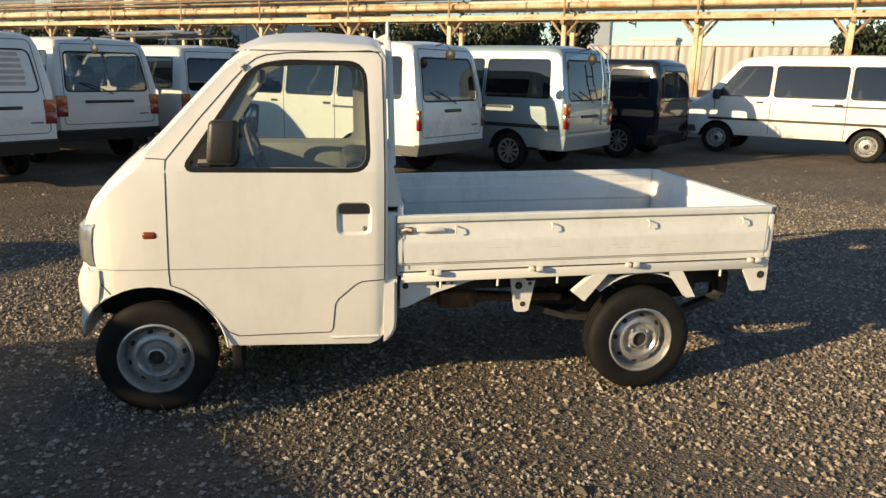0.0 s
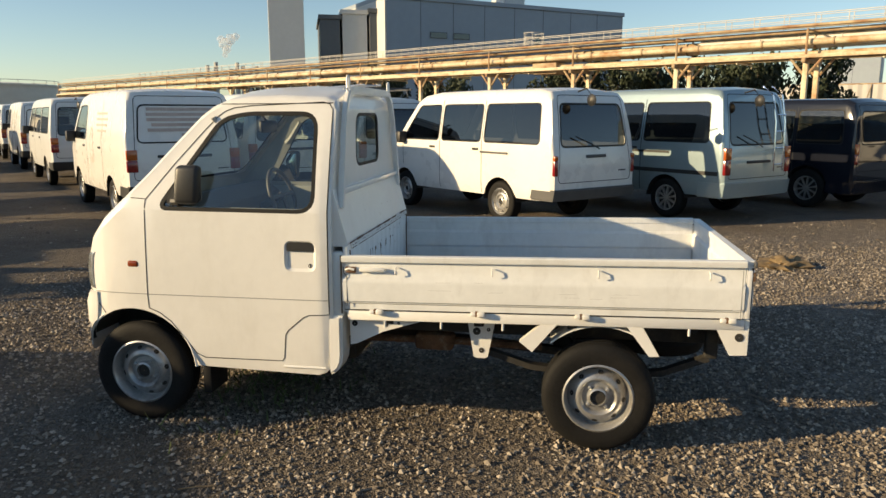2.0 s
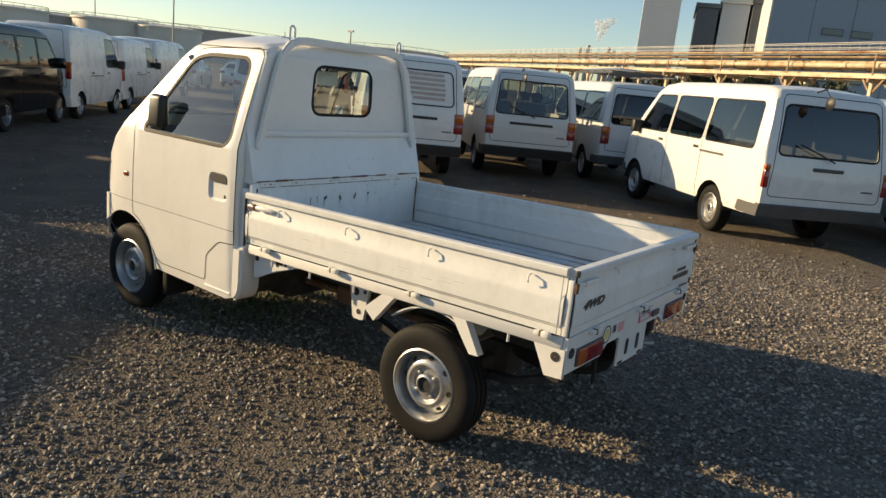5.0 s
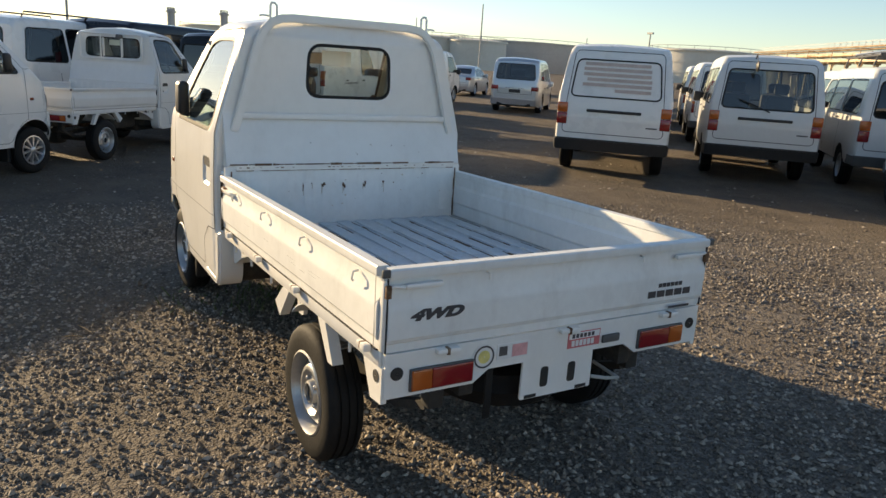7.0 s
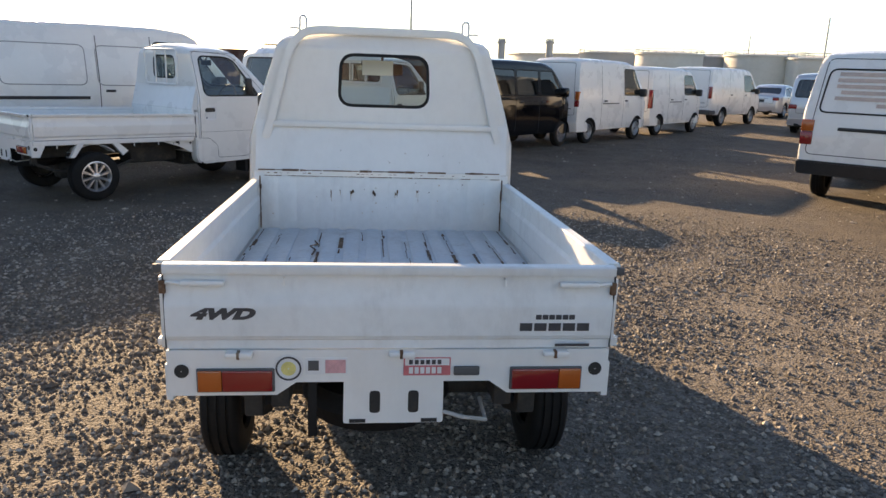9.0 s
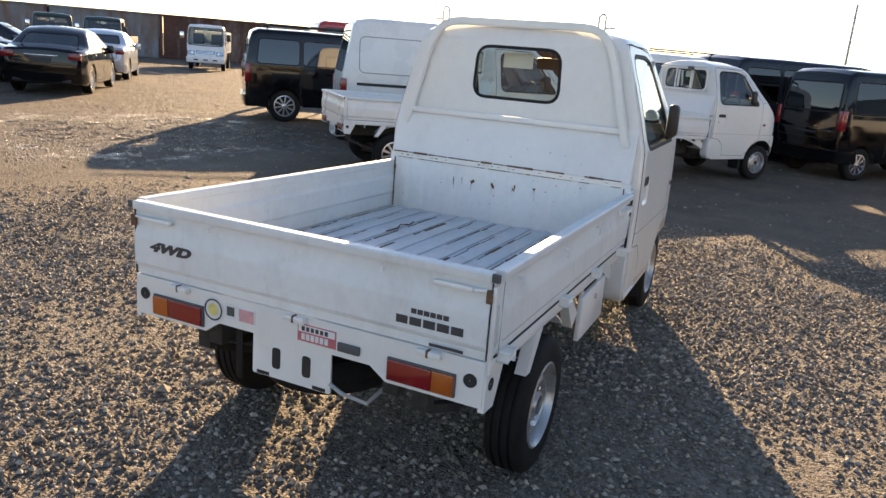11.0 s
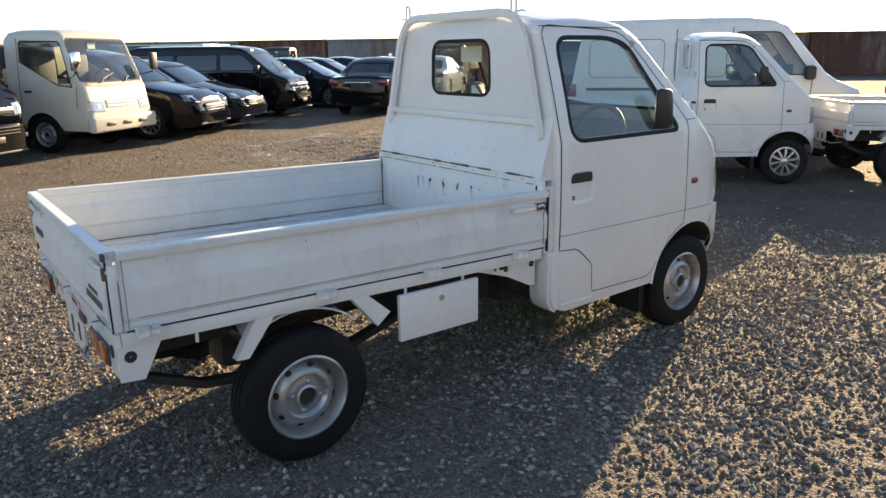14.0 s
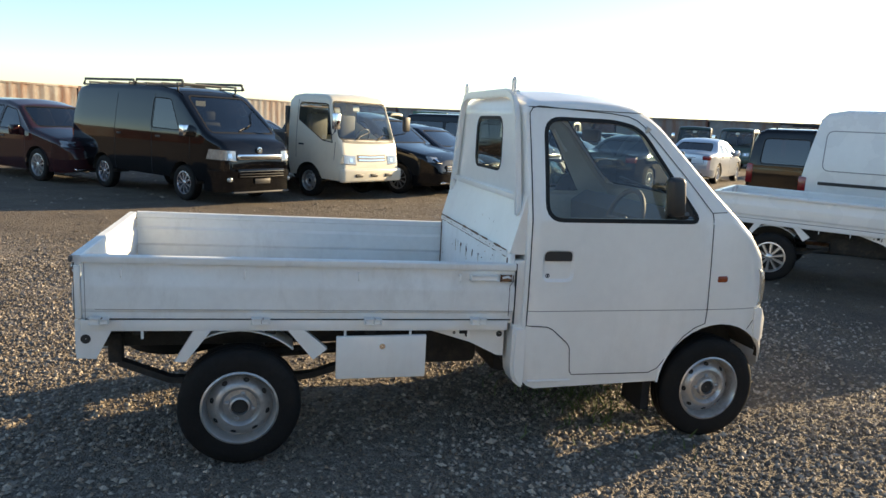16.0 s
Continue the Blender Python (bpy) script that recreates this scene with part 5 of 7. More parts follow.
def kei_truck(name, label, detail=True, style="steel", paint=None, group="parked vehicles", tint=None, wide=False):
    """A small Japanese pickup. x runs forward, the axles lie at x = 1.18 and -1.18, the left side is y > 0."""
    P = paint or M_TRUCK
    B = M_BED if detail else P
    ob = empty(name, label, "pickup truck", group)
    top = [(0.116, 1.652), (0.130, 1.678), (0.17, 1.692), (0.40, 1.704), (0.58, 1.697), (0.69, 1.681), (0.76, 1.650), (0.82, 1.604), (0.94, 1.475), (1.085, 1.315), (1.20, 1.20), (1.235, 1.172), (1.33, 1.09), (1.40, 1.01), (1.44, 0.93), (1.465, 0.84), (1.475, 0.74), (1.478, 0.70)]
    bottom = [(0.116, 0.44), (0.122, 0.385), (0.135, 0.352), (0.16, 0.328), (0.20, 0.313), (0.82, 0.328), (1.40, 0.34), (1.478, 0.40)]
    plan = [(0.116, 0.715), (0.130, 0.728), (0.17, 0.735), (1.05, 0.737), (1.20, 0.732), (1.32, 0.722), (1.40, 0.70), (1.44, 0.675), (1.478, 0.63)]
    bm = loft(top, bottom, plan, 1.14, 1.704, 0.575, rr=0.06, crown=0.060, step=0.10, tuck=0.02, bulge=0.007)
    tree = skin(bm)
    wpoly = rounded([(0.985, 1.155), (0.70, 1.572), (0.575, 1.60), (0.222, 1.60), (0.212, 1.152)], [0.03, 0.08, 0.10, 0.07, 0.07], 5)
    glassm = tint or M_GLASS
    for s in (1, -1):
        bmesh.ops.delete(bm, geom=cut(bm, "y", circle(1.18, 0.30, 0.325, 36), sides(s)), context="FACES")
        if s > 0:
            open_floor(bm, 1.18, 0.325)
        window(bm, ob, "y", wpoly, sides(s), glassm, 0.020, "side_window")
        dent = cut(bm, "y", rounded([(0.350, 0.848), (0.190, 0.848), (0.190, 1.0), (0.350, 1.0)], 0.040, 5), sides(s))
        bmesh.ops.inset_region(bm, faces=dent, thickness=0.014, depth=-0.012, use_even_offset=True)
    window(bm, ob, "x", rounded([(-0.63, 1.235), (0.63, 1.235), (0.535, 1.635), (-0.535, 1.635)], 0.06), facing(1, 0.6, 1.4), glassm, 0.018, "windscreen")
    half = 0.43 if wide else 0.236
    window(bm, ob, "x", rounded([(-half, 1.345), (half, 1.345), (half - 0.011, 1.597), (-half + 0.011, 1.597)], 0.065, 5), facing(-1, 0.05, 0.15, 0.6), glassm, 0.017, "rear_window")
    if wide:
        for y in (-0.15, 0.15):
            part("window_post", box(0.105, 0.125, y - 0.014, y + 0.014, 1.335, 1.605, 0.004), P, ob)
    inner = loft([(x, z - 0.022) for x, z in top if 0.12 < x < 1.21], [(0.13, 0.67), (1.20, 0.67)], [(0.13, 0.70), (0.17, 0.715), (1.20, 0.71)], 1.14, 1.682, 0.555, rr=0.06, crown=0.054, step=0.2, tuck=0.0)
    for s in (1, -1):
        bmesh.ops.delete(inner, geom=cut(inner, "y", wpoly, sides(s)), context="FACES")
    bmesh.ops.delete(inner, geom=cut(inner, "x", [(-0.64, 1.22), (0.64, 1.22), (0.545, 1.63), (-0.545, 1.63)], facing(1, 0.6, 1.4)), context="FACES")
    bmesh.ops.delete(inner, geom=cut(inner, "x", [(-half, 1.34), (half, 1.34), (half - 0.01, 1.60), (-half + 0.01, 1.60)], facing(-1, 0.05, 0.2, 0.6)), context="FACES")
    part("cab_lining", inner, M_LINING, ob, "grey cab lining")
    part("cab", bm, [P, M_RUBBER, M_UNDER], ob)
    arch_line = [(1.18 + 0.331 * math.cos(radians(a)), 0.30 + 0.331 * math.sin(radians(a))) for a in range(15, 176, 8)]
    door = [(1.075, 1.185), (0.93, 1.365), (0.79, 1.525), (0.725, 1.594), (0.69, 1.62), (0.645, 1.637), (0.55, 1.648), (0.183, 1.664), (0.150, 1.655), (0.133, 1.63), (0.131, 1.2), (0.132, 0.634), (0.235, 0.628), (0.265, 0.614), (0.345, 0.545), (0.360, 0.52), (0.372, 0.40), (0.385, 0.382), (0.80, 0.378), (0.845, 0.40), (0.90, 0.475), (0.97, 0.565), (1.03, 0.61), (1.086, 0.632), (1.088, 0.70), (1.075, 1.185)]
    rim_line = [(0.8, 0.735), (1.20, 0.732), (1.385, 0.712), (1.43, 0.700), (1.475, 0.672), (1.51, 0.615)]
    for s in (1, -1):
        b = ribbon(tree, door, 0.0048, s)
        b = ribbon(tree, [(1.075, 1.190), (1.19, 1.195)], 0.004, s, bm=b)
        b = ribbon(tree, [(0.128, 1.66), (0.74, 1.655)], 0.004, s, bm=b)
        b = ribbon(tree, [(1.345, 0.59), (1.40, 0.66), (1.44, 0.71)], 0.005, s, bm=b)
        part("door_seam", b, M_SEAM, ob, "thin dark door gap")
        # The side has no step here: a grey ribbon paints the crease's shade
        b = ribbon(tree, [(0.133, 0.706), (1.40, 0.704)], 0.0040, s, 0.0012)
        part("body_crease_shade", b, M_SHADE_SCRATCH, ob, "thin grey line painting the shade of the crease")
        part("arch_lip", tube([(x, s * (lerp_list(rim_line, x) - 0.004), z) for x, z in arch_line], 0.006), P, ob)
        sill = extrude([(0.071, 0.628), (0.071, 0.430), (0.076, 0.385), (0.092, 0.350), (0.118, 0.328), (0.134, 0.322), (0.134, 0.628)], s * 0.600, s * 0.7305, "y")
        bmesh.ops.bevel(sill, geom=[e for e in sill.edges if len(e.link_faces) == 2 and abs(e.verts[0].co.y - e.verts[1].co.y) < 0.001 and abs(e.verts[0].co.y) > 0.72 and min(v.co.x for v in e.verts) < 0.13], offset=0.014, segments=3, affect="EDGES")
        part("rear_sill", sill, P, ob)
        part("sill_lip", tube([(0.16, s * 0.722, 0.352), (0.38, s * 0.724, 0.352)], 0.006), P, ob)
        wheel_well(1.18, 0.30, 0.333, s * 0.715, s * 0.42, ob, narrow=0.10)
        # handle in its pressed cup
        hp = part("handle_mount", box(0.205, 0.335, s * 0.726 - 0.010, s * 0.726 + 0.006, 0.950, 0.985, 0.004), M_BLACKPL, ob)
        b = extrude(rounded([(0.203, 0.948), (0.338, 0.948), (0.338, 0.994), (0.203, 0.994)], [0.006, 0.006, 0.026, 0.026], 4), s * 0.719, s * 0.737, "y")
        part("door_handle", b, M_BLACKPL, hp, "black pull handle")
        b = lathe([(0.013, -0.004), (0.013, 0.002), (0.010, 0.003), (0.002, 0.002)], 14)
        for v in b.verts:
            v.co.y *= s
        bmesh.ops.recalc_face_normals(b, faces=b.faces[:])
        part("key_lock", shift(b, 0.222, s * 0.7265, 0.876), M_GREYPL, hp)
        part("lock_hole", box(0.219, 0.225, s * 0.729 - 0.002, s * 0.729 + 0.002, 0.869, 0.883, 0.001), M_SEAM, hp)
        part("side_indicator", box(1.128, 1.190, s * 0.732 - 0.014, s * 0.732 + 0.014, 0.842, 0.877, 0.012, 3), M_INDIC, ob, "orange side indicator")
        # mirror
        b = box(0.765 if s > 0 else 0.800, 0.893, s * 0.746 - 0.030, s * 0.746 + 0.030, 1.170, 1.362, 0.026, 3)
        for v in b.verts:
            v.co.x += (v.co.z - 1.265) * -0.10
        mr = part("mirror", b, M_MIRROR, ob, "black plastic door mirror folded in")
        part("mirror_glass", box(0.775 if s > 0 else 0.812, 0.885, s * 0.716 - 0.002, s * 0.716 + 0.002, 1.185, 1.345, 0.001), M_CHROME, mr)
        part("mirror_arm", tube([(0.93, s * 0.712, 1.175), (0.88, s * 0.735, 1.180)], 0.022), M_BLACKPL, mr)
        b = extrude([(0.985, 1.158), (0.82, 1.158), (0.86, 1.245), (0.905, 1.27)], s * 0.700, s * 0.722, "y")
        part("mirror_base", b, M_BLACKPL, mr)
        # headlight on the corner
        b = bmesh.new()
        rows = []
        for t in (0, 0.25, 0.5, 0.75, 1.0):
            x, y = 1.392 + 0.10 * math.sin(t * 1.45), 0.708 - 0.20 * t ** 1.6
            rows.append([b.verts.new((x + dx, s * y, z)) for z, dx in ((0.712, 0.004), (0.74, 0.018), (0.82, 0.020), (0.885, 0.010), (0.908, -0.006 - 0.012 * t))])
        for p, q in zip(rows, rows[1:]):
            for k in range(4):
                b.faces.new((p[k], q[k], q[k + 1], p[k + 1]))
        bmesh.ops.recalc_face_normals(b, faces=b.faces[:])
        bmesh.ops.solidify(b, geom=b.faces[:], thickness=0.015)
        part("headlight", b, M_CLEARLENS, ob)
        part("mud_flap", box(0.795, 0.840, s * 0.50, s * 0.69, 0.17, 0.37, 0.006), M_RUBBER, ob, "black rubber mud flap")
    # front bumper wraps round to the arches
    b = bmesh.new()
    path = [(1.385, 0.722), (1.43, 0.712), (1.475, 0.685), (1.51, 0.62), (1.535, 0.48), (1.55, 0.2), (1.552, 0.0)]
    path += [(x, -y) for x, y in path[-2::-1]]
    rows = []
    for x, y in path:
        rows.append([b.verts.new((x + dx if abs(y) < 0.71 else x, y, z)) for z, dx in ((0.345, -0.03), (0.37, -0.005), (0.44, 0.0), (0.52, -0.012), (0.53, -0.004), (0.64, -0.004), (0.685, -0.02), (0.70, -0.06))])
    for p, q in zip(rows, rows[1:]):
        for k in range(7):
            b.faces.new((p[k], q[k], q[k + 1], p[k + 1]))
    bmesh.ops.recalc_face_normals(b, faces=b.faces[:])
    bmesh.ops.solidify(b, geom=b.faces[:], thickness=0.02)
    for v in b.verts:
        dx, dz = v.co.x - 1.18, v.co.z - 0.30
        d = math.hypot(dx, dz)
        if 0 < d < 0.333:
            v.co.x, v.co.z = 1.18 + dx / d * 0.333, 0.30 + dz / d * 0.333
            most = lerp_list(path[:7], v.co.x) - 0.006
            v.co.y = max(-most, min(most, v.co.y))
    part("front_bumper", b, P, ob)
    part("wiper", tube([(1.24, -0.1, 1.20), (1.16, 0.45, 1.275)], 0.009, bm=tube([(1.24, 0.25, 1.20), (1.265, 0.30, 1.19)], 0.015)), M_BLACKPL, ob)
    # cabin
    part("cab_floor", box(0.16, 0.80, -0.66, 0.66, 0.40, 0.55, 0.02), M_UNDER, ob)
    for sy in (0.36, -0.36):
        b = box(0.26, 0.72, sy - 0.25, sy + 0.25, 0.70, 0.86, 0.05)
        box(0.17, 0.30, sy - 0.24, sy + 0.24, 0.84, 1.13, 0.05, bm=b)
        part("seat", b, M_SEAT, ob)
    b = extrude([(1.02, 0.68), (1.18, 0.68), (1.20, 1.14), (1.02, 1.17), (0.92, 1.10), (0.94, 0.90)], -0.66, 0.66, "y")
    part("dashboard", b, M_DASH, ob)
    ring = [(0.78 + 0.09 * math.cos(a) * 0.6, -0.36 + 0.18 * math.sin(a), 1.10 + 0.16 * math.cos(a)) for a in [2 * math.pi * k / 28 for k in range(28)]]
    b = tube(ring, 0.014, closed=True)
    tube([(0.78, -0.36, 1.10), (1.0, -0.36, 0.98)], 0.025, bm=b)
    for a in (-1.6, 1.6, 3.14):
        tube([(0.78, -0.36, 1.10), (0.78 + 0.054 * math.cos(a), -0.36 + 0.17 * math.sin(a), 1.10 + 0.15 * math.cos(a))], 0.012, bm=b)
    part("steering_wheel", b, M_GREYPL, ob)
    part("inner_mirror", box(0.70, 0.73, -0.13, 0.09, 1.50, 1.57, 0.015, bm=tube([(0.715, 0, 1.55), (0.76, 0, 1.64)], 0.008)), M_BLACKPL, ob)
    for s in (1, -1):
        part("door_card", box(0.20, 1.02, s * 0.68 - 0.02, s * 0.68 + 0.02, 0.68, 1.13, 0.015), M_LINING, ob, "grey door lining")
        part("grab_handle", tube([(0.84, s * 0.62, 1.42), (0.80, s * 0.60, 1.45), (0.73, s * 0.585, 1.55), (0.75, s * 0.60, 1.59)], 0.014), M_TRIM, ob)
    part("notice", box(0.22, 0.225, -0.05, 0.12, 1.50, 1.58), M_PAPER, ob, "white paper notice behind the rear window")
    # back wall: ribs, ledge and lower board
    for k in range(15):
        y = -0.56 + 0.08 * k
        part("panel_rib", rib(y, 0.1058, 0.1085, 1.030, 1.222, 0.263), P, ob)
    part("lower_wall", extrude([(0.042, 0.970), (0.040, 0.980), (0.0435, 0.986), (0.112, 1.246), (0.118, 1.246), (0.118, 0.970)], -0.690, 0.690, "y"), P, ob)
    if detail:
        rail = part("ledge_rail", box(0.0345, 0.046, -0.655, 0.645, 0.953, 0.985, 0.0025, 1), P, ob, "narrow pressed rail with rust spots")
        for z, amount, thick in ((0.9850, 0.97, 0.0058), (0.9535, 0.65, 0.0028), (0.9690, 0.45, 0.0026)):
            b, y = None, -0.65
            while y < 0.62:
                w = 0.012 + 0.11 * random.random() ** 2 if z != 0.9690 else 0.010 + 0.012 * random.random()
                if random.random() < amount:
                    k = thick * (0.30 + 0.8 * random.random() ** 2)
                    b = box(0.0334, 0.0352, y, y + w, z - k, z + k, bm=b)
                y += w + (0.001 + 0.008 * random.random() ** 3 if z != 0.9690 else 0.004 + 0.022 * random.random())
            tagged(part("rust_line", b, M_RUST, rail, "rust along the ledge"), kind="stuff")
    part("front_board", box(0.040, 0.068, -0.70, 0.70, 0.64, 0.973, 0.008), B, ob)
    for k in range(13):
        y = -0.60 + 0.10 * k
        part("board_rib", rib(y, 0.0365, 0.0402, 0.70, 0.945), B, ob)
    if detail:
        for y, w, h in ((-0.285, 0.004, 0.050), (-0.235, 0.003, 0.012), (-0.169, 0.015, 0.034), (-0.05, 0.011, 0.034), (0.076, 0.011, 0.032), (0.192, 0.010, 0.020)):
            b = None
            for q in range(7):
                yy, zz, ww = -y + w * random.uniform(-0.7, 0.5), 0.885 - h * random.random() * 0.7, w * random.uniform(0.15, 0.45)
                b = box(0.0352, 0.0372, yy - ww, yy + ww, zz - h * random.uniform(0.15, 0.45), zz, bm=b)
            tagged(part("paint_chip", b, M_RUST, ob, "worn rusty patch"), kind="stuff")
            b = None
            for q in range(3):
                yy, ww = -y + w * random.uniform(-0.9, 0.9), 0.0006 + 0.0012 * random.random()
                b = box(0.0353, 0.0371, yy - ww, yy + ww, 0.862 - 0.05 * random.random() ** 2, 0.875, bm=b)
            tagged(part("rust_run", b, M_STAIN, ob, "faint brown run below a chip"), kind="stuff")
        for q in range(26):
            yy, zz, r = random.uniform(-0.62, 0.62), random.uniform(0.68, 1.20), 0.0015 + 0.003 * random.random() ** 2
            xx = 0.0355 if zz < 0.95 else 0.0435 + (zz - 0.986) * 0.263
            part("paint_speck", box(xx - 0.0004, xx + 0.002, yy - r, yy + r, zz - r, zz + r), M_STAIN if q % 3 else M_RUST, ob)
    # roof guard, or a square frame before the rear window
    if detail:
        side = [(0.088, 0.640, 1.150), (0.089, 0.608, 1.250), (0.090, 0.570, 1.400), (0.092, 0.532, 1.540), (0.093, 0.506, 1.615), (0.094, 0.480, 1.662), (0.095, 0.442, 1.702), (0.096, 0.392, 1.722), (0.096, 0.33, 1.728)]
        b = tube(side + [(x, -y, z) for x, y, z in side[::-1]], 0.02, flat=(0.042, 0.028))
        bmesh.ops.bevel(b, geom=[e for e in b.edges if len(e.link_faces) == 2 and e.calc_face_angle() > 0.9], offset=0.006, segments=2, affect="EDGES")
        g = part("roof_guard", b, P, ob, "white tubular guard behind the cab")
        part("guard_bar", box(0.080, 0.096, -0.60, 0.60, 1.216, 1.246, 0.004), P, g)
    else:
        w, z0, z1 = (0.50, 1.30, 1.66) if wide else (0.36, 1.26, 1.68)
        loop_ = rounded([(-w, z0), (w, z0), (w, z1), (-w, z1)], 0.05, 4)
        g = part("window_guard", tube([(0.072, y, z) for y, z in loop_], 0.012, closed=True), P, ob, "white bar frame over the rear window")
        for y in (-w / 3, w / 3):
            part("window_bar", tube([(0.072, y, z0), (0.072, y, z1)], 0.010), P, g)
        if wide:
            part("work_lamp", box(0.03, 0.08, -0.20, -0.10, 1.60, 1.66, 0.015), M_GREYPL, ob, "small grey work lamp")
    for s in (1, -1):
        if detail:
            hook = [(0.096, s * 0.450, 1.68), (0.096, s * 0.450, 1.783), (0.096, s * 0.444, 1.795), (0.096, s * 0.427, 1.795), (0.096, s * 0.416, 1.783), (0.096, s * 0.416, 1.70)]
            part("rope_hook", tube(hook, 0.0065), P, g)
            part("hook_tail", tube([(0.096, s * 0.45, 1.730), (0.100, s * 0.49, 1.733), (0.10, s * 0.505, 1.728)], 0.005), P, g)
            part("guard_foot", box(0.090, 0.118, s * 0.634 - 0.014, s * 0.634 + 0.014, 1.155, 1.185, 0.004), P, g)
        part("corner_post", box(0.066, 0.122, s * 0.676 - 0.028, s * 0.676 + 0.028, 0.62, 0.945, 0.010), P, ob)

    # load bed
    b = box(-1.80, 0.04, -0.67, 0.67, 0.628, 0.655, 0.004)
    floor = part("bed_floor", tilted(b), M_FLOOR if detail else B, ob, "worn painted steel load floor")
    for k in range(12):
        y = -0.60 + 0.109 * k
        b = box(-1.78, 0.035, y - 0.036, y + 0.036, 0.6545, 0.6625, 0.004)
        part("floor_rib", tilted(b), M_FLOOR if detail else B, floor)
    if detail:
        for y, x0, x1 in ((0.655, -1.7, 0.0), (-0.655, -1.7, 0.0), (0.545, -0.9, -0.1), (0.436, -1.2, -0.5), (0.11, -0.5, -0.05), (0.0, -0.7, -0.02), (-0.11, -1.3, -0.3), (-0.33, -1.0, -0.1), (-0.44, -1.6, -0.6), (0.327, -1.6, -0.25), (0.218, -1.4, -0.3), (-0.22, -1.55, -0.15), (-0.55, -1.5, -0.1)):
            bb, xa = None, x0
            while xa < x1:
                run = 0.03 + 0.22 * random.random() ** 2
                if random.random() < 0.80:
                    w, off = 0.0018 + 0.012 * random.random() ** 4, 0.006 * random.uniform(-1, 1)
                    for q in range(3):
                        k = w * (0.55 + 0.45 * random.random())
                        bb = box(xa + run * q / 3, xa + run * (q + 1) / 3, y + off - k, y + off + k, 0.6552, 0.6572, bm=bb)
                xa += run + 0.03 * random.random()
            if bb:
                tagged(part("floor_rust", tilted(bb), M_RUST, floor, "rust in the floor channel"), kind="stuff")
        crack = [(-0.30, 0.35), (-0.38, 0.33), (-0.42, 0.365), (-0.50, 0.335), (-0.60, 0.345)]
        b = tube([(x, y, 0.6632) for x, y in crack], 0.004, 5)
        part("bent_scratch", tilted(b), M_RUST, floor, "dark bent scratch")
    for s in (1, -1):
        part("hinge_line", tilted(box(-1.80, 0.06, s * 0.698 - 0.006, s * 0.698 + 0.006, 0.6553, 0.6597, 0.0)), M_SEAM, ob, "thin dark gap under the drop side")
        if detail:
            b = box(0.0355, 0.0405, s * 0.667 - 0.003, s * 0.667 + 0.003, 0.66, 0.95)
            for q in range(9):
                zz = 0.67 + 0.03 * q
                w = 0.002 + 0.005 * random.random() ** 2
                if random.random() < 0.5:
                    box(0.0350, 0.0405, s * 0.665 - w, s * 0.665 + w, zz, zz + 0.02 + 0.03 * random.random(), bm=b)
            part("corner_rust", b, M_RUST, ob, "rust in the corner of the bed")
            part("tailgate_gap", tilted(box(-1.843, -1.836, s * 0.692 - 0.0015, s * 0.692 + 0.0015, 0.658, 0.895)), M_SEAM, ob)
        part("gate_gap", tilted(box(0.0705, 0.076, s * 0.708 - 0.006, s * 0.708 + 0.006, 0.640, 0.930, 0.0)), M_SEAM, ob, "dark gap behind the cab")
        gate = part("side_gate", tilted(extrude(gate_section(0.706, 0.660, 0.929, s), -1.808, 0.070, "x")), B, ob, "white pressed-steel drop side")
        if not detail:
            continue
        b = tilted(extrude([(s * 0.7112, 0.662), (s * 0.7125, 0.662), (s * 0.7125, 0.90), (s * 0.7112, 0.90)], -1.797, -1.794, "x"))
        part("gate_seam", b, M_SHADE_SCRATCH, gate)
        # Grey strip paints the shade of the drop side's soft groove
        b = tilted(box(-1.76, 0.066, s * 0.7050 - 0.0050, s * 0.7050 + 0.0050, 0.7000, 0.7035))
        part("gate_crease_shade", b, M_SHADE_SCRATCH, gate)
        b = tilted(tube([(0.060, s * 0.7110, 0.875), (0.060, s * 0.7110, 0.845), (0.045, s * 0.7110, 0.825), (0.045, s * 0.7125, 0.680)], 0.0018, 5))
        part("gate_plate_edge", b, M_SEAM, gate, "dark edge of the latch plate")
        for x in (-0.103, -0.60, -1.092, -1.742):
            b = box(x - 0.035, x + 0.002, s * 0.708, s * 0.735, 0.643, 0.668, 0.006)
            box(x + 0.004, x + 0.035, s * 0.708, s * 0.732, 0.645, 0.665, 0.006, bm=b)
            hg = part("gate_hinge", tilted(b), P, gate, "painted steel hinge")
            part("hinge_pin", tilted(box(x - 0.002, x + 0.012, s * 0.719 - 0.013, s * 0.719 + 0.013, 0.644, 0.667, 0.002)), M_RUST, hg)
        for x in (-0.202, -0.669, -1.16, -1.653):
            b = tube([(x, s * 0.706, 0.875), (x, s * 0.724, 0.872), (x, s * 0.728, 0.850), (x, s * 0.722, 0.842)], 0.0038)
            part("rope_hook", tilted(b), P, gate)
        b = box(-0.15, -0.02, s * 0.705, s * 0.726, 0.853, 0.872, 0.006)
        tube([(0.005, s * 0.715, 0.862), (0.03, s * 0.715, 0.868), (0.05, s * 0.71, 0.86)], 0.006, bm=b)
        latch = part("gate_latch", tilted(b), P, gate, "painted lever latch")
        part("latch_spring", tilted(box(0.0, 0.05, s * 0.700, s * 0.714, 0.845, 0.875, 0.003)), M_RUST, latch)
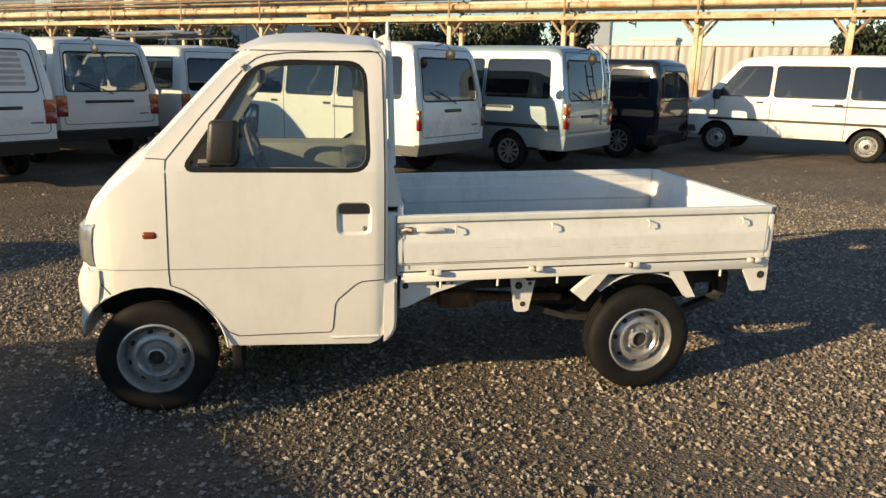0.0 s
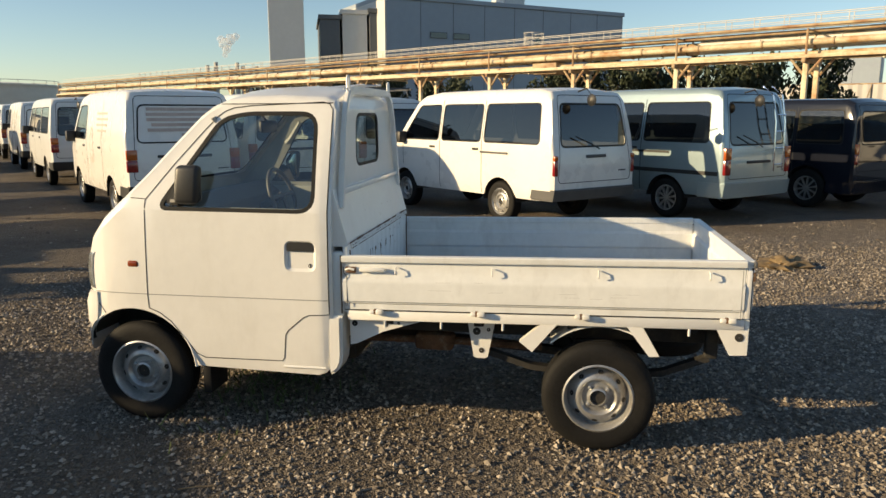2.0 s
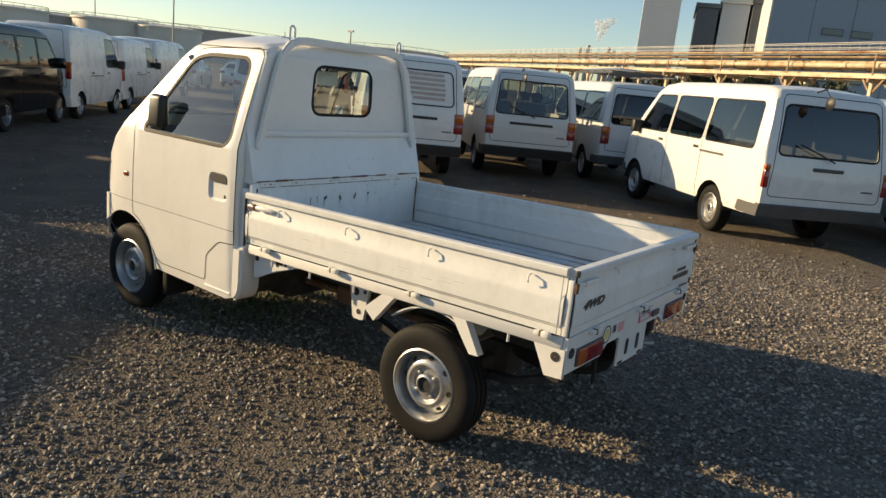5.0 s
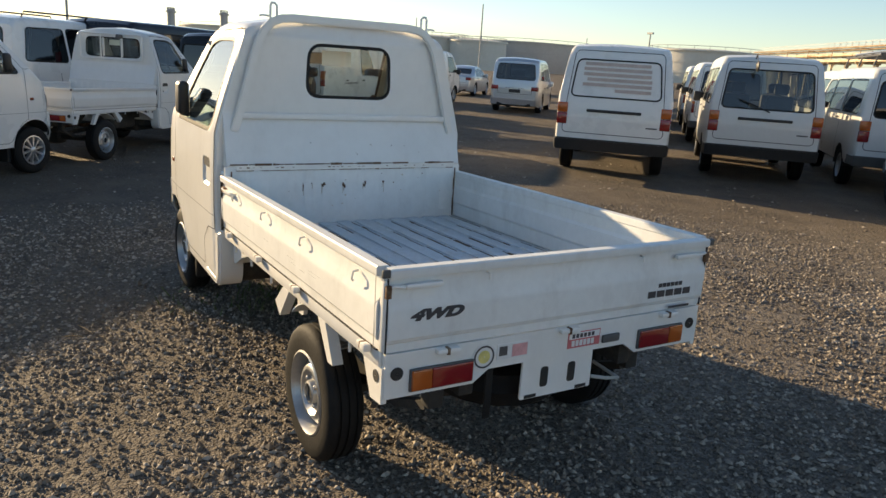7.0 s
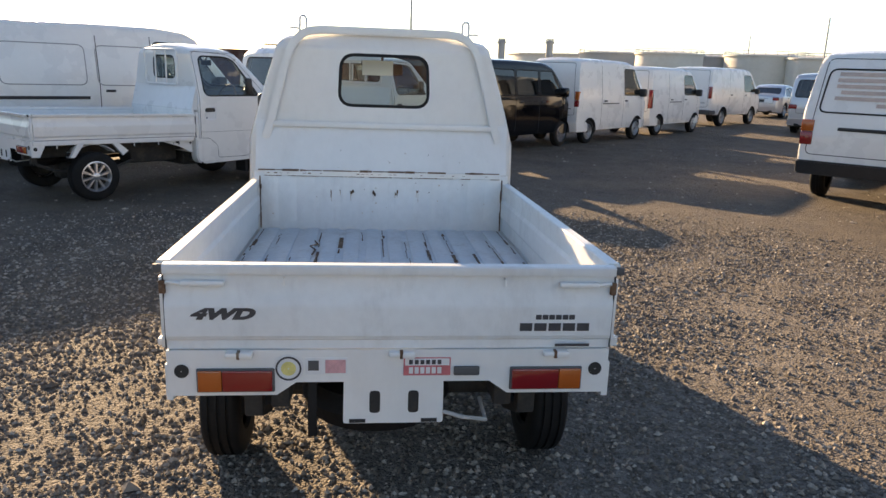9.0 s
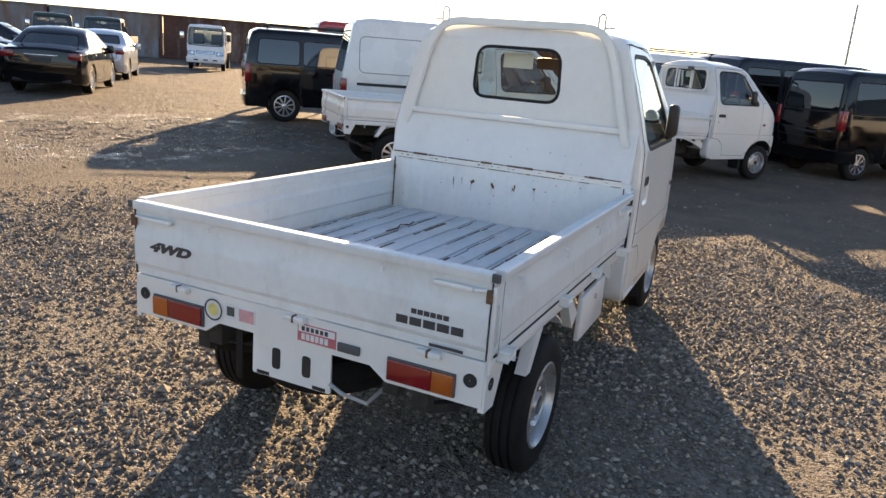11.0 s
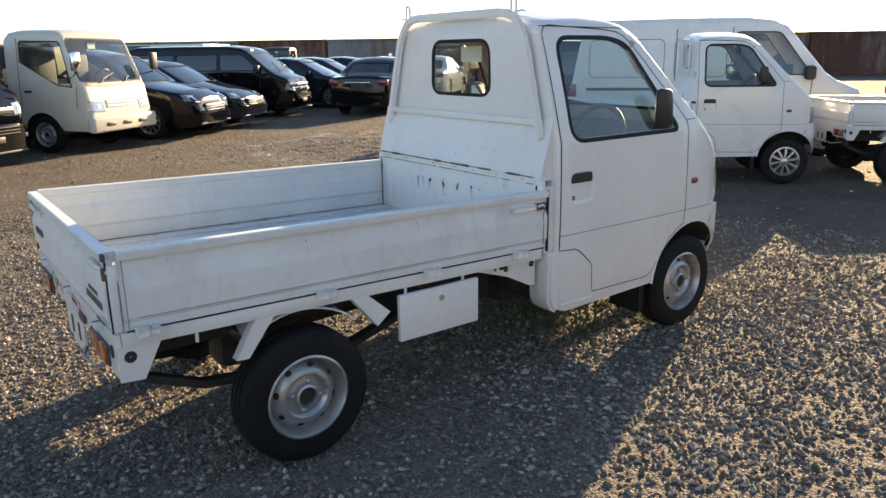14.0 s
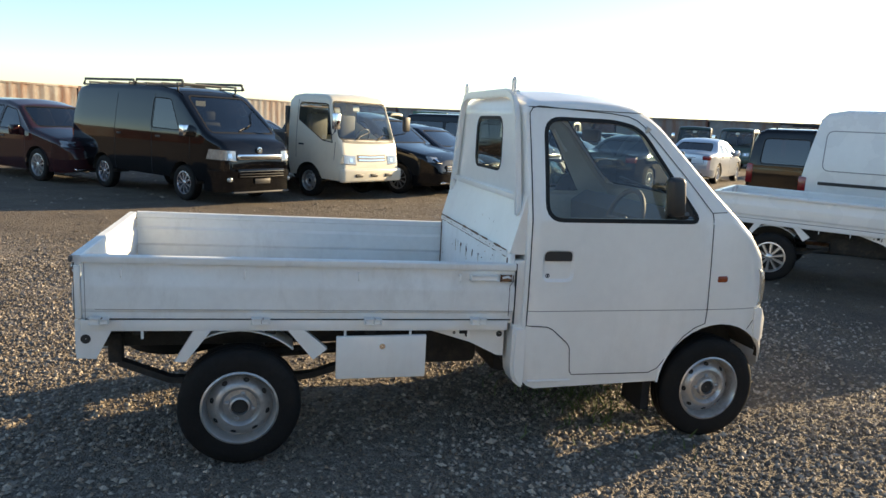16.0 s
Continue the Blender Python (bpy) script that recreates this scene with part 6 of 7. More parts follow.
    if detail:
        b = None
        for q in range(11):
            x = -0.42 - 0.42 * random.random()
            z = 0.775 + 0.05 * random.random() - 0.016
            b = box(x, x + 0.04 + 0.08 * random.random(), 0.7095, 0.7121, z, z + 0.0007, bm=b)
        for q in range(6):
            x = -1.05 - 0.32 * random.random()
            z = 0.75 + 0.03 * random.random() - 0.016
            b = box(x, x + 0.03 + 0.07 * random.random(), 0.7095, 0.7121, z, z + 0.0007, bm=b)
        tagged(part("gate_scratch", tilted(b), M_SHADE_SCRATCH, ob, "thin grey scratches"), kind="stuff")
    # tailgate
    sec = gate_section(-1.842, 0.655, 0.926, 1)
    sec = [(-1.842 - (a + 1.842), c) for a, c in sec]
    tg = part("tailgate", tilted(extrude([(x, z) for x, z in sec], -0.690, 0.690, "y")), B, ob, "white tailgate with model lettering")
    for s in (1, -1):
        part("corner_cap", tilted(box(-1.853, -1.840, s * 0.703 - 0.013, s * 0.703 + 0.013, 0.900, 0.926, 0.004)), M_GREYPL, ob, "dark rubber corner cap")
        part("corner_strip", tilted(box(-1.838, -1.812, s * 0.697 - 0.008, s * 0.697 + 0.008, 0.66, 0.885, 0.004)), P, ob)
        if detail:
            b = box(-1.862, -1.842, s * 0.575 - 0.065, s * 0.575 + 0.065, 0.860, 0.878, 0.006)
            tube([(-1.852, s * 0.640, 0.868), (-1.848, s * 0.675, 0.872), (-1.835, s * 0.70, 0.86)], 0.006, bm=b)
            part("gate_latch", tilted(b), P, tg)
            part("latch_rust", tilted(box(-1.852, -1.838, s * 0.690 - 0.006, s * 0.690 + 0.012, 0.835, 0.875, 0.002)), M_RUST, tg)
            part("rope_hook", tilted(tube([(-1.838, s * 0.338, 0.885), (-1.856, s * 0.338, 0.882), (-1.858, s * 0.338, 0.865)], 0.0038)), P, tg)
    if detail:
        for y in (0.473, -0.025, -0.516):
            b = box(-1.868, -1.838, y - 0.040, y + 0.002, 0.630, 0.652, 0.006)
            box(-1.864, -1.838, y + 0.004, y + 0.044, 0.632, 0.650, 0.006, bm=b)
            hg = part("gate_hinge", tilted(b), P, tg)
            part("hinge_pin", tilted(box(-1.866, -1.842, y - 0.001, y + 0.009, 0.629, 0.653, 0.002)), M_RUST, hg)
    # rear panel under the tailgate
    lo, hi = 0.503, 0.652
    outline = [(-0.692, lo), (-0.365, lo), (-0.305, lo + 0.042), (0.305, lo + 0.042), (0.365, lo), (0.692, lo), (0.692, hi), (-0.692, hi)]
    rp = part("rear_panel", tilted(extrude(outline, -1.842, -1.822, "x")), P, ob)
    for s in (1, -1):
        b = shift(lathe([(0.022, 0), (0.022, 0.003), (0.002, 0.003)], 18), 0, 0, 0, rz=90)
        part("panel_hole", shift(b, -1.8425, s * 0.650, 0.585 + 0.0313), M_UNDER, rp, "round dark hole")
        y0, y1 = (0.374, 0.602)
        lamp = part("tail_lamp", tilted(box(-1.851, -1.840, s * 0.488 - 0.118, s * 0.488 + 0.118, 0.516, 0.594, 0.004)), M_GREYPL, rp, "tail lamp housing")
        part("red_lens", tilted(box(-1.859, -1.848, s * 0.452 - 0.076, s * 0.452 + 0.076, 0.521, 0.589, 0.004)), M_REDLENS, lamp, "red lens")
        part("amber_lens", tilted(box(-1.859, -1.848, s * 0.565 - 0.036, s * 0.565 + 0.036, 0.521, 0.589, 0.004)), M_AMBER, lamp, "amber lens")
    b = extrude(rounded([(-0.160, 0.400), (0.160, 0.400), (0.158, 0.548), (-0.158, 0.548)], 0.008, 2), -1.838, -1.830, "x")
    ph = part("plate_bracket", tilted(b), P, ob, "white number plate bracket with slots")
    for y in (0.060, -0.063):
        b = extrude(rounded([(y - 0.017, 0.436), (y + 0.017, 0.436), (y + 0.017, 0.512), (y - 0.017, 0.512)], 0.012, 3), -1.8395, -1.8375, "x")
        part("bracket_slot", tilted(b), M_UNDER, ph, "dark slot")
    for y in (0.115, -0.115):
        part("bracket_notch", tilted(box(-1.8392, -1.8375, y - 0.026, y + 0.026, 0.402, 0.415, 0.0)), M_UNDER, ph)
    if detail:
        disc = shift(lathe([(0.047, 0), (0.047, 0.0015), (0.002, 0.0015)], 26), 0, 0, 0, rz=90)
        st = part("round_sticker", shift(disc, -1.8430, 0.328, 0.592 + 0.0313), M_STK_WHITE, ob, "round white and yellow sticker")
        disc = shift(lathe([(0.040, 0), (0.040, 0.001), (0.034, 0.001), (0.034, 0.0)], 26), 0, 0, 0, rz=90)
        part("sticker_ring", shift(disc, -1.8448, 0.328, 0.592 + 0.0313), M_DECAL, st)
        disc = shift(lathe([(0.023, 0), (0.023, 0.001), (0.002, 0.001)], 26), 0, 0, 0, rz=90)
        part("sticker_centre", shift(disc, -1.8450, 0.328, 0.592 + 0.0313), M_STK_YEL, st)
        s2 = part("faded_sticker", tilted(box(-1.8445, -1.842, 0.147, 0.277, 0.572, 0.626)), M_STK_WHITE, ob, "faded grey and red sticker")
        part("sticker_print", tilted(box(-1.8455, -1.8446, 0.152, 0.215, 0.576, 0.620)), M_STK_PINK, s2)
        part("sticker_print", tilted(box(-1.8455, -1.8446, 0.235, 0.268, 0.585, 0.618)), M_GREYPL, s2)
        s3 = part("red_sticker", tilted(box(-1.8445, -1.842, -0.178, -0.029, 0.566, 0.626)), M_STK_RED, ob, "red and white warning sticker")
        part("sticker_print", tilted(box(-1.8455, -1.8446, -0.174, -0.033, 0.600, 0.623)), M_STK_WHITE, s3)
        for k in range(6):
            y = -0.052 - 0.018 * k
            part("sticker_stroke", tilted(box(-1.8465, -1.8456, y - 0.006, y + 0.006, 0.604, 0.619)), M_DECAL, s3)
            part("sticker_stroke", tilted(box(-1.8465, -1.8446, y - 0.007, y + 0.006, 0.573, 0.594)), M_STK_WHITE, s3)
        part("plate_lamp", tilted(box(-1.854, -1.842, -0.271, -0.188, 0.567, 0.598, 0.005)), M_GREYPL, ob, "grey plate lamp")
        # lettering
        cu = bpy.data.curves.new("lettering", "FONT")
        cu.body, cu.size, cu.extrude, cu.align_x, cu.align_y, cu.shear = "4WD", 0.045, 0.0008, "CENTER", "CENTER", 0.35
        cu.space_character = 1.05
        cu.offset = 0.0030
        tmp = new("lettering", cu)
        me = bpy.data.meshes.new_from_object(tmp.evaluated_get(bpy.context.evaluated_depsgraph_get()))
        bpy.data.objects.remove(tmp)
        me.materials.append(M_DECAL)
        d = new("drive_lettering", me)
        d.parent = tg
        d.matrix_local = pose(-1.8495, 0.525, 0.770 + 0.0313, 90, 0, -90) @ Matrix.Diagonal((1.72, 1, 1, 1))
        tagged(d, "dark drive-type lettering")
        zz = 0.722
        bars = ((0.441, 0.570, zz + 0.032, zz + 0.048), (0.390, 0.621, zz - 0.006, zz + 0.020))
        for a, c, z0, z1 in bars:
            n = 6 if z0 > zz else 5
            w = (c - a) / n
            for k in range(n):
                b = tilted(box(-1.8500, -1.8485, -(a + w * (k + 0.92)), -(a + w * (k + 0.06)), z0, z1, 0.0006, 1))
                part("name_bar", b, M_DECAL, tg, "dark name mark drawn as plain bars")
        part("dealer_bar", tilted(box(-1.850, -1.8485, -0.622, -0.510, 0.664, 0.673)), M_DECAL, tg)
    # skirt rails and stays below the bed
    for s in (1, -1):
        part("skirt_rail", tilted(box(-1.82, 0.05, s * 0.690 - 0.012, s * 0.690 + 0.012, 0.604, 0.655, 0.006)), P, ob)
        part("wheel_stay", tilted(extrude([(-0.975, 0.606), (-0.900, 0.606), (-0.800, 0.520), (-0.862, 0.470)], s * 0.660, s * 0.702, "y")), P, ob)
        part("wheel_stay", tilted(extrude([(-1.300, 0.606), (-1.372, 0.606), (-1.452, 0.468), (-1.405, 0.466)], s * 0.660, s * 0.702, "y")), P, ob)
        b = tilted(extrude([(-1.700, 0.606), (-1.838, 0.606), (-1.838, 0.488), (-1.762, 0.484)], s * 0.680, s * 0.700, "y"))
        ce_ = part("corner_bracket", b, P, ob)
        part("bracket_hole", shift(lathe([(0.020, 0), (0.020, 0.002), (0.002, 0.002)], 16), -1.800, s * 0.7002 - (0.002 if s < 0 else 0), 0.602), M_UNDER, ce_)
        fb = part("front_bracket", tilted(extrude([(0.05, 0.606), (-0.36, 0.606), (-0.12, 0.535), (0.015, 0.470), (0.05, 0.465)], s * 0.640, s * 0.655, "y")), P, ob)
        for hx, hz, hr in ((0.025, 0.575, 0.015), (-0.135, 0.575, 0.012), (-0.20, 0.585, 0.007)):
            part("bracket_hole", shift(lathe([(hr, 0), (hr, 0.002), (0.002, 0.002)], 14), hx, s * 0.6552 - (0.002 if s < 0 else 0), hz), M_UNDER, fb)
        arcp = [(-1.18 + 0.345 * math.cos(radians(a)), s * 0.60, 0.255 + 0.345 * math.sin(radians(a))) for a in range(48, 133, 7)]
        b = tube(arcp, 0.01, flat=(0.16, 0.006))
        part("mudguard", tilted(b), M_BED if detail else P, ob, "thin curved mudguard")
        for x in (-0.14, -0.42, -0.72, -1.58):
            part("rope_pin", tilted(tube([(x, s * 0.694, 0.606), (x, s * 0.694, 0.570)], 0.006)), P, ob)
        part("chassis_rail", box(-1.80, 0.40, s * 0.36 - 0.03, s * 0.36 + 0.03, 0.47, 0.60, 0.008), M_UNDER, ob)
        spring = [(-0.62, s * 0.45, 0.40), (-0.85, s * 0.45, 0.33), (-1.18, s * 0.45, 0.30), (-1.5, s * 0.45, 0.33), (-1.72, s * 0.45, 0.42)]
        part("leaf_spring", tube(spring, 0.02, flat=(0.05, 0.03)), M_UNDER, ob)
        part("shackle", box(-1.76, -1.70, s * 0.45 - 0.03, s * 0.45 + 0.03, 0.42, 0.56, 0.008), M_UNDER, ob)
    b = extrude([(-0.525, 0.585), (-0.670, 0.585), (-0.632, 0.385), (-0.615, 0.378), (-0.575, 0.378), (-0.560, 0.385)], 0.495, 0.515, "y")
    stay = part("tank_stay", b, P, ob, "white steel stay with holes")
    for x, z, r in ((-0.575, 0.52, 0.020), (-0.60, 0.42, 0.014), (-0.635, 0.53, 0.010)):
        part("stay_hole", shift(lathe([(r, 0), (r, 0.002), (0.002, 0.002)], 14), x, 0.5152, z), M_UNDER, stay)
    part("exhaust", tube([(0.3, 0.20, 0.36), (-0.4, 0.22, 0.37), (-0.9, 0.22, 0.36)], 0.022, bm=shift(box(-0.42, -0.20, -0.06, 0.06, -0.05, 0.05, 0.03), 0, 0.22, 0.37)), M_RUST, ob, "rusty exhaust pipe")
    part("rear_axle", tube([(-1.18, -0.60, 0.265), (-1.18, 0.60, 0.265)], 0.035, bm=shift(box(-0.11, 0.11, -0.10, 0.10, -0.10, 0.10, 0.05), -1.18, 0.05, 0.27)), M_UNDER, ob)
    part("prop_shaft", tube([(0.2, 0, 0.36), (-1.10, 0.05, 0.28)], 0.03), M_UNDER, ob)
    part("engine_block", box(0.10, 0.80, -0.35, 0.35, 0.26, 0.45, 0.05), M_UNDER, ob)
    part("fuel_tank", box(-0.62, 0.0, -0.40, -0.12, 0.34, 0.54, 0.04), M_UNDER, ob)
    for x in (-0.15, -0.6, -1.05, -1.6):
        part("cross_member", tilted(box(x - 0.025, x + 0.025, -0.66, 0.66, 0.575, 0.628, 0.006)), M_UNDER, ob)
    part("tow_hook", tube([(-1.70, -0.30, 0.45), (-1.84, -0.30, 0.44), (-1.86, -0.22, 0.46), (-1.84, -0.16, 0.47)], 0.007), M_TRIM, ob)
    part("spare_wheel", shift(lathe([(0.10, -0.06), (0.24, -0.06), (0.265, 0.0), (0.24, 0.06), (0.10, 0.06)], 24), 0, 0, 0), M_TYRE, ob, "spare wheel under the bed").matrix_local = pose(-1.52, 0.05, 0.42, 90, 0, 0)
    if detail:
        tb = part("cover_panel", box(-0.760, -0.346, -0.712, -0.690, 0.392, 0.592, 0.004), P, ob, "white steel cover panel under the bed")
        part("box_lock", shift(lathe([(0.013, 0), (0.013, -0.008), (0.002, -0.009)], 14), -0.552, -0.7125, 0.545), M_CHROME, tb)
        part("hanging_strap", box(-1.79, -1.782, 0.245, 0.275, 0.36, 0.56, 0.003), M_RUBBER, ob)
    wheels(ob, [(1.18, 0.627), (1.18, -0.627), (-1.18, 0.630), (-1.18, -0.630)], 0.268, 0.158, 0.145, style, M_ALLOY if style == "alloy" else None)
    return ob


truck = kei_truck("pickup_truck", "white small pickup truck with open load bed, lightly worn", group="small pickup trucks")
truck.matrix_world = pose(0, 0, 0, 0, 0, 180)
kt = kei_truck("alloy_wheel_pickup", "white small pickup truck with shiny alloy wheels", detail=False, style="alloy", paint=M_WHITE, group="small pickup trucks")
kt.matrix_world = pose(-5.73, -2.72, 0, 0, 0, 135.5)
kt2 = kei_truck("neighbour_pickup", "white small pickup truck with steel wheels and window bars", detail=False, paint=M_WHITE2, group="small pickup trucks", wide=True)
kt2.matrix_world = pose(-8.42, -0.29, 0, 0, 0, 140)


# ---- surroundings ----
def solid(name, label, category, bm, m, kind="", group="", smooth=32):
    ob = mesh_object(name, bm, m, None, smooth)
    return tagged(ob, label, category, group, kind)


def build_containers():
    """Rows of old freight containers that wall the yard."""
    def container(m):
        ob = empty("freight_container", "weathered corrugated steel freight container", "container", "container wall")
        L, D, H = 6.06, 2.44, 2.6
        n = 40
        pts = []
        for k in range(n):
            x = -L / 2 + 0.1 + (L - 0.2) * k / (n - 1)
            pts.append((x, 0.035 if k % 4 in (0, 1) else -0.0))
        for s in (1, -1):
            outline = [(x, s * (D / 2 - 0.04) + s * y) for x, y in pts]
            outline += [(x, s * (D / 2 - 0.07)) for x, y in pts[::-1]]
            part("side_sheet", extrude(outline, 0.16, H - 0.12, "z"), m, ob)
            for z0, z1 in ((0.0, 0.16), (H - 0.12, H)):
                part("side_rail", box(-L / 2, L / 2, s * D / 2 - 0.06, s * D / 2 + 0.01, z0, z1, 0.01), m, ob)
            part("end_sheet", box(s * L / 2 - 0.06, s * L / 2 - 0.02, -D / 2 + 0.07, D / 2 - 0.07, 0.05, H - 0.05), m, ob)
        for sx in (1, -1):
            for sy in (1, -1):
                part("corner_post", box(sx * L / 2 - 0.08, sx * L / 2 + 0.01, sy * D / 2 - 0.08, sy * D / 2 + 0.012, 0.0, H + 0.01, 0.01), M_CONT_R, ob)
        part("roof_sheet", box(-L / 2 + 0.05, L / 2 - 0.05, -D / 2 + 0.05, D / 2 - 0.05, H - 0.06, H - 0.01), m, ob)
        return ob

    kinds = [container(M_CONT), container(M_CONT_W), container(M_CONT_R)]
    used = [False] * 3
    spots = []
    a1 = (-47 * NX, -47 * NY)
    for k in range(-6, 11):
        spots.append((a1[0] + DX * 6.15 * k, a1[1] + DY * 6.15 * k, LOT))
    a2 = (-40 * DX, -40 * DY)
    for k in range(-8, 12):
        spots.append((a2[0] + NX * 6.15 * k, a2[1] + NY * 6.15 * k, LOT - 90))
    rnd = random.Random(5)
    for i, (x, y, a) in enumerate(spots):
        k = 2 if rnd.random() < 0.35 else int(rnd.random() < 0.35)
        m = pose(x, y, 0, 0, 0, a)
        if not used[k]:
            kinds[k].matrix_world = m
            used[k] = True
        else:
            copy_thing(kinds[k], m)
    for k in range(3):
        if not used[k]:
            kinds[k].matrix_world = pose(60, -60 - 8 * k, 0)
    g = solid("green_container", "dark green steel container by the wall", "container", box(-3.0, 3.0, -0.9, 0.9, 0, 2.1, 0.03), M_CONT_G)
    g.matrix_world = pose(-8.2, -37.5, 0, 0, 0, 75)
    g = solid("pale_shed", "pale flat-roofed cabin behind parked trucks", "shed", box(-2.6, 2.6, -1.6, 1.6, 0, 2.2, 0.03), M_WHITE2)
    g.matrix_world = pose(-10.6, -38.5, 0, 0, 0, LOT)


def build_pipe_rack():
    """An elevated pipe rack along the far side, on steel trestles."""
    ang = 145.0
    ux, uy = math.cos(radians(ang)), math.sin(radians(ang))
    nx, ny = uy, -ux
    base = pose(50 * nx, 50 * ny, 0, 0, 0, ang)
    rack = empty("pipe_rack", "rusty cream-painted elevated pipe rack on steel trestles", "pipe rack", m=base)
    x0, x1 = -40.0, 150.0
    lines = ((6.40, -0.6, 0.48, M_PIPEW, -40, 22), (6.36, -0.6, 0.43, M_PIPE, 22, 66), (6.36, -0.6, 0.42, M_PIPEW, 66, x1), (6.25, 0.8, 0.22, M_PIPE, x0, x1), (5.55, -0.9, 0.20, M_PIPEW, x0, x1), (5.55, 0.3, 0.16, M_PIPE, x0, x1), (7.02, -1.1, 0.09, M_PIPEW, x0, x1), (7.0, 0.2, 0.12, M_RUSTSTEEL, x0, x1),
             (7.35, -0.2, 0.13, M_PIPEW, 10, x1), (7.3, 0.9, 0.10, M_RUSTSTEEL, x0, x1), (7.3, 0.5, 0.08, M_PIPE, x0, x1), (5.25, 1.0, 0.10, M_RUSTSTEEL, x0, x1))
    for z, y, r, m, a, c in lines:
        pts = [(x, y, z) for x in np.arange(a, c + 0.1, 10)]
        if pts[-1][0] < c:
            pts.append((c, y, z))
        part("pipe", tube(pts, r, 12), m, rack)
        if r > 0.19:
            b = lathe([(r, -0.05), (r + 0.045, -0.05), (r + 0.045, 0.05), (r, 0.05)], 12)
            first = None
            for x in np.arange(a + 3, min(c, 110), 2.6 if r > 0.4 else 4.5):
                if first is None:
                    first = part("pipe_flange", b, M_RUSTSTEEL if m is M_PIPE else M_PIPEW, rack)
                    fl = first
                else:
                    fl = new("pipe_flange", first.data)
                    fl.parent = rack
                fl.matrix_local = pose(x, y, z, 0, 0, 90)
    for y in (-1.3, 1.3):
        part("girder", box(x0, x1, y - 0.08, y + 0.08, 5.22, 5.62 if y < 0 else 5.45, 0.01), M_PIPE, rack)
    for x in np.arange(x0, x1, 9.0):
        t = part("trestle_beam", box(x - 0.12, x + 0.12, -1.7, 1.7, 4.92, 5.22, 0.02), M_RUSTSTEEL, rack)
        for y in (-1.1, 1.1):
            part("trestle_leg", box(x - 0.16, x + 0.16, y - 0.16, y + 0.16, 0.0, 4.92, 0.02), M_PIPE, rack)
            part("trestle_brace", tube([(x, y, 4.0), (x + 1.0, y, 5.22)], 0.09, 6, bm=tube([(x, y, 4.0), (x - 1.0, y, 5.22)], 0.09, 6)), M_RUSTSTEEL, rack)
        part("trestle_frame", tube([(x, -1.3, 4.9), (x, -1.3, 7.0), (x, 1.3, 7.0), (x, 1.3, 4.9)], 0.08, 6), M_RUSTSTEEL, rack)
        part("pipe_collar", box(x - 0.05, x + 0.05, -1.05, -0.15, 5.9, 6.75, 0.02), M_RUSTSTEEL, rack)
    for x in np.arange(x0 + 4.5, 120, 9.0):
        part("hanger", tube([(x, -1.3, 4.8), (x, -1.3, 6.9)], 0.05, 6, bm=tube([(x, -1.3, 5.05), (x, 1.3, 5.05)], 0.06, 6)), M_PIPE, rack)
    for y in (-1.0, 0.0):
        part("walkway_rail", tube([(x0, y, 8.15), (x1, y, 8.15)], 0.03, 6, bm=tube([(x0, y, 7.75), (x1, y, 7.75)], 0.025, 6)), M_CONC, rack)
        for x in np.arange(x0, 120, 2.0):
            part("walkway_post", tube([(x, y, 7.1), (x, y, 8.15)], 0.03, 5), M_CONC, rack)
    part("walkway", box(x0, x1, -1.05, 0.05, 7.05, 7.13, 0.01), M_CONC, rack)
    loop = [(6, -0.6, 6.7), (6, -0.6, 8.0), (6.5, -0.6, 8.4), (8.5, -0.6, 8.4), (9, -0.6, 8.0), (9, -0.6, 6.7)]
    part("expansion_loop", tube([(x - 14, y, z) for x, y, z in loop], 0.22, 10), M_PIPEW, rack)
    cage = None
    for z in (7.9, 8.3, 8.7):
        cage = tube([(38 + 0.9 * math.cos(a), -1.3 + 0.9 * math.sin(a), z) for a in [2 * math.pi * k / 12 for k in range(12)]], 0.03, 5, bm=cage, closed=True)
    for k in range(6):
        a = 2 * math.pi * k / 6
        cage = tube([(38 + 0.9 * math.cos(a), -1.3 + 0.9 * math.sin(a), 7.1), (38 + 0.9 * math.cos(a), -1.3 + 0.9 * math.sin(a), 8.7)], 0.03, 5, bm=cage)
    part("ladder_cage", cage, M_CONC, rack)
    part("machinery_box", box(34, 36.5, -1.2, 0.8, 4.98, 5.9, 0.05), M_RUSTSTEEL, rack)
    part("valve_block", box(-3, -1.6, -1.0, 0.6, 6.9, 7.5, 0.05), M_RUSTSTEEL, rack)

    # corrugated site fence below the pipes
    f = empty("site_fence", "pale grey corrugated steel fence with raking props", "fence", m=pose(88 * nx, 88 * ny, 0, 0, 0, ang) @ Matrix.Diagonal((1, 1, 1.24, 1)))
    n = 700
    outline = [(-90 + k * 0.25, 0.11 if k % 4 in (1, 2) else 0.0) for k in range(n)] + [(-90 + (n - 1) * 0.25, -0.03), (-90, -0.03)]
    part("fence_sheet", extrude(outline, 0, 3.9, "z"), M_TANKG, f)
    for x in range(-88, 80, 4):
        part("fence_prop", tube([(x, 0.1, 3.8), (x + 0.9, 1.6, 0.0)], 0.06, 5, bm=tube([(x, 0.1, 3.9), (x, 0.1, 0.0)], 0.05, 5)), M_RUSTSTEEL, f)
    part("fence_top", tube([(-90, 0.02, 3.95), (84, 0.02, 3.95)], 0.06, 6), M_RUSTSTEEL, f)


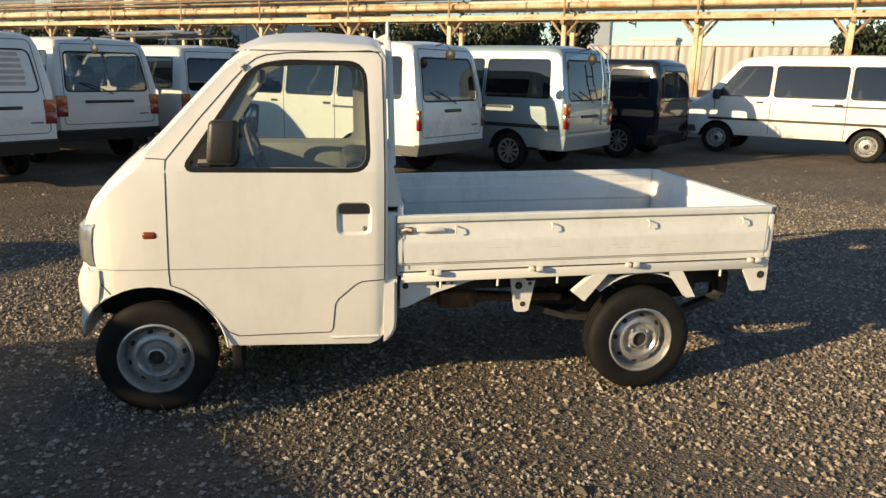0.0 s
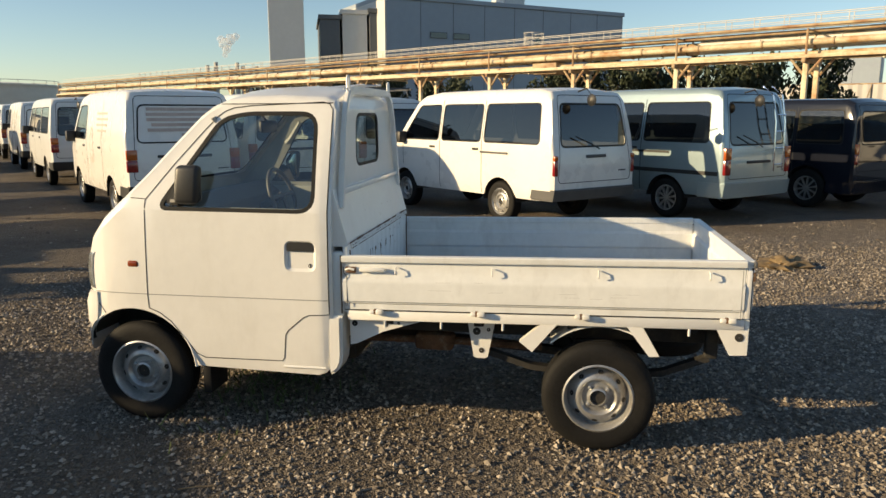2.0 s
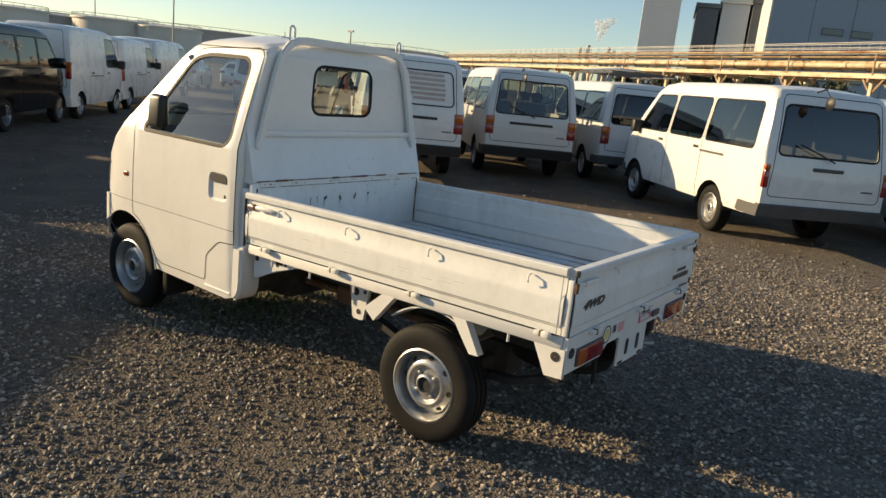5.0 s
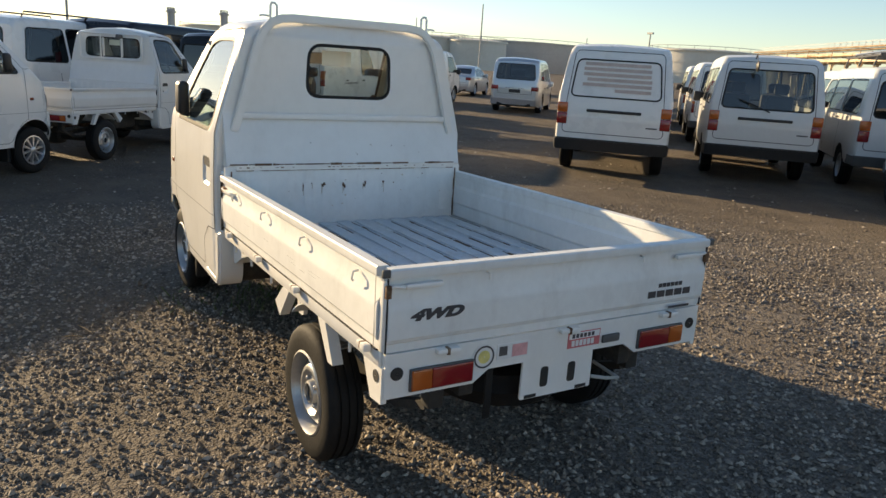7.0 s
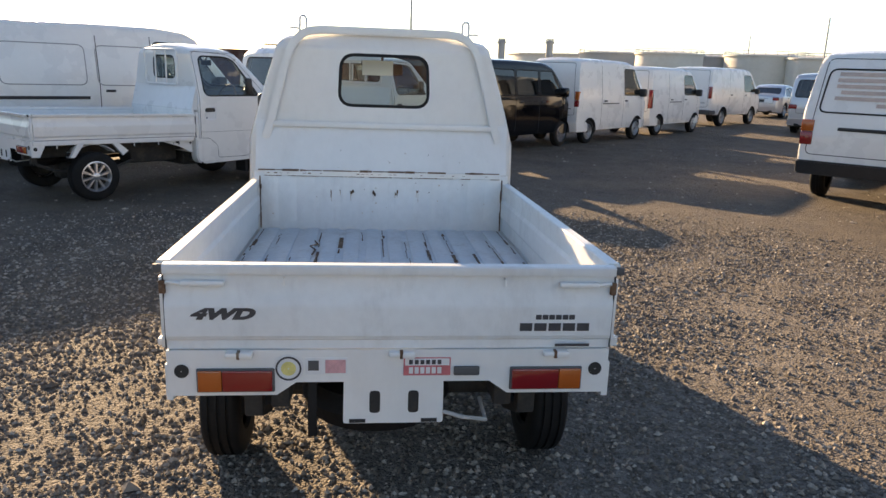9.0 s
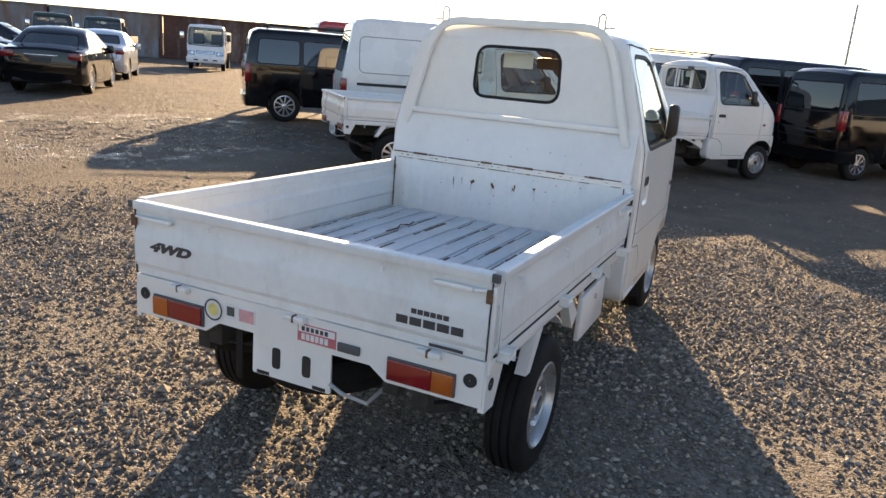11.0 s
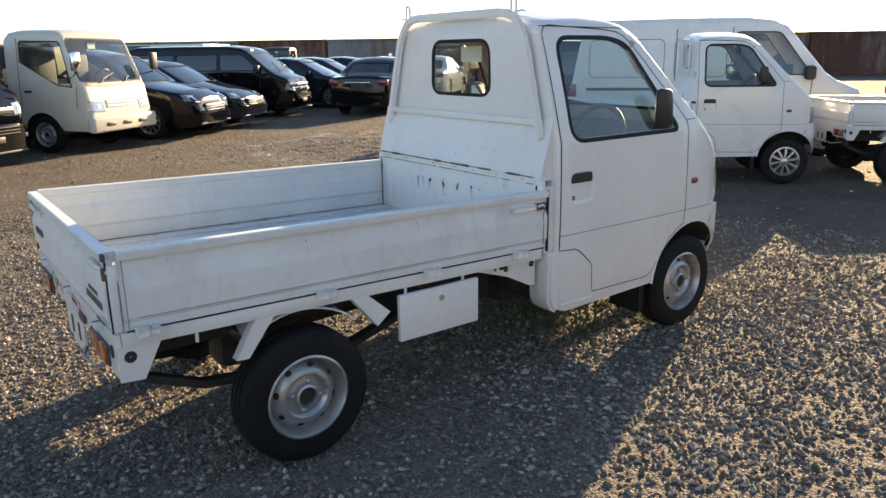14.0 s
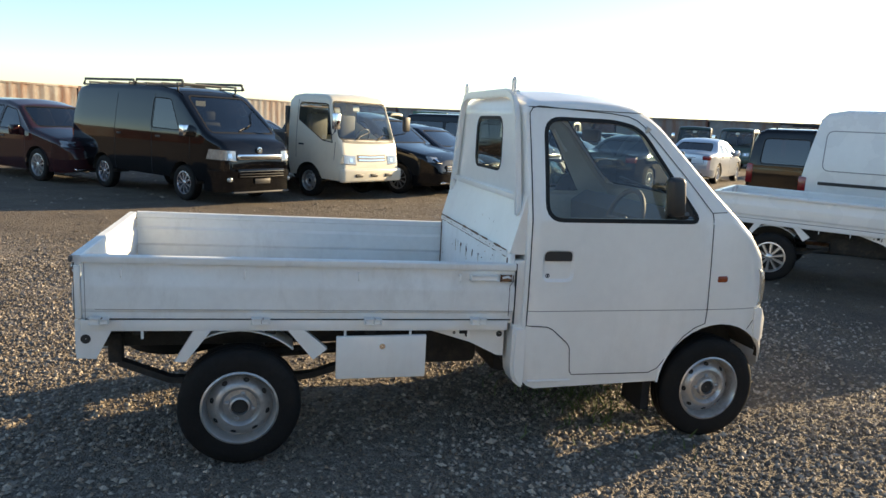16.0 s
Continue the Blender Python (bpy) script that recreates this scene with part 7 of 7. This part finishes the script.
def building(name, label, x, y, rz, w, d, h, m, rows=(), side=None):
    """A block with a parapet; rows: (z, height, list of (a, b)) windows on the face that looks along -y."""
    ob = empty(name, label, "building", "far buildings", pose(x, y, 0, 0, 0, rz))
    part("wall", box(0, w, 0, d, 0, h, 0.05, 1), m, ob)
    part("parapet", box(-0.3, w + 0.3, -0.3, d + 0.3, h + 0.01, h + 0.8, 0.05, 1), m, ob)
    if side:
        part("end_wall", box(-0.35, -0.02, 0.1, d, 0, h, 0.02, 1), side, ob)
    for z, hh, spans in rows:
        for a, c in spans:
            fr = part("window_frame", box(a - 0.15, c + 0.15, -0.12, 0.0, z - 0.15, z + hh + 0.15, 0.02, 1), M_BLDGD, ob)
            part("pane", box(a, c, -0.16, -0.121, z, z + hh), M_GLASS_T, fr)
    for k in range(int(w // 7)):
        part("cladding_joint", box(7 * k + 6.9, 7 * k + 7.0, -0.03, 0.001, 0, h), M_BLDGD, ob)
    return ob


def build_far():
    kx, ky = -31.3, 132.2
    rows = [(z, 0.9, [(9 + 5.0 * k, 12.4 + 5.0 * k) for k in range(2)]) for z in (16.0, 12.2, 8.4)]
    rows += [(15.5, 1.8, [(33, 34.2)]), (10, 1.0, [(30 + 5 * k, 33 + 5 * k) for k in range(3)])]
    building("factory_hall", "large blue-grey factory hall with small windows", kx, ky, 37, 56, 24, 22.5, M_BLDGG, rows, side=M_BLDGW)
    part("roof_hut", box(28, 33, 4, 9, 23.31, 25.2, 0.05, 1), M_BLDGW, bpy.data.objects["factory_hall"])
    building("dark_block", "dark grey factory block with plain walls", -35.2, 134.5, 20, 3.6, 20, 20.3, M_BLDGD)
    building("white_block", "white factory block beside darker ones", -40.0, 133, 20, 4.6, 20, 20.0, M_BLDGW)
    building("grey_block", "dark grey factory block with plain walls", -43.8, 131.5, 20, 3.6, 18, 19.0, M_BLDGD)
    building("white_tower", "tall plain white concrete tower", -52.4, 127.8, 20, 6.4, 10, 42.0, M_BLDGW)
    building("blue_office", "far dark blue office block", 79, 237, -25, 14, 12, 18.5, M_BLDGG, [(9, 1.5, [(1 + 4 * k, 4 + 4 * k) for k in range(3)])])
    for x, y, w, h in ((90, 210, 13, 11.5), (140, 110, 30, 6)):
        building("far_shed", "far pale flat-roofed shed", x, y, -35, w, 10, h, M_BLDGW)

    def tank(name, label, az, dist, r, h, m):
        x, y = 2 + dist * math.cos(radians(az)), -2 + dist * math.sin(radians(az))
        ob = empty(name, label, "storage tank", "oil tanks", pose(x, y, 0))
        b = lathe([(r, 0), (r, h), (r + 0.5, h), (r + 0.5, h + 0.5), (r, h + 0.5), (r * 0.5, h + 1.1), (0.1, h + 1.3)], 40)
        for v in b.verts:
            v.co = (v.co.x, v.co.z, v.co.y)
        bmesh.ops.recalc_face_normals(b, faces=b.faces[:])
        part("shell", b, m, ob)
        b = None
        for k in range(24):
            a = 2 * math.pi * k / 24
            b = tube([(r * math.cos(a), r * math.sin(a), h + 0.5), (r * math.cos(a), r * math.sin(a), h + 1.6)], 0.08, 4, bm=b)
        tube([(r * math.cos(2 * math.pi * k / 24), r * math.sin(2 * math.pi * k / 24), h + 1.6) for k in range(24)], 0.08, 4, bm=b, closed=True)
        part("railing", b, M_TANKG, ob)
        for z in (h * 0.33, h * 0.66):
            part("band", shift(lathe([(r + 0.02, -0.15), (r + 0.12, -0.15), (r + 0.12, 0.15), (r + 0.02, 0.15)], 40), 0, 0, 0), m, ob).matrix_local = pose(0, 0, z, 90, 0, 0)

    for az, dist, r, h, m in ((143.5, 300, 26, 10.2, M_TANKG), (138.2, 255, 6.5, 8.2, M_TANK), (141.5, 300, 10, 9.0, M_TANKG), (130.5, 255, 17, 9.6, M_TANK), (125.0, 330, 14, 10.5, M_TANKG), (147.0, 240, 9, 8.3, M_TANK), (150.5, 250, 12, 9.0, M_TANK), (154, 260, 9, 8.6, M_TANKG),
                              (157, 240, 10, 8.7, M_TANK), (161, 270, 12, 9.2, M_TANKG), (165.8, 280, 1.3, 12.8, M_TANKG), (169.4, 280, 1.3, 12.4, M_TANKG), (152, 330, 40, 9.5, M_TANKG), (163, 330, 34, 9.5, M_TANK)):
        tank("storage_tank", "round pale oil storage tank with a railing", az, dist, r, h, m)

    def mast(az, dist, h, r=0.25, lamps=False):
        x, y = 2 + dist * math.cos(radians(az)), -2 + dist * math.sin(radians(az))
        ob = empty("light_mast" if lamps else "chimney", "slim mast with floodlights" if lamps else "thin grey far factory chimney", "mast" if lamps else "chimney", "far masts", pose(x, y, 0))
        b = lathe([(r, 0), (r * 0.7, h), (0.02, h)], 10)
        for v in b.verts:
            v.co = (v.co.x, v.co.z, v.co.y)
        bmesh.ops.recalc_face_normals(b, faces=b.faces[:])
        part("shaft", b, M_TANKG, ob)
        if lamps:
            part("lamp_head", box(-0.75, 0.75, -0.2, 0.2, h - 0.35, h, 0.05, 1), M_TANKG, ob)

    for az, dist, h in ((175.9, 140, 14.5), (146.8, 220, 18.5), (135.2, 260, 10.5), (151.8, 300, 18), (139.0, 320, 15)):
        mast(az, dist, h)
    mast(134.2, 150, 9.6, 0.18, True)
    for k, (az, h) in enumerate(((116.9, 21), (116.3, 22), (115.2, 20), (114.8, 22), (114.4, 21), (113.9, 20), (113.4, 21))):
        mast(az, 250, h - 4, 0.9)
    b = None
    for q, (dx, dz, r) in enumerate(((0, -3.2, 0.8), (0.5, -1.6, 1.3), (0.3, 0.3, 1.9), (2.0, 1.6, 1.6), (3.8, 2.4, 1.1), (-1.2, 1.8, 1.1))):
        p = bmesh.new()
        bmesh.ops.create_icosphere(p, subdivisions=3, radius=1)
        for v in p.verts:
            k = v.co.copy()
            v.co = k * r * (1 + 0.35 * noise.noise(k * 1.7 + Vector((q, 0, 0))) + 0.2 * noise.noise(k * 4)) + Vector((dx, 0, dz))
        b = join(b, p)
    s = solid("steam_plume", "small white puff of steam over a chimney", "steam", b, M_STEAM, "stuff")
    s.matrix_world = pose(2 + 250 * math.cos(radians(115.6)), -2 + 250 * math.sin(radians(115.6)), 23.5)


def leaf_clump(rnd, cx, cy, cz, r, n, b):
    for _ in range(n):
        d = Vector((rnd.gauss(0, 1), rnd.gauss(0, 1), rnd.gauss(0, 0.8))).normalized() * r * rnd.random() ** 0.4
        p = Vector((cx, cy, cz)) + d
        a = Euler((rnd.random() * 6, rnd.random() * 6, rnd.random() * 6))
        s = 0.16 + 0.22 * rnd.random()
        vs = []
        for q in ((-s, 0, 0), (0, -s * 0.5, 0.05), (s, 0, 0), (0, s * 0.5, 0.05)):
            w = Vector(q)
            w.rotate(a)
            vs.append(b.verts.new(p + w))
        b.faces.new(vs)


def build_trees():
    rnd = random.Random(3)
    trees = []
    for k in range(3):
        ob = empty("tree", "dark green broadleaf tree behind the pipe rack", "tree", "trees behind the pipes")
        h = 6.0 + 0.6 * k
        b = tube([(0, 0, 0), (0.1, 0, 1.5), (0.0, 0.1, h * 0.6), (0.1, 0.1, h * 0.85)], 0.16, 7)
        for q in range(5):
            a = q * 1.3
            tube([(0, 0, 1.8 + 0.5 * q), (1.3 * math.cos(a), 1.3 * math.sin(a), 2.8 + 0.5 * q), (2.0 * math.cos(a), 2.0 * math.sin(a), 3.2 + 0.6 * q)], 0.06, 5, bm=b)
        part("trunk", b, M_TRUNK, ob)
        b = bmesh.new()
        for q in range(20):
            a = rnd.random() * 6.3
            rr = 2.4 * rnd.random() ** 0.5
            leaf_clump(rnd, rr * math.cos(a), rr * math.sin(a), 1.6 + (h - 1.6) * rnd.random() * (1 - 0.2 * rr / 2.4), 0.8 + 0.5 * rnd.random(), 90, b)
        part("crown", b, M_LEAF, ob, smooth=0)
        trees.append(ob)
    spots = [(64 + rnd.uniform(-3, 3), 44 - i * 3.2) for i in range(9)] + [(63 + rnd.uniform(-2, 2), 60 + i * 4.0) for i in range(10)] + [(70, -6 - 4 * i) for i in range(3)]
    ux, uy = math.cos(radians(145)), math.sin(radians(145))
    for i, (n_, u_) in enumerate(spots):
        x, y = n_ * uy + u_ * ux, -n_ * ux + u_ * uy
        m = pose(x, y, 0, 0, 0, 70 * i)
        if i < 3:
            trees[i].matrix_world = m
        else:
            copy_thing(trees[i % 3], m)


def build_ground_things():
    rnd = np.random.RandomState(4)
    # loose gravel
    base = np.array(((0, 0, 1.0), (1, 0, 0.1), (0.1, 1, 0), (-1, 0, 0.05), (0, -1, -0.05), (0.1, 0.1, -0.8)))
    tris = np.array(((0, 1, 2), (0, 2, 3), (0, 3, 4), (0, 4, 1), (5, 2, 1), (5, 3, 2), (5, 4, 3), (5, 1, 4)))
    gx, gy = np.arange(-6, 9.01, 0.1), np.arange(-6, 7.01, 0.1)
    height = np.array([[GROUND_Z(x, y) for y in gy] for x in gx])
    cover = np.array([[noise.noise((x * 0.6, y * 0.6, 7.0)) + 0.6 * noise.noise((x * 2.1, y * 2.1, 2.0)) for y in gy] for x in gx])
    n = 420000
    px, py = rnd.uniform(-4.2, 8.6, n), rnd.uniform(-5.6, 6.4, n)
    ix, iy = ((px + 6) * 10).astype(int), ((py + 6) * 10).astype(int)
    inside = (cover[ix, iy] > rnd.uniform(-0.92, 0.20, n)) & (np.hypot((px - 2.2) * 0.82, py - 0.3) < rnd.uniform(3.6, 6.2, n))
    px, py, ix, iy = px[inside], py[inside], ix[inside], iy[inside]
    n = len(px)
    size = 0.0048 + 0.0108 * rnd.random_sample(n) ** 2.3 + np.where(rnd.random_sample(n) < 0.006, 0.014 * rnd.random_sample(n), 0)
    turn = rnd.uniform(0, 6.28, n)
    pts = base[None] * (1 + rnd.uniform(-0.3, 0.3, (n, 6, 3))) * (size[:, None] * np.stack((rnd.uniform(0.9, 1.6, n), np.ones(n), rnd.uniform(0.55, 1.05, n)), axis=1))[:, None]
    c, q = np.cos(turn)[:, None], np.sin(turn)[:, None]
    out = np.stack((pts[:, :, 0] * c - pts[:, :, 1] * q + px[:, None], pts[:, :, 0] * q + pts[:, :, 1] * c + py[:, None], pts[:, :, 2] + (height[ix, iy] + size * 0.25)[:, None]), axis=2)
    faces = (tris[None] + (np.arange(n) * 6)[:, None, None]).reshape(-1, 3)
    me = bpy.data.meshes.new("gravel")
    me.from_pydata(out.reshape(-1, 3).tolist(), [], faces.tolist())
    me.materials.append(M_STONE)
    tagged(new("gravel", me), "loose grey gravel stones scattered over the yard", "gravel", kind="stuff")

    # larger stones strewn further out
    verts, faces2 = [], []
    for q in range(15000):
        wet = q >= 9000
        x, y = (rnd.normal(-4.8, 1.7), rnd.normal(-7.7, 1.1)) if wet else (rnd.uniform(-16, 11), rnd.uniform(-15, 8))
        if math.hypot(x - 1, y) < 2.4:
            continue
        r = 0.006 + 0.013 * rnd.random_sample() ** 2 if wet else 0.008 + 0.020 * rnd.random_sample() ** 3
        z = GROUND_Z(x, y)
        k = len(verts)
        p = base * (1 + rnd.uniform(-0.3, 0.3, (6, 3))) * (r * 1.3, r, r * 0.7)
        verts += (p + (x, y, z + r * 0.2)).tolist()
        faces2 += (tris + k).tolist()
    me = bpy.data.meshes.new("strewn_stones")
    me.from_pydata(verts, [], faces2)
    me.materials.append(M_STONE)
    tagged(new("strewn_stones", me), "larger pale stones strewn thinly over packed soil", "stones", kind="stuff")

    # far scrub along the yard's edge
    b = bmesh.new()
    rs = random.Random(12)
    for q in range(40):
        a = radians(133.2 + 4.2 * q / 40)
        d = 110 + rs.uniform(-6, 6)
        leaf_clump(rs, 2 + d * math.cos(a), -2 + d * math.sin(a), 0.6 + 0.4 * rs.random(), 0.8 + 0.5 * rs.random(), 70, b)
    solid("far_scrub", "dark low scrub along the far edge of the yard", "scrub", b, M_LEAF, "stuff", smooth=0)
    # weeds under the cab
    b = bmesh.new()
    rr = random.Random(8)
    for q in range(420):
        x, y = rr.gauss(-0.72, 0.22), rr.gauss(0.0, 0.38)
        h = 0.02 + 0.05 * rr.random()
        a = rr.random() * 6.3
        dx, dy = 0.006 * math.cos(a), 0.006 * math.sin(a)
        lx, ly = rr.gauss(0, 0.03), rr.gauss(0, 0.03)
        b.faces.new([b.verts.new(v) for v in ((x - dx, y - dy, 0), (x + dx, y + dy, 0), (x + lx + dx * 0.3, y + ly + dy * 0.3, h), (x + lx, y + ly, h * 1.05))])
    solid("weeds", "low green weeds growing under the pickup", "weeds", b, M_GRASS, "stuff", smooth=0)
    # twigs and straw
    for i, (x, y, a, l) in enumerate(((-0.55, -1.35, 20, 0.16), (-0.45, -1.42, 70, 0.10), (1.2, -1.1, -30, 0.12), (3.0, 2.4, 10, 0.2), (0.6, 2.2, 40, 0.15))):
        p = Vector((math.cos(radians(a)), math.sin(radians(a)), 0)) * l / 2
        z = GROUND_Z(x, y) + 0.012
        b = tube([(x - p.x, y - p.y, z), (x + p.y * 0.1, y, z + 0.006), (x + p.x, y + p.y, z + 0.002)], 0.003, 5)
        solid("twig", "dry pale twig lying on the gravel", "twig", b, M_STRAW)
    # heap of rags behind the bed
    b = bmesh.new()
    bmesh.ops.create_icosphere(b, subdivisions=4, radius=1)
    for v in b.verts:
        k = v.co.copy()
        f = 1 + 0.55 * noise.noise(k * 2.3) + 0.25 * noise.noise(k * 6)
        v.co = Vector((k.x * 0.30 * f, k.y * 0.18 * f, max(-0.02, k.z * 0.10 * f)))
    solid("cloth", "small crumpled brown cloth lying on the gravel", "cloth", b, M_STRAW).matrix_world = pose(3.35, 4.05, 0, 0, 0, 20)


build_containers()
build_pipe_rack()
build_far()
build_trees()
build_ground_things()
